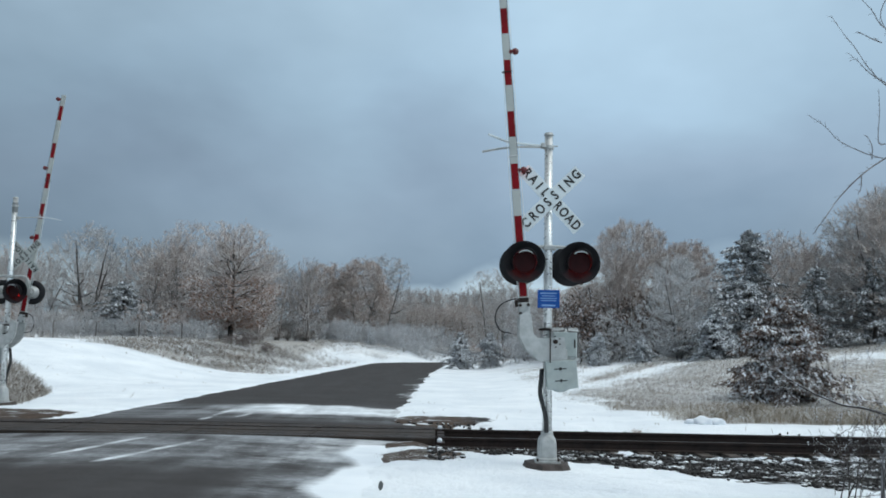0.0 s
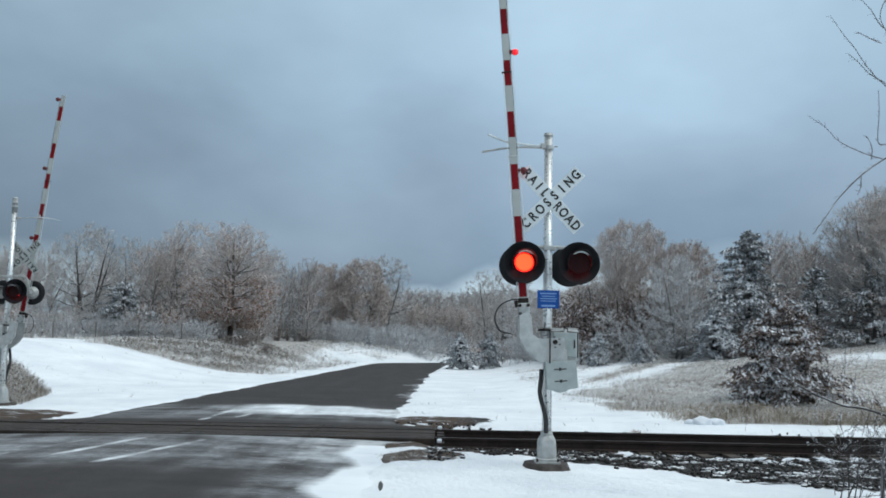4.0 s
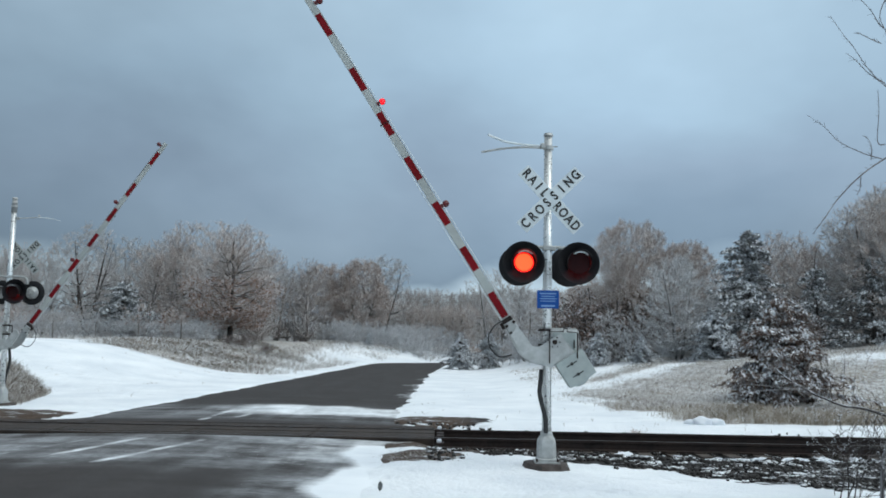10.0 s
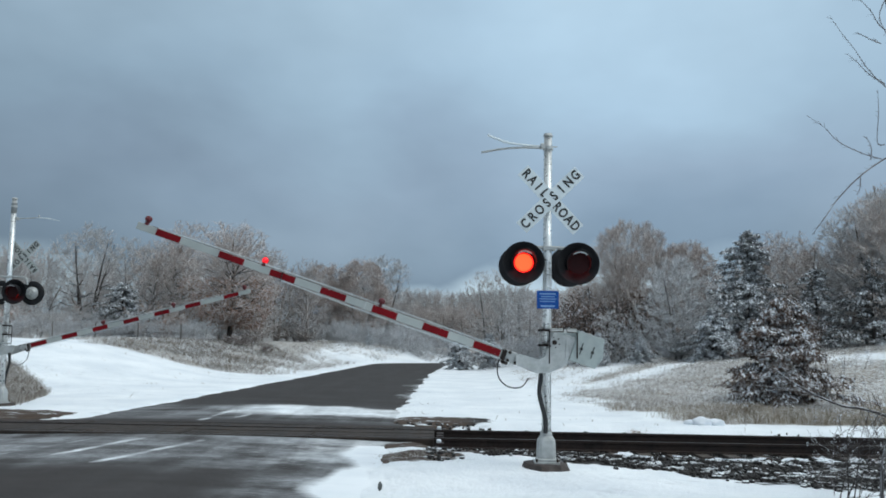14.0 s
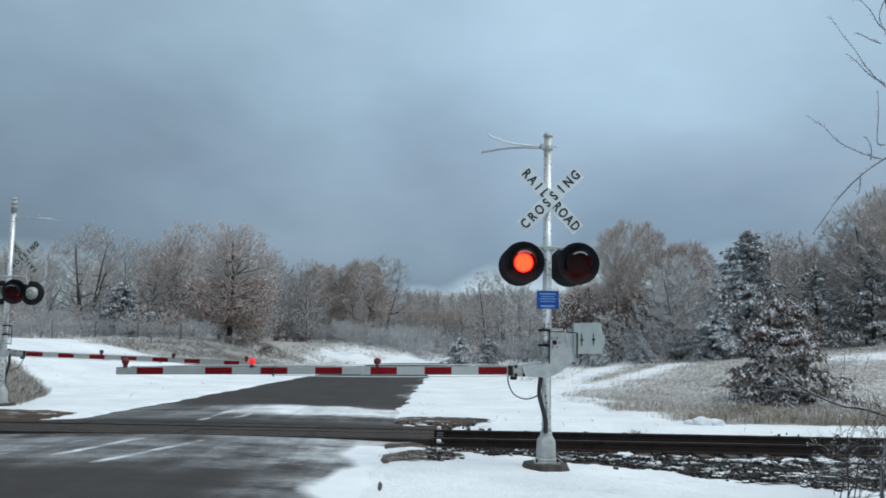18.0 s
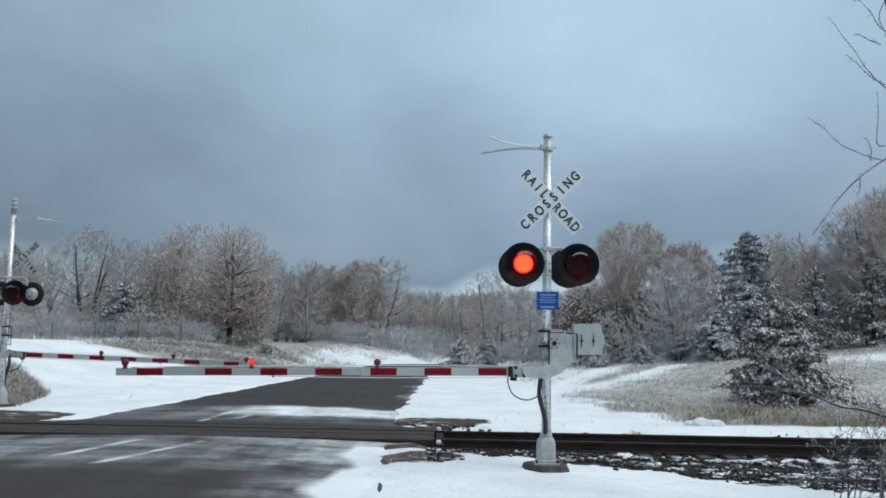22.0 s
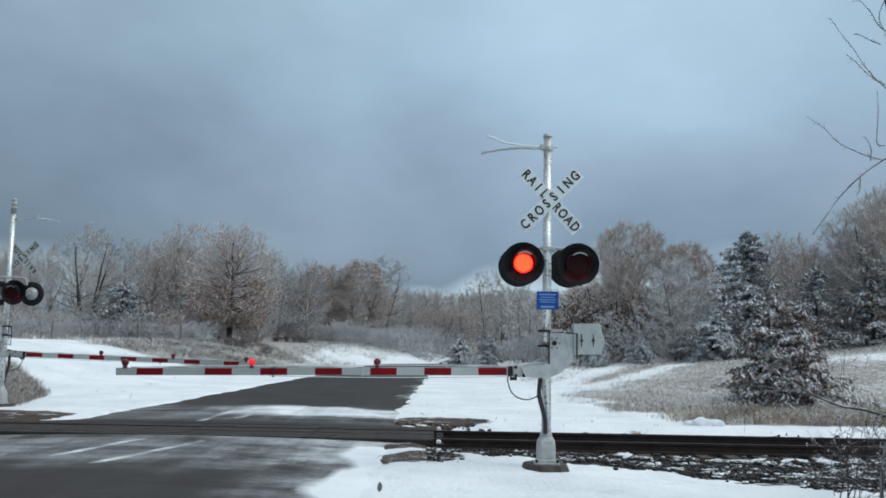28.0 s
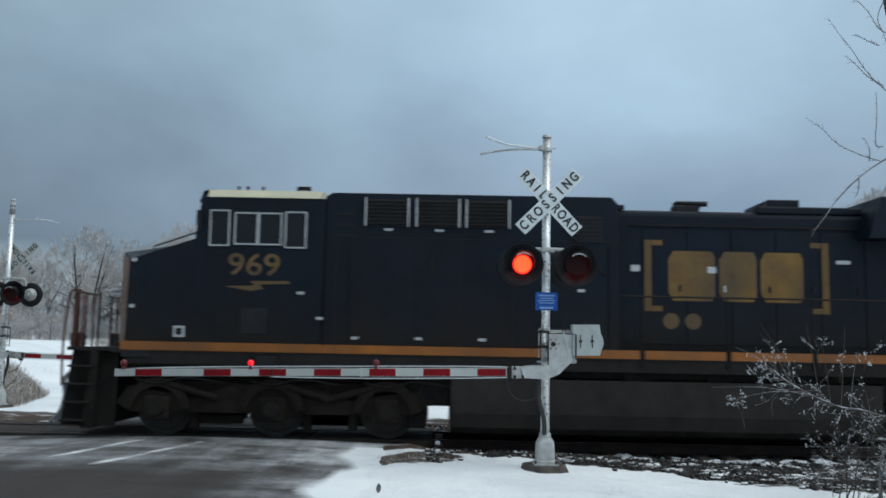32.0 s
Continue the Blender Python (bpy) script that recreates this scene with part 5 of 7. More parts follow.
    P("fuel_tank", bm, "tank_mud", label="long grimy fuel tank under the frame")
    for x in (7.6, 8.6, 10.2, 11.7, 13.4):
        boxes("tank_hanger", "loco_grey", [((x, -1.2, 1.24), (0.4, 0.3, 0.2))])
    boxes("air_reservoir", "loco_grey", [((6.55, 0, 1.0), (0.62, 2.5, 0.70))], bevel=0.05)
    boxes("sand_box", "loco_grey", [((6.24, -1.0, 0.66), (0.36, 0.4, 0.84))], bevel=0.03)
    boxes("sand_box", "loco_grey", [((6.24, 1.0, 0.66), (0.36, 0.4, 0.84))], bevel=0.03)
    boxes("air_reservoir", "loco_grey", [((14.95, 0, 1.12), (0.5, 2.5, 0.5))], bevel=0.05)
    for x, z in ((1.05, 3.19), (1.05, 2.35)):
        boxes("placard", "loco_trim", [((x + 0.02, -SIDE - 0.004, z), (0.09, 0.012, 0.06))])
    bm = bmesh.new()
    tube(bm, [(1.25, -1.0, 3.36), (1.25, -1.0, 3.50), (1.65, -1.0, 3.64), (2.05, -1.0, 3.78), (2.05, -1.0, 3.64)], 0.016, 6)
    P("nose_grab_rail", bm, "loco_low")
    boxes("nose_hatch", "loco_low", [((1.55, -0.5, 3.49), (0.35, 0.4, 0.07))], bevel=0.02)
    bm = bmesh.new()
    for k in range(4):
        rod(bm, (4.54, -SIDE - 0.06, 1.7 + 0.02 * k), (4.54, -SIDE - 0.06, 2.7), 0.012, seg=6)
    P("cab_grab_iron", bm, "loco_low")
    # trucks
    for x0 in (1.55, 15.9):
        bm = bmesh.new()
        prism(bm, [(x0 - 0.75, 0.62), (x0 - 0.55, 0.92), (x0 + 0.6, 0.72), (x0 + 1.45, 0.98), (x0 + 2.7, 0.98), (x0 + 3.5, 0.72), (x0 + 4.7, 0.92), (x0 + 4.9, 0.62), (x0 + 4.6, 0.46), (x0 - 0.5, 0.46)], -1.28, -1.12)
        prism(bm, [(x0 - 0.75, 0.62), (x0 - 0.55, 0.92), (x0 + 0.6, 0.72), (x0 + 1.45, 0.98), (x0 + 2.7, 0.98), (x0 + 3.5, 0.72), (x0 + 4.7, 0.92), (x0 + 4.9, 0.62), (x0 + 4.6, 0.46), (x0 - 0.5, 0.46)], 1.12, 1.28)
        box(bm, (x0 + 2.07, 0, 0.85), (4.6, 2.2, 0.3))
        box(bm, (x0 + 2.07, 0, 1.12), (5.2, 1.7, 0.34))
        t = P("truck", bm, "loco_mud", label="six-wheeled truck caked with road grime")
        for k in range(3):
            x = x0 + 2.07 * k
            bm = bmesh.new()
            for y in (-0.74, 0.74):
                rod(bm, (0, y - 0.065, 0), (0, y + 0.065, 0), 0.525, seg=36)
                sd = 1 if y > 0 else -1
                rod(bm, (0, y + sd * 0.065, 0), (0, y + sd * 0.075, 0), 0.44, 0.42, 30)
                for q in range(4):
                    rod(bm, (0.27 * math.cos(q * 1.57), y + sd * 0.07, 0.27 * math.sin(q * 1.57)), (0.27 * math.cos(q * 1.57), y + sd * 0.085, 0.27 * math.sin(q * 1.57)), 0.05, seg=8)
            rod(bm, (0, -0.74, 0), (0, 0.74, 0), 0.10, seg=12)
            ws = P("wheelset", bm, "steel", t)
            ws.location = (x, 0, 0.53)
            MOVERS.setdefault("wheels", []).append(ws)
            boxes("traction_motor", "loco_grey", [((x + (0.75 if k < 2 else -0.75), 0, 0.55), (1.0, 1.3, 0.70))], t, bevel=0.05)
            boxes("axle_box", "loco_mud", [((x, -1.30, 0.53), (0.46, 0.14, 0.44))], t, bevel=0.05)
            bm = bmesh.new()
            rod(bm, (x, -1.37, 0.53), (x, -1.42, 0.53), 0.15, 0.13, 16)
            P("axle_cap", bm, "loco_grey", t)
            # arched side frame over the axle box
            bm = bmesh.new()
            arch = [(x + 0.62 * math.cos(radians(a)), 0.42 + 0.66 * math.sin(radians(a))) for a in range(10, 171, 16)]
            arch += [(x + 0.46 * math.cos(radians(a)), 0.42 + 0.50 * math.sin(radians(a))) for a in range(170, 9, -16)]
            prism(bm, arch, -1.36, -1.26)
            bmesh.ops.recalc_face_normals(bm, faces=bm.faces)
            P("pedestal_arch", bm, "loco_mud", t)
            boxes("brake_gear", "loco_mud", [((x + (0.62 if k < 2 else -0.62), -1.05, 0.40), (0.16, 0.16, 0.5))], t, bevel=0.02)
            boxes("brake_beam", "loco_mud", [((x + (1.03 if k < 2 else -1.03), -1.0, 0.33), (0.95, 0.10, 0.16))], t, bevel=0.02)
            bm = bmesh.new()
            w = 1 if k < 2 else -1
            rod(bm, (x + w * 0.25, -1.33, 0.95), (x + w * 1.1, -1.33, 0.72), 0.06, 0.06, 12)
            P("brake_cylinder", bm, "loco_mud", t)
            bm = bmesh.new()
            tube(bm, smooth_path([(x - 0.4, -1.36, 1.05), (x, -1.38, 0.98), (x + 0.5, -1.38, 1.08), (x + 1.2, -1.36, 1.0)], 4), 0.018, 6)
            P("air_pipe", bm, "loco_low", t)
            for dx in (-0.3, 0.3):
                bm = bmesh.new()
                rod(bm, (x + dx, -1.2, 0.66), (x + dx, -1.2, 1.02), 0.09, seg=12)
                P("coil_spring", bm, "loco_grey", t)
    # pilot, steps, coupler and end rails
    for end, s in ((-0.26, 1), (22.3, -1)):
        X = lambda v: end + s * v
        bm = bmesh.new()
        prism(bm, [(X(0.50), 0.16), (X(0.62), 1.55), (X(0.74), 1.55), (X(0.70), 0.16)], -1.45, 1.45)
        P("pilot_plate", bm, "loco_grey", label="pilot plate over the rails")
        bm = bmesh.new()
        a = [bm.verts.new(p) for p in ((X(0.10), -0.1, 0.15), (X(0.45), -1.35, 0.13), (X(0.52), -1.35, 0.62), (X(0.35), -0.1, 0.70), (X(0.35), 0.1, 0.70), (X(0.52), 1.35, 0.62), (X(0.45), 1.35, 0.13), (X(0.10), 0.1, 0.15))]
        bm.faces.new(a)
        r = bmesh.ops.solidify(bm, geom=bm.faces[:], thickness=0.03)
        P("snow_plough", bm, "plough", label="grey plough blade caked with snow")
        bm = bmesh.new()
        box(bm, (X(0.35), 0, 0.92), (0.7, 0.22, 0.24), 0.04)
        box(bm, (X(0.02), 0.05, 0.90), (0.26, 0.30, 0.42), 0.06)
        P("coupler", bm, "loco_grey", label="knuckle coupler with air hoses")
        for y in (-0.55, -0.4, 0.4, 0.55):
            bm = bmesh.new()
            tube(bm, smooth_path([(X(0.5), y, 0.95), (X(0.25), y, 0.75), (X(0.18), y, 0.45), (X(0.3), y, 0.32)], 4), 0.025, 6)
            P("air_hose", bm, "rubber")
        for y in (-1.05, -0.78, 0.78, 1.05):
            bm = bmesh.new()
            tube(bm, smooth_path([(X(0.20), y, 1.18), (X(0.02), y * 1.03, 1.02), (X(0.05), y * 1.05, 0.70), (X(-0.02), y * 1.05, 0.42), (X(-0.20), y * 1.04, 0.22)], 4), 0.042, 8)
            P("cable_hose", bm, "plough", label="hanging hose caked with snow")
        for y in (-1.40, 1.40):
            bm = bmesh.new()
            yy = y - math.copysign(0.14, y)
            prism(bm, [(X(0.06), 0.20), (X(1.05), 0.20), (X(1.05), 1.58), (X(0.22), 1.58)], yy - 0.012, yy + 0.012)
            st = P("stairwell", bm, "loco_grey", label="boarding steps at the corner")
            for k in range(4):
                boxes("step", "loco_low", [((X(0.38 + 0.03 * k), y, 0.30 + 0.32 * k), (0.46, 0.30, 0.03))], st)
            bm = bmesh.new()
            tube(bm, smooth_path([(X(0.12), y * 1.03, 0.9), (X(0.10), y * 1.03, 1.6), (X(0.16), y * 1.03, 2.5), (X(0.30), y * 1.03, 2.62), (X(0.42), y * 1.03, 2.5), (X(0.42), y * 1.03, 1.6)], 4), 0.022, 7)
            P("grab_rail", bm, "loco_red" if s > 0 else "loco_low", st)
            bm = bmesh.new()
            rod(bm, (X(0.72), y * 1.03, 1.58), (X(0.72), y * 1.03, 2.6), 0.022, seg=8)
            P("end_post", bm, "loco_low", st)
        boxes("end_platform", "loco_low", [((X(0.70), 0, 1.57), (1.05, 2.9, 0.06))])
        for w in (-1, 1):
            bm = bmesh.new()
            for y in (0.45, 0.8):
                rod(bm, (X(0.22), w * y, 1.58), (X(0.22), w * y, 2.6), 0.02, seg=8)
            rod(bm, (X(0.22), w * 0.3, 2.6), (X(0.22), w * 1.3, 2.6), 0.02, seg=8)
            P("end_railing", bm, "loco_red" if s > 0 else "loco_low", label="dark red end railing")
            boxes("end_panel", "loco_red" if s > 0 else "loco_low", [((X(0.20), w * 1.18, 2.08), (0.06, 0.17, 1.02))], label="upright red end panel", bevel=0.015)
            boxes("jumper_box", "black", [((X(0.16), w * 0.95, 1.72), (0.22, 0.24, 0.28))], bevel=0.03)
        for y in (-0.9, 0.9):
            bm = bmesh.new()
            rod(bm, (X(0.42), y, 1.42), (X(0.50), y, 1.42), 0.09, seg=14)
            P("ditch_light", bm, "loco_trim")
    MOVERS["loco"] = g


locomotive()

# ------------------------------------------------------------------ plants
def grow(rng, start, direction, length, radius, depth, fork=(2, 3), spread=32, shrink=0.72, wiggle=0.16, lift=0.08, tip=0.006, side=0.5):
    """A branching skeleton: rows of x0 y0 z0 r0 x1 y1 z1 r1 depth."""
    rows = []
    todo = [(Vector(start), Vector(direction).normalized(), length, radius, depth)]
    while todo:
        p, d, ln, r, lv = todo.pop()
        steps = 3 if lv > 1 else 2
        for i in range(steps):
            d = (d + Vector((rng.uniform(-1, 1), rng.uniform(-1, 1), rng.uniform(-0.7, 0.7))) * wiggle + Vector((0, 0, lift))).normalized()
            q = p + d * (ln / steps)
            r1 = max(tip, r * (1 - 0.32 / steps))
            rows.append((*p, r, *q, r1, lv))
            if lv > 0 and i > 0 and rng.random() < side:
                a = d.orthogonal().normalized()
                a.rotate(Matrix.Rotation(rng.uniform(0, 6.28), 3, d))
                todo.append((q, (d * 0.55 + a).normalized(), ln * rng.uniform(0.4, 0.65), max(tip, r1 * 0.5), max(0, lv - 2)))
            p, r = q, r1
        if lv > 0:
            n = rng.randint(*fork)
            turn = rng.uniform(0, 6.28)
            for k in range(n):
                a = d.orthogonal().normalized()
                a.rotate(Matrix.Rotation(turn + 6.28 * k / n + rng.uniform(-0.5, 0.5), 3, d))
                s = math.tan(radians(rng.uniform(0.45, 1.25) * spread))
                todo.append((p, (d + a * s).normalized(), ln * shrink * rng.uniform(0.8, 1.15), max(tip, r * (0.78 if k == 0 else 0.6)), lv - 1))
    return np.array(rows)


def limbs(rows, sides=3):
    """Tapered prisms round the rows of a skeleton."""
    p, q, r0, r1 = rows[:, 0:3], rows[:, 4:7], rows[:, 3], rows[:, 7]
    d = q - p
    d = d / np.linalg.norm(d, axis=1, keepdims=True)
    ref = np.where(np.abs(d[:, 2:3]) > 0.9, np.array([[1.0, 0, 0]]), np.array([[0, 0, 1.0]]))
    a = np.cross(d, ref)
    a /= np.linalg.norm(a, axis=1, keepdims=True)
    b = np.cross(d, a)
    rings = []
    for base, r in ((p, r0), (q, r1)):
        for k in range(sides):
            t = 2 * math.pi * k / sides
            rings.append(base + (a * math.cos(t) + b * math.sin(t)) * r[:, None])
    v = np.stack(rings, 1).reshape(-1, 3)
    n = len(rows)
    base = (np.arange(n) * 2 * sides)[:, None]
    f = np.concatenate([base + np.array([[k, (k + 1) % sides, sides + (k + 1) % sides, sides + k]]) for k in range(sides)], 0)
    return v, f


def tufts(rng, centres, size, jitter, per=1, flat=1.0):
    """Small four-cornered leaves scattered about the centres."""
    n = len(centres) * per
    c = np.repeat(centres, per, 0) + rng.normal(0, jitter, (n, 3))
    u = rng.normal(0, 1, (n, 3))
    u /= np.linalg.norm(u, axis=1, keepdims=True)
    w = np.cross(u, rng.normal(0, 1, (n, 3)))
    w[:, 2] *= flat
    w /= np.linalg.norm(w, axis=1, keepdims=True)
    s = size * rng.uniform(0.6, 1.3, (n, 1))
    v = np.stack([c - u * s, c + w * s * 0.5, c + u * s, c - w * s * 0.5], 1).reshape(-1, 3)
    return v, np.arange(n * 4).reshape(-1, 4)


def crowned_tree(seed, height, width, bare=0.22, limbs_n=46, twigs_n=26, tip=0.010, upward=0.9, stems=1, trunk=0.017, top=1.0, skin=0.55, lump=1.0):
    """A trunk, limbs that fill an egg-shaped crown, and twigs that point out and up from them."""
    rng = random.Random(seed)
    rows = []
    zc = height * (bare + (1 - bare) * 0.48)
    rz, rx = height * (1 - bare) * 0.5, width * 0.5
    forks = []
    phase = [rng.uniform(0, 6.28) for _ in range(4)]

    def within(e, slack):
        """Draw a twig's end back to the lumpy skin of the crown."""
        u = Vector((e.x / rx, e.y / rx, (e.z - zc) / rz))
        a = math.atan2(u.y, u.x)
        edge = slack * (1 + lump * (0.07 * math.sin(3 * a + 4 * u.z + phase[0]) + 0.05 * math.sin(5 * a - 7 * u.z + phase[1])) + rng.gauss(0, 0.025))
        if u.length <= edge:
            return e
        u *= edge / u.length
        return Vector((u.x * rx, u.y * rx, zc + u.z * rz))
    for k in range(stems):
        a = 6.28 * k / stems + rng.uniform(-0.4, 0.4)
        lean = 0.0 if stems == 1 else 0.16
        p = Vector((0, 0, -0.3)) if stems == 1 else Vector((math.cos(a), math.sin(a), 0)) * 0.12 - Vector((0, 0, 0.3))
        d = Vector((math.cos(a) * lean + rng.uniform(-0.04, 0.04), math.sin(a) * lean + rng.uniform(-0.04, 0.04), 1)).normalized()
        n, r = 9, height * trunk / stems ** 0.5
        for i in range(n):
            d = (d + Vector((rng.uniform(-1, 1), rng.uniform(-1, 1), 0)) * 0.06).normalized()
            q = p + d * (height * 0.86 / n)
            r1 = max(tip, r * (1 - 0.9 / (n - i + 1.5)))
            rows.append((*p, r, *q, r1, 9))
            forks.append((q, r1, q.z))
            p, r = q, r1
    usable = [f for f in forks if f[2] > height * bare * 0.75]
    for i in range(limbs_n):
        # a target inside the crown, more of them near its skin
        a = i * 2.39996 + rng.uniform(-0.3, 0.3)
        w = -0.92 + 1.88 * ((i + 0.5) / limbs_n)
        rad = math.sqrt(max(0.02, 1 - w * w)) * rng.uniform(skin, 1.0)
        goal = Vector((math.cos(a) * rx * rad, math.sin(a) * rx * rad, zc + w * rz * top))
        below = [f for f in usable if f[2] < goal.z + 0.02 * height] or usable[:1]
        f = min(below, key=lambda q: abs((goal - q[0]).length - 0.30 * height) + 0.4 * abs(goal.z - q[2] - 0.16 * height))
        p, r = f[0], max(tip * 1.6, f[1] * 0.55)
        line = goal - p
        n = 5
        pts = [p + line * (k / n) + Vector((rng.uniform(-1, 1), rng.uniform(-1, 1), rng.uniform(-0.6, 0.6))) * 0.035 * line.length - Vector((0, 0, 1)) * (0.10 * line.length * math.sin(math.pi * k / n)) for k in range(n + 1)]
        pts[0] = p
        for k in range(n):
            ra, rb = r + (tip - r) * k / n, r + (tip - r) * (k + 1) / n
            rows.append((*pts[k], ra, *pts[k + 1], rb, 4))
        # second-order branches off the outer half, then twigs on all of them
        lines = [pts]
        for _ in range(3):
            k = rng.randint(1, n - 1)
            b = pts[k]
            out = (b - Vector((0, 0, zc - 0.4 * rz))).normalized()
            d = (line.normalized() * 0.6 + out * 0.5 + Vector((rng.gauss(0, 1), rng.gauss(0, 1), rng.gauss(0, 0.8) + 0.3 * upward)) * 0.6).normalized()
            ln = height * rng.uniform(0.08, 0.15)
            e = b + d * ln
            # keep inside the crown
            u = Vector((e.x / rx, e.y / rx, (e.z - zc) / rz))
            if u.length > 1.05:
                u *= 1.05 / u.length
                e = Vector((u.x * rx, u.y * rx, zc + u.z * rz))
            m = b.lerp(e, 0.5) + Vector((rng.gauss(0, 1), rng.gauss(0, 1), rng.gauss(0, 1))) * ln * 0.06
            rows.append((*b, tip * 1.7, *m, tip * 1.4, 3))
            rows.append((*m, tip * 1.4, *e, tip, 3))
            lines.append([b, m, e])
        for lp in lines:
            for j in range(twigs_n // 3 if lp is pts else twigs_n // 3):
                t = rng.uniform(0.3, 1.0) * (len(lp) - 1)
                k = min(len(lp) - 2, int(t))
                b = lp[k].lerp(lp[k + 1], t - k)
                out = (b - Vector((0, 0, zc - 0.35 * rz)))
                d = (out.normalized() * 0.7 + Vector((0, 0, 0.8 * upward)) + Vector((rng.gauss(0, 1), rng.gauss(0, 1), rng.gauss(0, 0.8))) * 0.7).normalized()
                ln = height * rng.uniform(0.035, 0.075)
                m = b + d * ln * 0.55 + Vector((rng.uniform(-1, 1), rng.uniform(-1, 1), rng.uniform(-1, 1))) * ln * 0.06
                m = within(m, 0.95)
                e = within(m + (d + Vector((rng.gauss(0, 1), rng.gauss(0, 1), rng.gauss(0, 1))) * 0.3).normalized() * ln * 0.55, 1.0)
                if (e - m).length < 0.02:
                    e = m + Vector((rng.gauss(0, 1), rng.gauss(0, 1), rng.gauss(0, 1) + 0.4)) * 0.06
                rows.append((*b, tip * 1.1, *m, tip * 0.85, 1))
                rows.append((*m, tip * 0.85, *e, tip * 0.5, 0))
                for _ in range(1):
                    c = b.lerp(m, rng.uniform(0.4, 1.0))
                    g = c + (d + Vector((rng.gauss(0, 1), rng.gauss(0, 1), rng.gauss(0, 1))) * 0.6).normalized() * ln * rng.uniform(0.35, 0.65)
                    g = within(g, 1.0)
                    if (g - c).length < 0.02:
                        g = c + Vector((rng.gauss(0, 1), rng.gauss(0, 1), rng.gauss(0, 1))) * 0.05
                    rows.append((*c, tip * 0.75, *g, tip * 0.45, 0))
    return np.array(rows)


def thicket_rows(seed, height, stems=9, spread=0.8):
    """Many thin stems rising from one place, with short side twigs."""
    rng = random.Random(seed)
    return np.concatenate([grow(rng, (rng.uniform(-spread, spread), rng.uniform(-spread, spread), -0.2), (rng.uniform(-0.5, 0.5), rng.uniform(-0.5, 0.5), 1), height * rng.uniform(0.24, 0.36), height * 0.007, 3, (2, 3), 28, 0.74, 0.12, 0.05, 0.009, 0.8) for _ in range(stems)])


TREES = {}


def tree_meshes(key, rows, height, bark, twig, leaf=None, leaves=0, leaf_low=(0, 1), leaf_size=0.06, seed=0):
    nrng = np.random.default_rng(seed)
    thick = rows[:, 3] > height * 0.0032
    out = []
    v, f = limbs(rows[thick], 5)
    me = mesh_arrays("trunk", v, f)
    me.materials.append(M[bark])
    out.append(("brushwood" if key[0] == "brush" else "trunk", me, ""))
    v, f = limbs(rows[~thick], 3)
    me = mesh_arrays("crown", v, f)
    me.materials.append(M[twig])
    out.append(("crown", me, "crown of fine frosted twigs"))
    if leaf:
        ends = rows[rows[:, 8] <= 1][:, 4:7]
        z = ends[:, 2] / height
        ends = ends[(z > leaf_low[0]) & (z < leaf_low[1])]
        pick = ends[nrng.integers(0, len(ends), leaves)]
        v, f = tufts(nrng, pick, leaf_size, 0.12)
        me = mesh_arrays("foliage", v, f)
        me.materials.append(M[leaf])
        out.append(("foliage", me, "withered leaves still hanging"))
    TREES[key] = out


def sprays(rng, tips, size, jitter, per, slim, flat):
    """Narrow drooping sprays that follow the twigs; flat ones lie level on top, as snow does."""
    n = len(tips) * per
    c = np.repeat(tips[:, :3], per, 0) + rng.normal(0, jitter, (n, 3))
    u = np.repeat(tips[:, 3:], per, 0) + rng.normal(0, 0.45, (n, 3)) + np.array([[0, 0, -0.25]])
    u /= np.linalg.norm(u, axis=1, keepdims=True)
    ref = np.tile(np.array([[0.0, 0, 1.0]]), (n, 1)) if flat else rng.normal(0, 1, (n, 3))
    w = np.cross(u, ref) + 1e-6
    w /= np.linalg.norm(w, axis=1, keepdims=True)
    if flat:
        c = c + np.array([[0, 0, 0.35 * size]])
    s = size * rng.uniform(0.6, 1.35, (n, 1))
    v = np.stack([c - u * s, c + w * s * slim, c + u * s, c - w * s * slim], 1).reshape(-1, 3)
    f = np.arange(n * 4).reshape(-1, 4)
    if flat:
        f = f[:, ::-1]
    return v, f


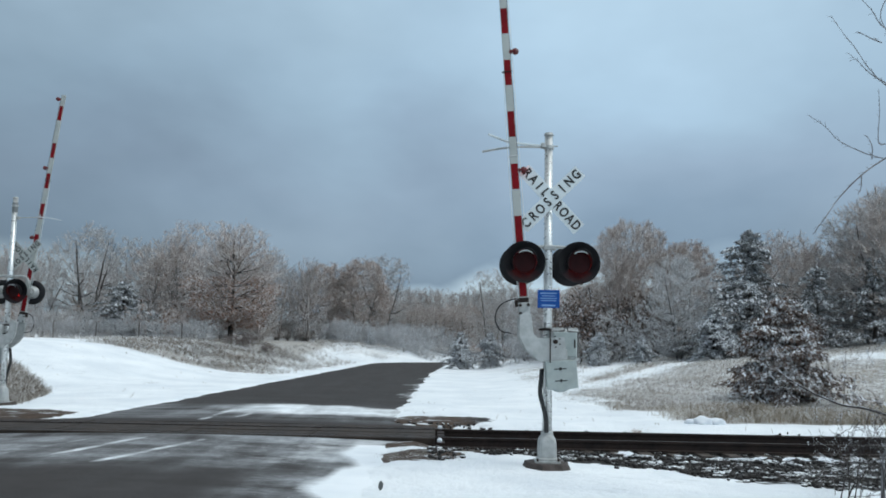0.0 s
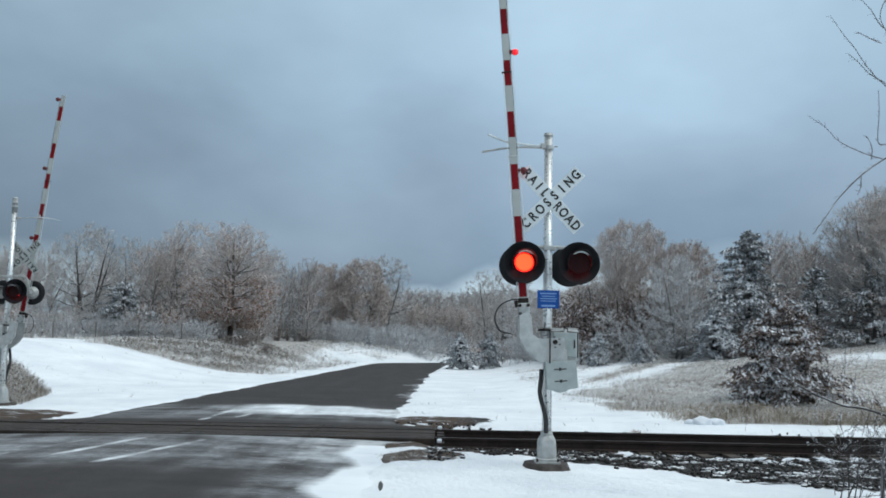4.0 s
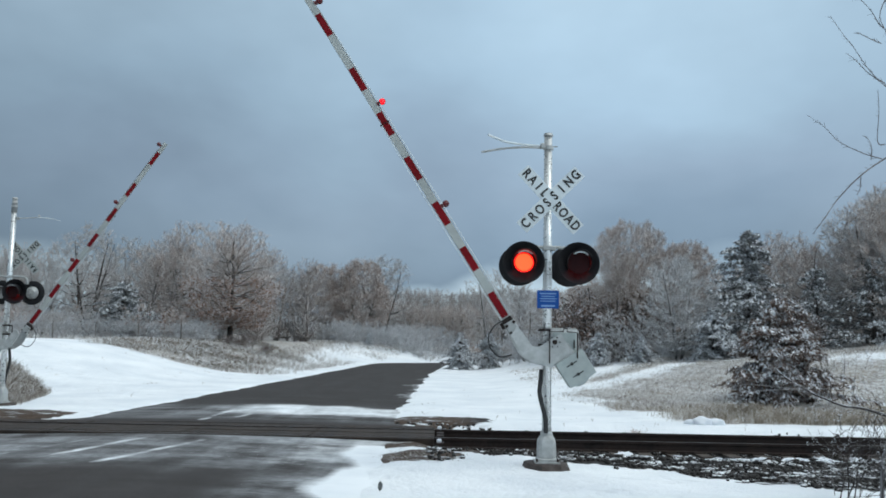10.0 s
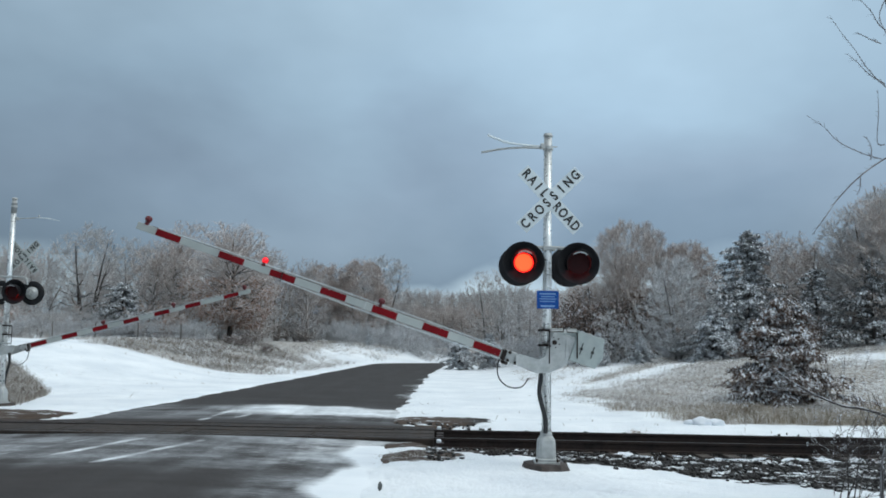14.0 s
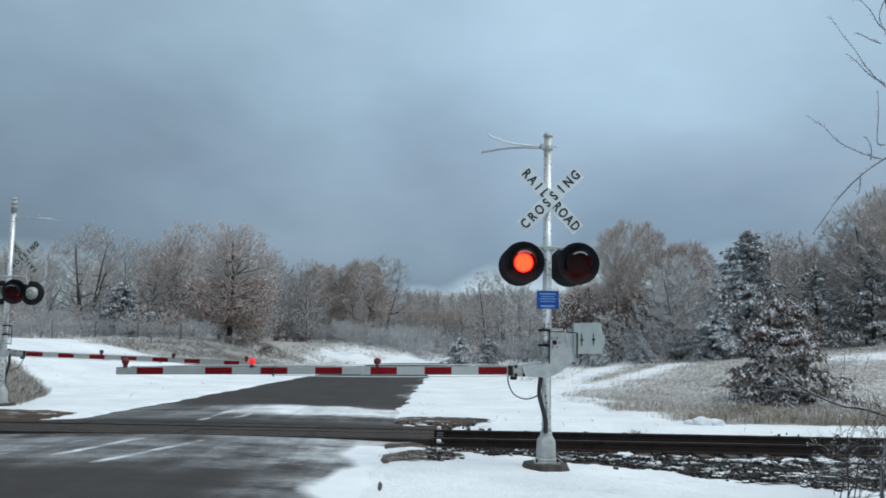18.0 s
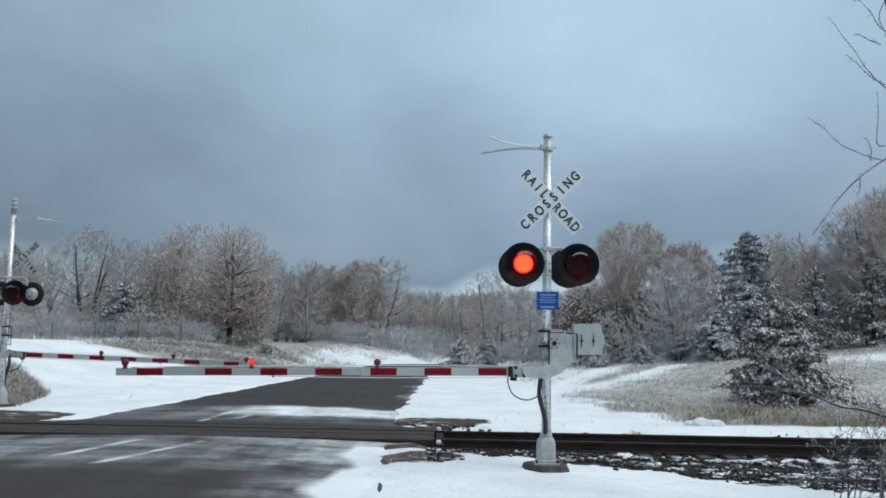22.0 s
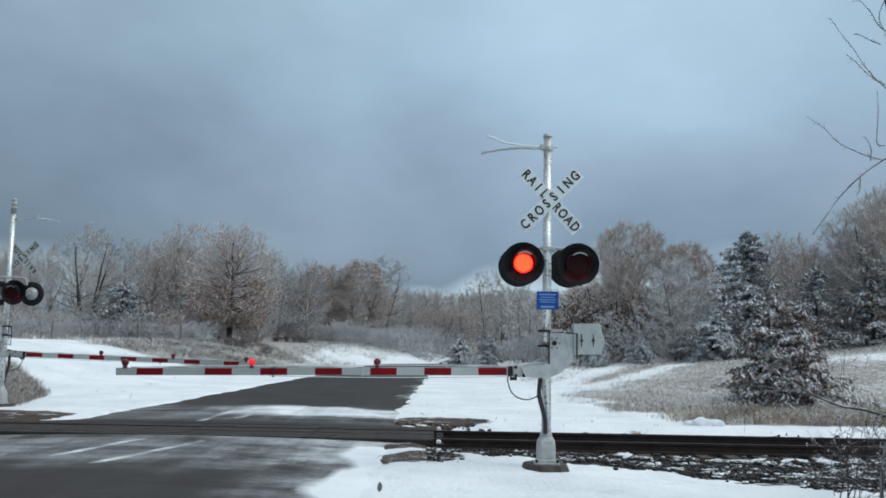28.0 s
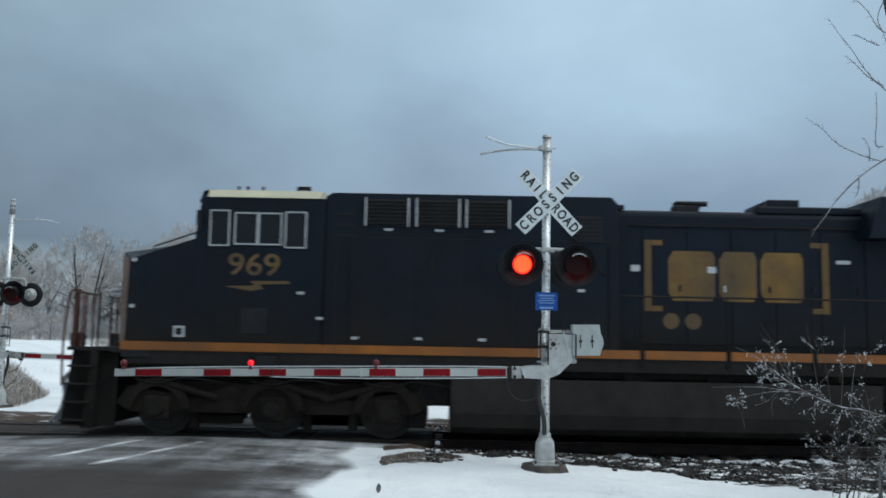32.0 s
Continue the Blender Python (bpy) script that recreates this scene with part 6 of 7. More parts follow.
def conifer_meshes(key, seed, height, width, mat, density=1.0, droop=0.25, per=7, fine=1.0, ragged=0.3, full=1.5, snow=0.25):
    """A cedar or spruce: whorls of drooping branches with sprays of needles and clumps of snow."""
    rng = random.Random(seed)
    nrng = np.random.default_rng(seed)
    rows, tips, caps = [], [], []
    rows.append((0, 0, -0.2, height * 0.022, 0, 0, height * 0.98, 0.012, 9))
    nb = int(95 * density)
    lobes = [rng.uniform(0, 6.28) for _ in range(5)]
    for i in range(nb):
        h = (0.03 + 0.95 * (i / nb)) * height
        a = i * 2.4 + rng.uniform(-0.4, 0.4)
        reach = width * 0.5 * (1 - (h / height) ** full) ** 0.85 * rng.uniform(0.55, 1.2) + 0.08
        reach *= 1 + ragged * (math.sin(2 * a + 5.0 * h / height + lobes[0]) * 0.6 + math.sin(3 * a - 9.0 * h / height + lobes[1]) * 0.6 + 0.5 * math.sin(17.0 * h / height + lobes[2]))
        p = Vector((0, 0, h))
        d = Vector((math.cos(a), math.sin(a), rng.uniform(0.1, 0.45)))
        n = 5
        for k in range(n):
            q = p + d.normalized() * reach / n
            d.z -= droop * rng.uniform(0.4, 1.2) / n * 2
            rows.append((*p, 0.016 * (1 - k / n) + 0.006, *q, 0.016 * (1 - (k + 1) / n) + 0.006, 2))
            if k > 0:
                sidew = reach * 0.38 * (1 - 0.12 * k)
                for s in (-1, 1):
                    e = q + (Vector((-math.sin(a), math.cos(a), 0)) * s * rng.uniform(0.5, 1.0) + Vector((math.cos(a), math.sin(a), 0)) * 0.5) * sidew * 0.8 - Vector((0, 0, 0.25 * sidew))
                    rows.append((*q, 0.008, *e, 0.004, 1))
                    for t in (0.3, 0.65, 1.0):
                        tips.append((*q.lerp(e, t), *(e - q).normalized()))
                tips.append((*q, *d.normalized()))
                if rng.random() < 0.85:
                    caps.append((q, d.normalized(), reach / n))
            p = q
    rows = np.array(rows)
    v, f = limbs(rows, 5)
    me = mesh_arrays("trunk", v, f)
    me.materials.append(M["bark_dark"])
    out = [("trunk", me, "trunk and branches")]
    tips = np.array(tips)
    size = (0.034 + 0.011 * height) * fine
    v, f = sprays(nrng, tips, size, 0.6 * size, per, 0.22, False)
    me = mesh_arrays("crown", v, f)
    me.materials.append(M[mat])
    out.append(("crown", me, "crown of dark needles dusted with snow"))
    v, f = sprays(nrng, tips, size * 1.0, 0.40 * size, max(1, int(per * snow)), 0.42, True)
    me = mesh_arrays("snow", v, f)
    me.materials.append(M["snow_clump"])
    out.append(("snow", me, "snow lying along the boughs"))
    TREES[key] = out


def place(key, name, label, category, x, y, scale=1.0, turn=0.0, group="", sink=0.0, stretch=1.0):
    g = thing(name, label, category, (x, y, ground_height(x, y) - sink), group)
    g.rotation_euler = (0, 0, radians(turn))
    g.scale = (scale * stretch, scale * stretch, scale)
    for nm, me, lab in TREES[key]:
        link = new(nm, me)
        link.parent = g
        if nm in ("snow", "foliage", "crown", "brushwood"):
            link["kind"] = "stuff"
        if lab:
            link["label"] = lab
    return g


def build_trees():
    for i in range(4):
        tree_meshes(("tall", i), crowned_tree(11 + i, 10.0, 5.6 + 0.4 * i, 0.12, 54, 24, 0.012, 0.55, 1 + i % 2), 10.0, "bark_grey", "twig_grey")
    tree_meshes(("forked", 0), crowned_tree(19, 10.0, 7.0, 0.20, 60, 27, 0.012, 0.45, 4, 0.026), 10.0, "bark_dark", "twig_grey")
    for i in range(2):
        tree_meshes(("brown", i), crowned_tree(21 + i, 10.0, 6.0, 0.12, 56, 27, 0.012, 0.55), 10.0, "bark_grey", "twig_brown", "leaf_tan", 900, (0.2, 1.0), 0.05, 3 + i)
    tree_meshes(("oak", 0), crowned_tree(31, 10.0, 7.4, 0.12, 100, 33, 0.011, 0.2, 1, 0.020), 10.0, "bark_dark", "twig_brown", "leaf_rust", 9000, (0.10, 0.50), 0.070, 7)
    tree_meshes(("oak", 1), crowned_tree(32, 8.0, 5.8, 0.08, 130, 39, 0.011, 0.5, 2, skin=0.72, lump=0.6), 8.0, "bark_grey", "twig_brown", "leaf_tan", 17000, (0.08, 1.0), 0.052, 8)
    tree_meshes(("oak", 2), crowned_tree(36, 9.0, 7.0, 0.03, 190, 45, 0.009, 0.7, 3, skin=0.74, lump=0.25), 9.0, "bark_grey", "twig_brown", "leaf_tan", 3500, (0.1, 0.6), 0.04, 9)
    tree_meshes(("hoar", 0), crowned_tree(41, 6.0, 4.8, 0.02, 54, 30, 0.009, 0.2, 3), 6.0, "bark_grey", "twig_white")
    tree_meshes(("hoar", 1), crowned_tree(42, 6.0, 4.4, 0.04, 50, 30, 0.009, 0.1, 2), 6.0, "bark_grey", "twig_white")
    tree_meshes(("hoar", 2), crowned_tree(43, 6.0, 4.3, 0.05, 90, 36, 0.0085, 0.5, 3, 0.02), 6.0, "bark_grey", "twig_white")
    tree_meshes(("brush", 0), thicket_rows(51, 2.6), 2.6, "twig_grey", "twig_grey")
    tree_meshes(("brush", 1), thicket_rows(52, 2.6), 2.6, "twig_haze", "twig_white")
    tree_meshes(("brush", 2), thicket_rows(53, 2.6), 2.6, "twig_brown", "twig_brown", "leaf_rust", 500, (0.1, 1.0), 0.05)
    tree_meshes(("brush", 3), thicket_rows(54, 2.6, 12, 1.0), 2.6, "bark_dark", "twig_umber", "leaf_umber", 2600, (0.1, 1.0), 0.05)
    tree_meshes(("brush", 4), thicket_rows(55, 2.4, 15, 1.2), 2.4, "twig_haze", "twig_haze")
    conifer_meshes(("cedar", 0), 61, 3.1, 3.15, "needle_near", 2.1, 0.30, 10, 1.0, 0.42, 1.35, 0.34)
    conifer_meshes(("cedar", 1), 62, 7.0, 3.9, "needle", 1.7, 0.42, 6, 0.85, 0.65, 1.25, 0.34)
    conifer_meshes(("cedar", 4), 65, 4.4, 3.2, "needle", 1.1, 0.45, 5, 0.85, 0.7, 1.4, 0.2)
    conifer_meshes(("cedar", 3), 64, 4.0, 3.4, "needle_white", 1.1, 0.6, 9, 1.1, 0.4, 1.8)
    conifer_meshes(("cedar", 2), 63, 4.0, 3.4, "needle", 1.1, 0.55, 7, 1.0, 0.5, 1.9)
    bare = "bare grey deciduous tree with frosted twigs at the field edge"
    rusty = "oak holding rust-brown leaves among bare frosted branches"
    # west wood edge: x, y, height, kind
    spots = [(-33.5, 62, 5.6, ("tall", 0), 10), (-30.7, 62, 5.7, ("tall", 2), 70), (-28.1, 61, 5.4, ("tall", 1), 40), (-24.4, 60, 7.3, ("forked", 0), 80), (-22.9, 64, 6.9, ("tall", 3), 15), (-20.4, 61, 6.2, ("brown", 0), 200),
             (-20.7, 66, 7.5, ("tall", 0), 120), (-18.5, 62, 7.8, ("brown", 1), 33), (-16.7, 66, 7.0, ("tall", 2), 250), (-15.6, 82, 8.0, ("tall", 3), 77), (-15.1, 90, 7.0, ("tall", 1), 290), (-6.2, 90, 9.6, ("forked", 0), 310), (-18.0, 84, 8.2, ("brown", 0), 20)]
    for i, (x, y, h, key, a) in enumerate(spots):
        place(key, "tree", bare if key[0] == "tall" else "bare brownish tree with thin frosted branches", "tree", x, y, h / 10.0 * (1.11 if y < 70 else 1.0), a, "trees at the wood edge", stretch=1.14)
    place(("oak", 0), "tree", rusty, "tree", -14.3, 59.0, 0.84, 20, "trees at the wood edge", stretch=1.28)
    place(("oak", 1), "tree", "round-crowned oak with dull brown withered leaves", "tree", -11.2, 83.0, 0.96, 60, "trees at the wood edge", stretch=0.92)
    place(("oak", 1), "tree", "round-crowned oak with dull brown withered leaves", "tree", -7.9, 84.0, 1.05, 200, "trees at the wood edge")
    # east wood edge
    place(("oak", 2), "tree", "broad bare tree with a dense rounded brown crown", "tree", 11.1, 51.0, 0.93, 100, "trees at the wood edge", stretch=0.92)
    place(("oak", 2), "tree", "broad bare tree with a dense rounded brown crown", "tree", 12.9, 56.0, 0.78, 220, "trees at the wood edge", stretch=0.95)
    place(("oak", 2), "tree", "broad bare tree with a dense rounded brown crown", "tree", 10.0, 60.0, 0.60, 130, "trees at the wood edge")
    place(("oak", 1), "tree", "small oak with frosted brown leaves", "tree", 14.1, 50.0, 0.83, 75, "trees at the wood edge", stretch=0.92)
    for x, y, k, q in ((8.6, 58, 0.50, 0), (9.7, 61, 0.52, 1), (10.6, 57.5, 0.48, 0), (11.8, 60, 0.55, 1), (12.6, 58.5, 0.52, 0), (13.8, 60, 0.5, 1)):
        place(("brown", q), "tree", "slim brown bare tree filling the wood behind", "tree", x, y, k, 97 * x, "trees at the wood edge", stretch=1.0)
    for x, y, h, key, a in [(7.4, 56, 0.75, ("hoar", 0), 0), (9.0, 47, 0.50, ("hoar", 1), 50), (11.9, 44, 0.90, ("hoar", 2), 100), (6.0, 62, 0.85, ("hoar", 1), 10), (15.2, 47, 0.66, ("hoar", 0), 250)]:
        place(key, "tree", "low bushy tree white with hoarfrost", "tree", x, y, h, a, "hoar-white trees", stretch=1.1)
    for x, y, h, key, a in [(21.7, 47, 6.5, ("tall", 0), 33), (22.9, 43, 8.4, ("tall", 2), 90), (21.6, 44, 7.5, ("tall", 1), 140), (19.2, 50, 6.9, ("brown", 1), 60), (18.7, 54, 5.9, ("tall", 3), 10), (25.8, 46, 9.4, ("tall", 3), 260), (22.6, 52, 6.1, ("brown", 0), 180), (21.8, 54, 6.7, ("tall", 2), 300), (21.2, 42.4, 7.4, ("brown", 1), 210), (23.6, 46, 8.4, ("brown", 0), 95), (20.0, 47.5, 6.4, ("brown", 0), 140), (22.4, 44.5, 8.0, ("forked", 0), 30),
                            (4.6, 84, 9.0, ("tall", 1), 20), (7.2, 80, 7.3, ("tall", 0), 150), (4.9, 70, 5.6, ("tall", 2), 70), (2.2, 94, 4.6, ("brown", 0), 70), (-1.5, 96, 4.6, ("brown", 1), 10), (-3.6, 94, 4.8, ("brown", 0), 200), (0.6, 98, 4.7, ("brown", 1), 200)]:
        place(key, "tree", bare, "tree", x, y, h / 10.0, a, "trees at the wood edge", stretch=1.12)
    rng = random.Random(41)
    for i in range(22):
        place(("brown", i % 2), "tree", "slim brown bare tree in the wood beyond the bend", "tree", -7.5 + 0.74 * i + rng.uniform(-0.3, 0.3), 93 + rng.uniform(0, 10), rng.uniform(0.46, 0.53), rng.uniform(0, 360), "trees beyond the bend", stretch=0.85)
    # conifers
    place(("cedar", 0), "cedar", "dense dark cedar loaded with fresh snow beside the track", "conifer", 10.1, 25.9, 1.0, 0, "snowy conifers")
    place(("cedar", 1), "cedar", "tall dark cedar dusted with snow at the wood edge", "conifer", 15.35, 43.5, 0.90, 40, "snowy conifers", stretch=1.15)
    place(("cedar", 4), "cedar", "dark cedar with snowy boughs in the wood's shade", "conifer", 18.3, 42.5, 0.92, 160, "snowy conifers")
    place(("cedar", 4), "cedar", "dark cedar with snowy boughs in the wood's shade", "conifer", 20.8, 42.0, 0.98, 250, "snowy conifers")
    place(("cedar", 3), "cedar", "low cedar with drooping white boughs", "conifer", 12.9, 41.5, 0.62, 0, "snowy conifers", stretch=1.3)
    place(("cedar", 2), "cedar", "young spruce with snow on its drooping boughs", "conifer", -20.9, 57.0, 0.92, 70, "snowy conifers", stretch=1.35)
    for x, y, s, a in ((-6.4, 77.5, 0.30, 0), (9.6, 42, 0.34, 50), (7.9, 44, 0.42, 150), (5.3, 72, 0.6, 220)):
        place(("cedar", 3), "cedar", "small round cedar sprinkled with snow", "conifer", x, y, s, a, "snowy conifers")
    place(("cedar", 3), "cedar", "small round cedar thick with snow beside the road", "conifer", 1.2, 57.0, 0.60, 10, "snowy conifers", stretch=1.0)
    place(("cedar", 3), "cedar", "small dark cedar flecked with snow beside the road", "conifer", 3.15, 57.5, 0.58, 100, "snowy conifers", stretch=1.05)
    for x, y, k in ((8.4, 49.0, 1.5), (9.6, 49.5, 1.5), (9.4, 53.0, 1.9), (11.3, 53.5, 1.9), (12.6, 54.0, 1.6), (15.9, 40.5, 0.85), (16.7, 41.0, 0.75), (-13.3, 55.2, 0.34), (-12.3, 55.6, 0.42), (-11.2, 56.0, 0.30)):
        place(("brush", 3), "shrub", "dense brown shrub with dead leaves under the trees", "shrub", x, y, k, 70 * x, "shrubs under the trees", 0.05, 1.2)
    # brush along the wood edge
    rng = random.Random(77)
    line = [(x, (57 if x < -15 else 87) + rng.uniform(-2, 4)) for x in np.arange(-33, -9, 1.05)] + [(x, 89 + rng.uniform(-2, 5)) for x in np.arange(-10, 6, 1.1)] + [(x, 49 + rng.uniform(-4, 4)) for x in np.arange(7.5, 27, 0.95)] + [(x, 64 + rng.uniform(-3, 6)) for x in np.arange(3.2, 9, 1.2)]
    hedge = [(x, 55.2 + rng.uniform(-0.6, 0.8), 0.72) for x in np.arange(-31.5, -15.2, 1.15)] + [(x, 80.6 + rng.uniform(-1.2, 1.2), 1.0) for x in np.arange(-12.4, -1.2, 0.85)] + [(x, 85.5 + rng.uniform(-1.0, 1.5), 1.15) for x in np.arange(-13.5, 1.5, 1.2)] + [(x, 58.0 + rng.uniform(-2, 2), 0.9) for x in np.arange(5.6, 9.0, 1.1)]
    for x, y, k in hedge:
        place(("brush", 4), "shrub", "low fine-twigged frosted grey shrub, coloured pale as through hazy air", "shrub", x, y, k * rng.uniform(0.8, 1.15), rng.uniform(0, 360), "shrubs under the trees", 0.05, 1.3)
    for i, (x, y) in enumerate(line):
        key = ("brush", (0, 1, 1, 0, 2)[i % 5] if y < 80 or x < -9 else (2, 0)[i % 2])
        place(key, "shrub", "tangled frosted shrub of thin grey stems" if key[1] < 2 else "frosted shrub with a few rust-brown leaves", "shrub", x, y, rng.uniform(0.75, 1.25) * (0.72 if y > 80 and x > -9 else 1.0), rng.uniform(0, 360), "shrubs under the trees", 0.05, 1.25)


def build_far_woods():
    """The depth of the wood behind the edge: joined, uncountable."""
    rng = random.Random(5)
    vs, fs, n = [], [], 0
    pools = {}
    for s in range(5):
        pools[s] = crowned_tree(200 + s, 10.0, 5.6, 0.06, 34, 6, 0.017, 0.7)
    spots = []
    for i in range(190):
        x = -52 + 104 * i / 189 + rng.uniform(-1, 1)
        y = (66 if x < -12 else 98 if x < 6 else 57) + rng.uniform(0, 15) + (8 if i % 2 else 0)
        spots.append((x, y, rng.uniform(0.74, 0.94) * (0.46 if -6 < x < 5 else 0.62 if -9 < x < 7 else 0.66 if 0 < x < 19 else 0.86 if x < -26 else 0.80 if x > 0 else 0.98)))
    # the wood beyond the bend, closing the gap down the road
    for i in range(110):
        spots.append((-17 + 34 * i / 109 + rng.uniform(-0.5, 0.5), 118 + rng.uniform(0, 22), rng.uniform(0.60, 0.70)))
    for i, (x, y, h) in enumerate(spots):
        v, f = limbs(pools[i % 5], 3)
        a = rng.uniform(0, 6.28)
        c, s = math.cos(a), math.sin(a)
        v = np.stack([v[:, 0] * c - v[:, 1] * s, v[:, 0] * s + v[:, 1] * c, v[:, 2]], 1) * h + np.array([[x, y, ground_height(x, y) - 0.2]])
        vs.append(v)
        fs.append(f + n)
        n += len(v)
    me = mesh_arrays("far_woods", np.concatenate(vs), np.concatenate(fs))
    tagged(link_part("far_woods", me, M["twig_far"], None), "bare frosted winter wood closing the view", "woods", kind="stuff")


def grass_patch(name, label, seed, count, region, height, mat, lean=0.35, wide=0.006):
    """Dry stalks, each a bent blade of two pieces, sown where the region's mask allows."""
    rng = np.random.default_rng(seed)
    x0, x1, y0, y1, mask = region
    xs, ys = rng.uniform(x0, x1, count * 4), rng.uniform(y0, y1, count * 4)
    ok = rng.uniform(0, 1, count * 4) < mask(xs, ys)
    xs, ys = xs[ok][:count], ys[ok][:count]
    n = len(xs)
    zs = ground_z(xs, ys)
    h = height * rng.uniform(0.45, 1.25, n)
    a = rng.uniform(0, 6.28, n)
    ln = lean * rng.uniform(0.2, 1.4, n) * h
    b = np.stack([xs, ys, zs - 0.03], 1)
    mid = b + np.stack([np.cos(a) * ln * 0.35, np.sin(a) * ln * 0.35, h * 0.6], 1)
    top = b + np.stack([np.cos(a) * ln, np.sin(a) * ln, h], 1)
    w = np.stack([np.cos(a + 1.2), np.sin(a + 1.2), np.zeros(n)], 1) * wide * rng.uniform(0.7, 1.6, (n, 1))
    v = np.stack([b - w, b + w, mid + w * 0.8, mid - w * 0.8, top + w * 0.4, top - w * 0.4], 1).reshape(-1, 3)
    i = (np.arange(n) * 6)[:, None]
    f = np.concatenate([i + np.array([[0, 1, 2, 3]]), i + np.array([[3, 2, 4, 5]])])
    me = mesh_arrays(name, v, f)
    tagged(link_part(name, me, M[mat], None), label, "grass", kind="stuff")


def clumpy(f, seed, fr=0.9, bias=0.35):
    return lambda x, y: f(x, y) * np.clip(bias + 0.9 * rnd2(x, y, fr, seed) + 0.4 * rnd2(x, y, fr * 3.1, seed + 1), 0.05, 1)


def build_grass():
    def verge(x, y):
        return dry_mask(x, y) * sstep(20.3, 20.9, y) * sstep(24.6, 23.4, y)
    grass_patch("dry_grass", "tall tan dry grass along the snowy verge", 1, 32000, (4.5, 18, 20.3, 24.6, clumpy(verge, 0.3, 1.2, 0.6)), 0.25, "straw", 1.0, 0.0034)
    grass_patch("dry_grass", "frosted brown grass on the slope below the wood", 2, 60000, (3.5, 25, 23.5, 48, clumpy(dry_mask, 1.3, 0.6, 0.35)), 0.125, "straw_frost", 1.2, 0.0036)
    grass_patch("dry_grass", "snow-laden pale grass on the slope below the wood", 13, 52000, (3.5, 25, 23.5, 48, clumpy(dry_mask, 5.3, 0.8, 0.3)), 0.115, "grass_white", 1.3, 0.0038)
    grass_patch("dry_grass", "frosted tan grass on the mound beyond the road", 3, 62000, (-22, -6, 41, 60, clumpy(dry_mask, 2.3, 0.5, 0.3)), 0.18, "straw_frost", 1.3, 0.0065)
    grass_patch("dry_grass", "snow-laden grass on the bank beyond the bend", 11, 16000, (-11, 3, 50, 84, lambda x, y: np.clip(0.25 + rnd2(x, y, 1.1, 4.2) + 0.5 * rnd2(x, y, 3.3, 2.2), 0, 1) * sstep(0.6, 1.6, road_mid(y) - 3.3 - x)), 0.22, "grass_white", 1.4, 0.008)
    grass_patch("dry_grass", "dark weed stalks in the snow of the bank beyond the bend", 12, 2600, (-11, 3, 50, 84, lambda x, y: np.clip(0.1 + rnd2(x, y, 1.7, 1.2) + 0.5 * rnd2(x, y, 4.3, 5.2), 0, 1) * sstep(0.6, 1.6, road_mid(y) - 3.3 - x)), 0.20, "straw_dark", 1.4, 0.011)
    grass_patch("dry_grass", "snow-flecked grass on the bank beyond the bend", 4, 9000, (-11, 6, 71, 84, clumpy(dry_mask, 3.3, 0.6, 0.4)), 0.20, "straw_frost", 1.2, 0.009)
    grass_patch("dry_grass", "snow-capped tufts on the mound beyond the road", 14, 9000, (-20, -8, 42, 60, lambda x, y: np.clip(1.3 * rnd2(x, y, 1.6, 3.7) + 0.7 * rnd2(x, y, 3.9, 1.7) - 0.25, 0, 1) * sstep(0.6, 1.6, road_mid(y) - 3.3 - x)), 0.24, "grass_white", 1.3, 0.008)
    grass_patch("dry_grass", "dull brown clumps on the mound beyond the road", 15, 9000, (-19, -9, 42, 60, lambda x, y: dry_mask(x, y) * np.clip(1.3 * rnd2(x, y, 1.1, 6.7) + 0.7 * rnd2(x, y, 3.1, 2.7) - 0.2, 0, 1)), 0.20, "straw_dark", 1.3, 0.008)
    grass_patch("dry_grass", "brown dry grass beside the far signal mast", 5, 22000, (-19, -10.3, 21.4, 34, dry_mask), 0.17, "straw_dark", 1.2, 0.0045)
    grass_patch("dry_grass", "sparse dead weeds standing out of the snow bank", 7, 1100, (-17, -9.0, 25, 42, lambda x, y: np.clip(0.9 * rnd2(x, y, 1.4, 7.0) + 0.5 * rnd2(x, y, 5.1, 3.0) - 0.45, 0, 1)), 0.11, "straw", 1.2, 0.006)
    grass_patch("weed_tuft", "small reddish weed tuft standing in the snow", 8, 150, (4.15, 4.45, 19.1, 19.4, lambda x, y: np.exp(-((x - 4.3) ** 2 + (y - 19.25) ** 2) / 0.006)), 0.14, "leaf_rust", 0.9, 0.004)
    grass_patch("dry_grass", "flattened dead grass on bare earth beside the crossing deck", 9, 900, (-1.2, 0.5, 13.2, 14.9, lambda x, y: gravel_mask(x, y) * np.clip(0.5 + rnd2(x, y, 3.0, 2.0), 0.1, 1)), 0.05, "straw_dark", 2.2, 0.004)
    grass_patch("dry_grass", "thin dead stalks sticking out of the roadside snow", 10, 420, (-0.8, 5.0, 20.8, 33, lambda x, y: np.clip(0.8 * rnd2(x, y, 1.9, 4.0) + 0.5 * rnd2(x, y, 6.3, 1.0) - 0.35, 0, 1)), 0.09, "straw_dark", 1.4, 0.006)
    # low rounded tufts and weeds in the snow behind the far rail
    grass_patch("dry_grass", "scattered dead weeds poking through the snow", 6, 500, (-1, 16, 19.4, 21.0, lambda x, y: np.clip(0.9 * rnd2(x, y, 2.2, 5.0) - 0.35, 0, 1)), 0.10, "straw", 0.8, 0.006)


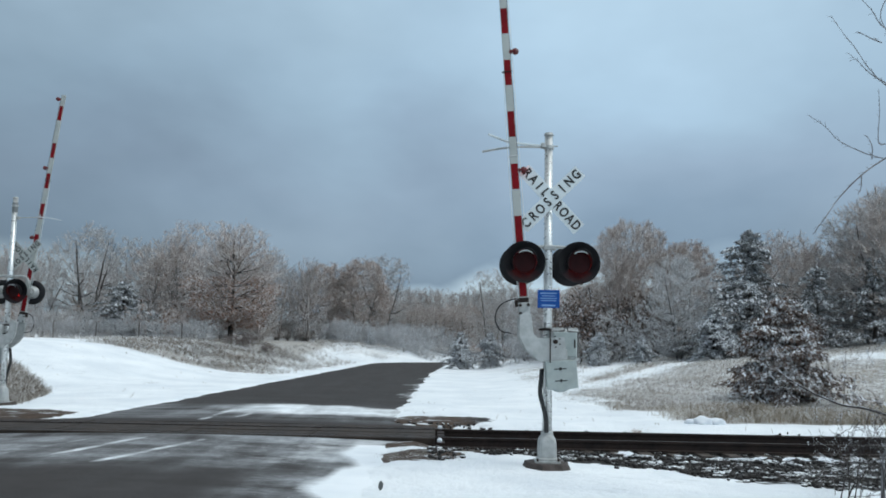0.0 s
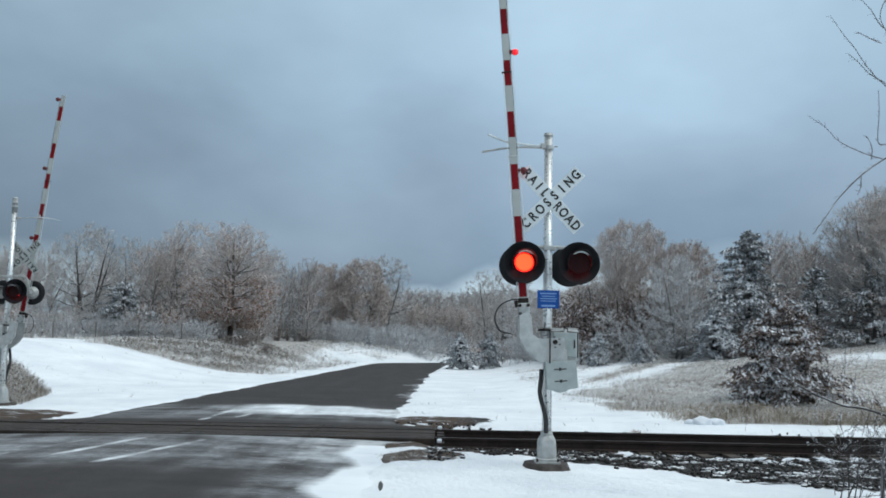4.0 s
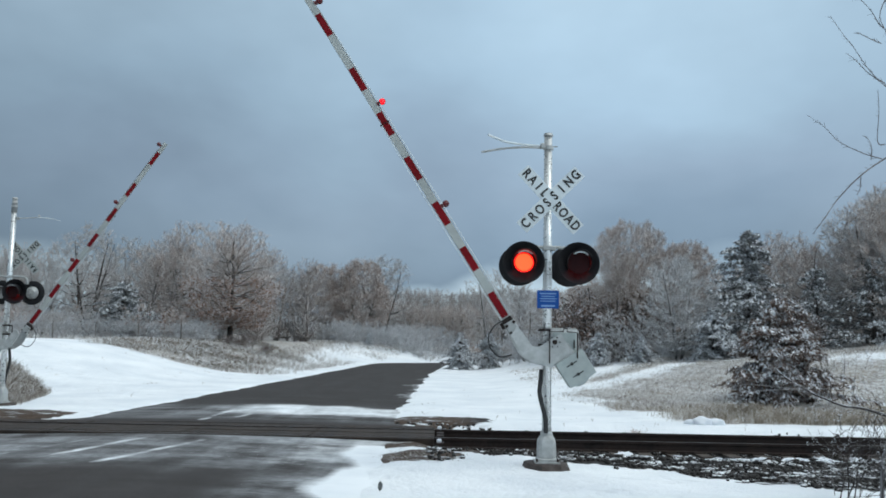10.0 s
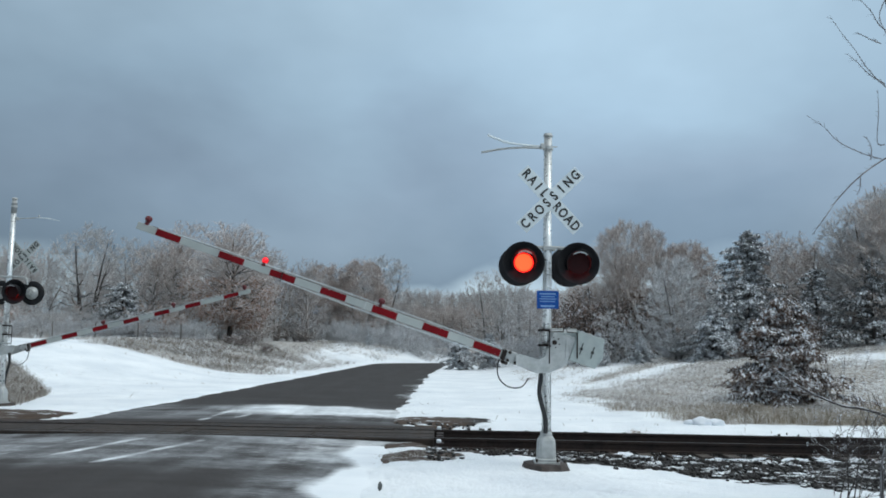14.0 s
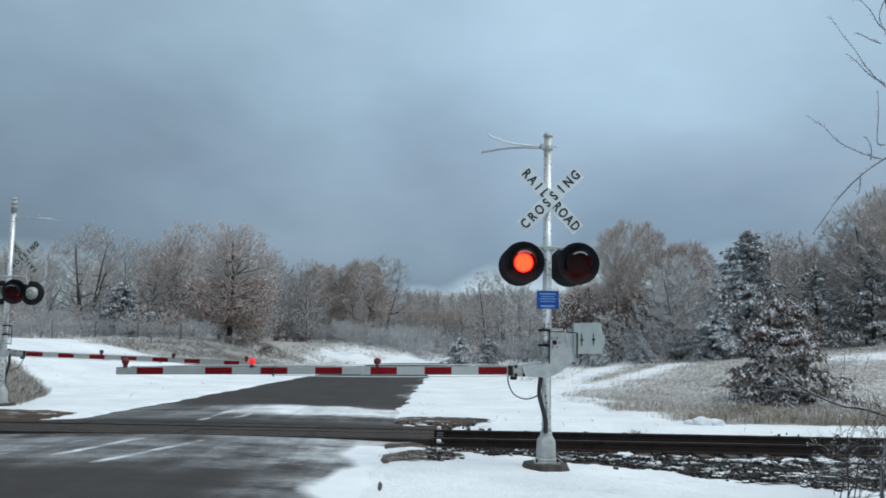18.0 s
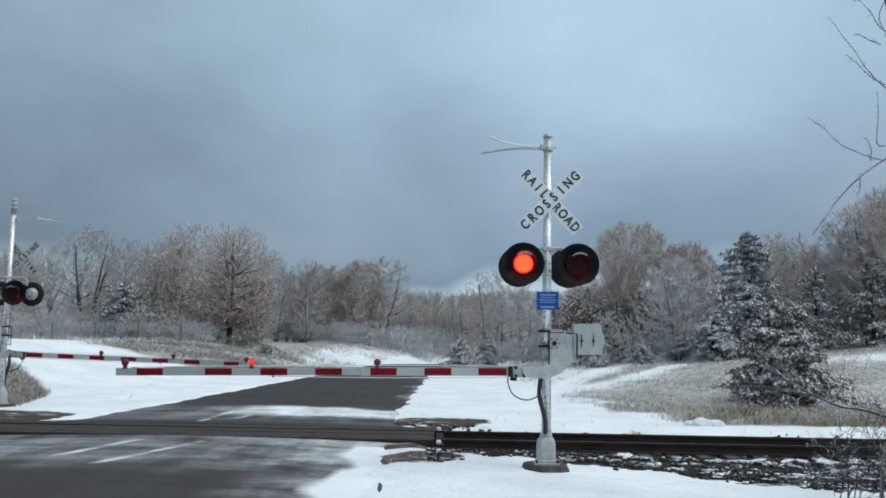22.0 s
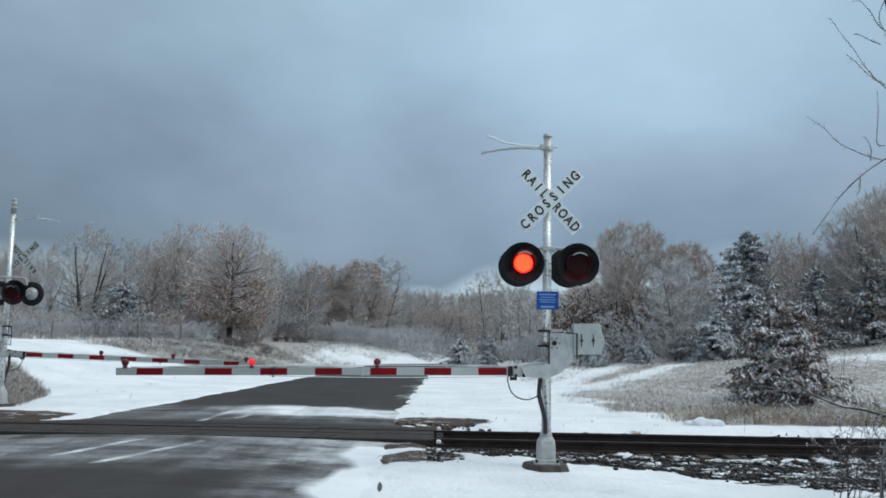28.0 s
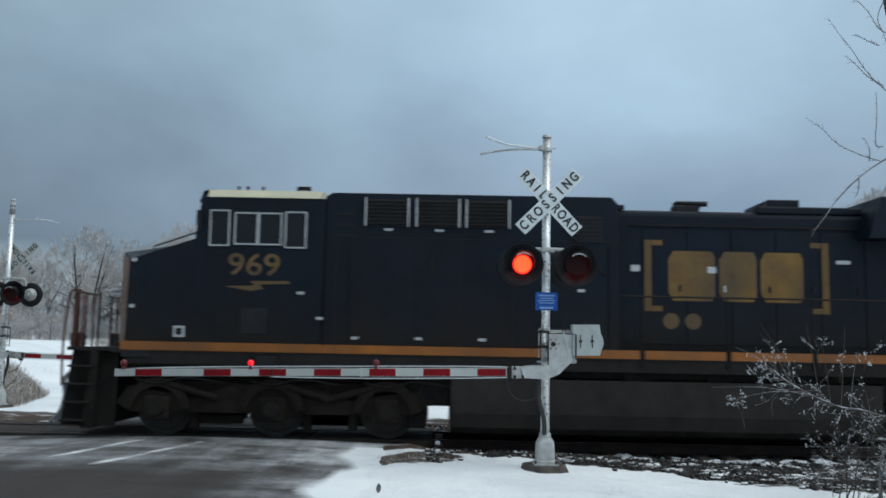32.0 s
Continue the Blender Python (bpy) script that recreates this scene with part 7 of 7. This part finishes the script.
def build_ballast():
    """Loose stones in front of the near rail and round the crossing's corners."""
    rng = np.random.default_rng(9)
    n = 34000
    xs, ys = rng.uniform(-1.6, 17, n), rng.uniform(12.2, 19.6, n)
    dens = gravel_mask(xs, ys) * np.clip(0.62 + 0.8 * rnd2(xs, ys, 1.9, 0.7), 0.12, 1)
    dens = dens * np.where((xs < -0.2) & (ys < 15.6), 0.0, 1.0)
    ok = rng.uniform(0, 1, n) < dens
    xs, ys = xs[ok], ys[ok]
    ok = (np.abs(np.abs(ys - TRACK_Y) - GAUGE / 2) > 0.12) & ~((np.abs(ys - TRACK_Y) < 2.0) & (xs < 0.1))
    xs, ys = xs[ok], ys[ok]
    n = len(xs)
    zs = ground_z(xs, ys)
    cube = np.array([[-1, -1, -1], [1, -1, -1], [1, 1, -1], [-1, 1, -1], [-1, -1, 1], [1, -1, 1], [1, 1, 1], [-1, 1, 1]], float) * 0.5
    v = cube[None] * rng.uniform(0.55, 1.2, (n, 8, 1)) * rng.uniform(0.03, 0.085, (n, 1, 3))
    a = rng.uniform(0, 6.28, n)
    c, s = np.cos(a)[:, None], np.sin(a)[:, None]
    v = np.stack([v[..., 0] * c - v[..., 1] * s, v[..., 0] * s + v[..., 1] * c, v[..., 2]], -1)
    v += np.stack([xs, ys, zs + 0.012], 1)[:, None]
    f = (np.arange(n) * 8)[:, None, None] + np.array([[0, 3, 2, 1], [4, 5, 6, 7], [0, 1, 5, 4], [1, 2, 6, 5], [2, 3, 7, 6], [3, 0, 4, 7]])[None]
    me = mesh_arrays("ballast", v.reshape(-1, 3), f.reshape(-1, 4))
    tagged(link_part("ballast", me, M["stone"], None), "dark crushed-stone ballast speckled with snow", "gravel", kind="stuff")


def foreground_branches():
    """A leafless tree standing just outside the view: its limbs reach in from the side."""
    g = thing("roadside_tree", "bare young tree with thin arching twigs by the roadside", "tree", (4.985, 8.6, 0.0))
    bm = bmesh.new()
    tube(bm, smooth_path([(0.3, 0, -0.35), (0.22, 0, 1.5), (0.05, 0.05, 3.0), (-0.28, 0.1, 4.6), (-0.55, 0.1, 6.2)], 5), [0.055 - 0.0019 * i for i in range(21)], 7)
    part("trunk", bm, M["bark_dark"], g)
    rng = random.Random(8)
    TWIGS = [  # x, z out from the trunk
        [(-0.37, 3.81), (-0.56, 3.69), (-0.84, 3.5), (-1.04, 3.27), (-1.19, 3.09), (-1.32, 2.91)],
        [(-0.59, 3.69), (-0.77, 3.75), (-1.0, 3.87), (-1.16, 4.0), (-1.3, 4.14)],
        [(-0.35, 4.32), (-0.53, 4.48), (-0.69, 4.63), (-0.85, 4.85), (-0.96, 5.0), (-1.07, 5.18)],
        [(-0.53, 4.47), (-0.66, 4.59), (-0.8, 4.7), (-0.88, 4.8)],
        [(-0.44, 5.0), (-0.55, 5.09), (-0.67, 5.21), (-0.79, 5.36), (-0.89, 5.53)],
        [(-0.36, 5.61), (-0.54, 5.24), (-0.52, 5.0), (-0.49, 4.82)],
        [(-0.53, 4.91), (-0.62, 4.93), (-0.73, 4.97), (-0.8, 5.01)],
        [(-0.53, 3.85), (-0.6, 3.88), (-0.61, 4.17), (-0.6, 4.41)],
        [(-0.67, 3.7), (-0.71, 3.81), (-0.71, 3.94)],
        [(-0.81, 3.52), (-0.8, 3.41), (-0.82, 3.33)]]
    for nth, t in enumerate(TWIGS):
        bm = bmesh.new()
        pts = smooth_path([(x, rng.uniform(-0.06, 0.06), z) for x, z in t], 5)
        n = len(pts)
        tube(bm, pts, [(0.0090 if nth == 0 else 0.0062) * (1 - 0.75 * i / n) for i in range(n)], 5)
        for i in range(1, n - 1):
            d = (pts[i + 1] - pts[i]).normalized()
            e = pts[i] + Vector((rng.uniform(-1, 0.3), rng.uniform(-0.6, 0.6), rng.uniform(-0.8, 0.8))) * rng.uniform(0.02, 0.06) + d * 0.03
            tube(bm, [pts[i], pts[i].lerp(e, 0.5) + Vector((0, 0, 0.006)), e], [0.0026, 0.0020, 0.0010], 4)
        part("branch", bm, M["cane"] if nth == 0 else M["bark_thin"], g)
    # frosted bramble at the foot of the slope, with one long arching cane
    b = thing("bramble_bush", "frosted thorny bush with arching snow-lined canes", "bush", (5.9, 11.2, ground_height(5.9, 11.2)))
    bm = bmesh.new()
    cane = smooth_path([(0.9, 0, -0.1), (0.33, -0.2, 0.46), (-0.19, -0.2, 0.99), (-0.58, -0.2, 1.15), (-0.87, -0.2, 1.19), (-1.19, -0.2, 1.31), (-1.41, -0.2, 1.42), (-1.6, -0.2, 1.54), (-1.7, -0.2, 1.63)], 5)
    n = len(cane)
    tube(bm, cane, [0.021 * (1 - 0.72 * i / n) for i in range(n)], 6)
    part("cane", bm, M["cane_dark"], b, "long dark arching cane")
    bm = bmesh.new()
    tube(bm, [p + Vector((0, 0, 0.012 * (1 - 0.6 * i / n))) for i, p in enumerate(cane)], [0.007 + 0.002 * math.sin(i * 1.7) for i in range(n)], 5)
    part("cane_snow", bm, M["snow_clump"], b, "thin line of snow on the cane")
    for k, (i, ex, ez) in enumerate(((26, -2.54, 1.42), (28, -2.29, 1.26), (30, -1.89, 2.21), (34, -2.14, 1.77), (24, -1.27, 2.21), (22, -1.05, 1.99), (32, -1.81, 2.1), (20, -0.69, 2.21), (18, -0.54, 1.77), (36, -2.07, 1.92))):
        bm = bmesh.new()
        p = cane[min(i, n - 1)]
        e = Vector((ex, -0.4 + 0.06 * k, ez))
        pts = smooth_path([p, p.lerp(e, 0.5) + Vector((0, 0, 0.05)), e], 5)
        tube(bm, pts, [0.0042 - 0.0003 * j for j in range(len(pts))], 4)
        part("twig", bm, M["cane"], b)
    sets = [grow(rng, (rng.uniform(-0.75, 0.6), rng.uniform(-0.5, 0.5), -0.2), (rng.uniform(-0.6, 0.3), rng.uniform(-0.4, 0.4), 1), rng.uniform(0.34, 0.5), 0.0065, 4, (2, 3), 40, 0.74, 0.22, 0.0, 0.002, 0.5) for _ in range(3)]
    stout = [grow(rng, (rng.uniform(-1.05, 0.05), rng.uniform(-0.5, 0.3), -0.25), (rng.uniform(-0.4, 0.3), rng.uniform(-0.3, 0.3), 1), rng.uniform(0.30, 0.48), 0.012, 4, (1, 3), 38, 0.76, 0.24, 0.0, 0.003, 0.6) for _ in range(4)]
    v, f = limbs(np.concatenate(stout), 5)
    link_part("undergrowth", mesh_arrays("undergrowth", v, f), M["cane_dark"], b, "dark woody stems")["kind"] = "stuff"
    for sx, sy, tall in ((-0.78, -0.2, 0.52), (-0.70, 0.1, 0.40), (-0.50, -0.3, 0.50), (-0.33, 0.0, 0.56), (-0.20, -0.2, 0.46), (-0.05, 0.2, 0.50)):
        stem = grow(rng, (sx, sy, -0.1), (rng.uniform(-0.12, 0.12), 0, 1), tall, 0.0085, 3, (1, 2), 22, 0.80, 0.10, 0.05, 0.0025, 0.6)
        v, f = limbs(stem, 5)
        link_part("stem", mesh_arrays("stem", v, f), M["cane_dark"], b, "dark upright stem")
    for pts in (((-0.45, -0.1), (-0.42, 0.45), (-0.38, 0.63), (-0.28, 0.72), (-0.1, 0.80), (0.1, 0.78)), ((-0.40, -0.1), (-0.41, 0.36), (-0.3, 0.44), (-0.15, 0.49), (0.05, 0.52)), ((-0.44, 0.5), (-0.36, 0.36), (-0.2, 0.33), (0.05, 0.30))):
        bm = bmesh.new()
        tube(bm, smooth_path([(x, -0.22, z) for x, z in pts], 5), 0.013, 6)
        part("bent_cane", bm, M["bark_thin"], b, "thick grey bent cane")
    for k in range(4, n, 2):
        for _ in range(2):
            sets.append(grow(rng, cane[k], (rng.uniform(-1.0, 0.2), rng.uniform(-0.6, 0.6), rng.uniform(-0.5, 1.0)), rng.uniform(0.10, 0.24), 0.0035, 2, (1, 2), 36, 0.75, 0.22, 0.02, 0.0016, 0.6))
    for ex, ez in ((-1.95, 1.42), (-2.3, 1.28), (-1.9, 2.0), (-1.35, 2.05), (-1.1, 1.85), (-0.8, 2.0), (-2.05, 1.7)):
        sets.append(grow(rng, (ex + 0.2, -0.25, ez - 0.35), (rng.uniform(-0.6, 0.1), 0, 1), 0.16, 0.003, 3, (1, 3), 34, 0.78, 0.25, 0.03, 0.0015, 0.6))
    rows = np.concatenate(sets)
    v, f = limbs(rows, 4)
    me = mesh_arrays("twigs", v, f)
    link_part("brushwood", me, M["cane"], b, "tangle of frosted twigs")["kind"] = "stuff"
    ends = rows[rows[:, 8] <= 1][:, 4:7]
    nr = np.random.default_rng(4)
    v, f = tufts(nr, ends[nr.integers(0, len(ends), 1500)], 0.011, 0.012)
    me = mesh_arrays("snow_flecks", v, f)
    link_part("snow", me, M["snow_clump"], b, "flecks of snow caught in the twigs")["kind"] = "stuff"


def wire_fence():
    """A sagging wire fence along the top of the bank."""
    g = thing("wire_fence", "weathered post and wire fence on the snowy bank", "fence", (-24.0, 53.0, ground_height(-24.0, 53.0)))
    z0 = g.location.z
    xs = [-34 + 2.6 * i for i in range(8)]
    tops = []
    for x in xs:
        z = ground_height(x, 53.0) - z0
        bm = bmesh.new()
        rod(bm, (x + 24, 0, z - 0.3), (x + 24, 0, z + 1.05), 0.05, 0.045, 8)
        part("post", bm, M["bark_grey"], g)
        tops.append((x + 24, z))
    for h in (0.95, 0.62, 0.30):
        bm = bmesh.new()
        pts = []
        for (xa, za), (xb, zb) in zip(tops, tops[1:]):
            pts += [(xa, -0.05, za + h), ((xa + xb) / 2, -0.05, (za + zb) / 2 + h - 0.04)]
        tube(bm, pts + [(tops[-1][0], -0.05, tops[-1][1] + h)], 0.0045, 4)
        part("wire", bm, M["twig_white"], g)


def snow_lumps():
    for x, y, s in ((6.05, 20.35, 0.24), (6.38, 20.3, 0.20), (5.78, 20.42, 0.12)):
        bm = bmesh.new()
        bmesh.ops.create_icosphere(bm, subdivisions=3, radius=s)
        for v in bm.verts:
            v.co *= 1 + 0.35 * noise.noise(v.co * 6 + Vector((x, y, 0))) + 0.12 * noise.noise(v.co * 17 + Vector((y, x, 0)))
            v.co.z *= 0.62
        ob = part("snow_lump", bm, M["snow_clump"], None, smooth=True)
        ob.location = (x, y, ground_height(x, y) + 0.02)
        tagged(ob, "rounded lump of ploughed snow beside the track", "snow lump", "snow lumps")


def dead_leaf():
    bm = bmesh.new()
    vs = [bm.verts.new(p) for p in ((0, -0.10, 0.01), (0.045, -0.04, 0.03), (0.05, 0.04, 0.045), (0.0, 0.11, 0.03), (-0.035, 0.05, 0.012), (-0.04, -0.03, 0.006))]
    bm.faces.new(vs)
    bmesh.ops.solidify(bm, geom=bm.faces[:], thickness=0.006)
    ob = part("dead_leaf", bm, M["cable_grey"], None)
    ob.scale = (0.62, 0.62, 0.62)
    ob.location = (-0.72, 10.85, ground_height(-0.72, 10.85) + 0.008)
    ob.rotation_euler = (1.15, 0.1, 0.25)
    ob.location.z += 0.045
    tagged(ob, "single curled grey leaf standing on the snow", "leaf")


dead_leaf()
build_trees()
build_far_woods()
build_grass()
build_ballast()
foreground_branches()
wire_fence()
snow_lumps()

# ------------------------------------------------------------------ motions
NEAR_DEG = [(0.0, 85.5), (7.55, 85.5), (8.0, 81.4), (8.5, 74.0), (9.0, 67.4), (9.5, 62.2), (10.0, 57.3), (10.5, 52.5), (11.0, 47.8), (11.5, 42.8), (12.0, 37.9), (12.5, 33.0),
            (13.0, 28.0), (13.5, 23.0), (14.0, 18.3), (14.5, 13.7), (15.0, 9.1), (15.5, 4.7), (16.0, 0.6), (16.25, -1.1), (32.0, -1.1)]
FAR_DEG = [(0.0, 83.2), (7.55, 83.2), (8.0, 77.8), (8.5, 71.0), (9.0, 65.8), (9.5, 61.0), (10.0, 56.0), (10.5, 50.8), (11.0, 46.4), (11.5, 40.6), (12.0, 35.4), (12.5, 30.2), (13.0, 25.2), (13.5, 20.0), (14.0, 15.2), (14.5, 10.2), (15.0, 5.6), (15.5, 1.4), (15.8, -1.4), (32.0, -1.4)]
FLASH = 0.9935


def flash_rows(flap, face, first, period=FLASH, share=0.5):
    """The added flap swings up under the hood for half of each period, baring the glowing lens to imitate flashing;
    first: when it opens for the first time.
    """
    base = flap.location.copy()

    def at(t, deg):
        return (t, Matrix.Translation(base) @ Matrix.Rotation(radians(deg), 4, "X"))
    shut, wide = 0.0, face * -86.0
    rows = [at(0.0, shut)]
    k = 0
    while first + k * period < 32.0:
        a = first + k * period
        for t, was, now in ((a, shut, wide), (a + share * period, wide, shut)):
            if t < 31.97:
                rows += [at(t - 1 / 30, was), at(t, now)]
                last = now
        k += 1
    rows.append(at(32.0, last))
    return rows


def cover_rows(cup, first):
    """The added half cover turns behind the glowing lamp for half of each period, to imitate its blinking."""
    base = cup.location.copy()
    rows, k, last = [(0.0, 0.0)], 0, 0.0
    while first + k * FLASH < 32.0:
        a = first + k * FLASH
        for t, was, now in ((a, 0.0, 170.0), (a + FLASH / 2, 170.0, 0.0)):
            if t < 31.9:
                rows += [(t - 0.06, was), (t - 0.03, 85.0), (t, now)]
                last = now
        k += 1
    rows.append((32.0, last))
    return [(t, Matrix.Translation(base) @ Matrix.Rotation(radians(d), 4, "Z")) for t, d in rows]


def motions():
    for cup, first in MOVERS["blink_covers"]:
        walk(cup, cover_rows(cup, first))
    for key, degs in (("near", NEAR_DEG), ("far", FAR_DEG)):
        arm, flaps = MOVERS[key]
        base = arm.location.copy()
        walk(arm, [(t, Matrix.Translation(base) @ Matrix.Rotation(radians(d), 4, "Y")) for t, d in degs])
        for (face, side), flap in flaps.items():
            first = 0.85 if (side < 0) == (key == "near") else 0.353
            walk(flap, flash_rows(flap, face, first) if key == "near" else flash_rows(flap, face, first, 0.9915, 0.475))
    # the train: straight along the track at an even 19.53 m/s
    loco = MOVERS["loco"]
    end = loco.location.copy()
    spin = [(0.0, 0.0), (31.0, 0.0)] + [(31.0 + k / 30, -71.04 * k) for k in range(1, 31)]
    for ws in MOVERS["wheels"]:
        at = ws.location.copy()
        walk(ws, [(t, Matrix.Translation(at) @ Matrix.Rotation(radians(a), 4, "Y")) for t, a in spin])
    walk(loco, [(t, Matrix.Translation((end.x + 19.53 * (32.0 - t), end.y, end.z))) for t in (0.0, 16.0, 32.0)])


motions()
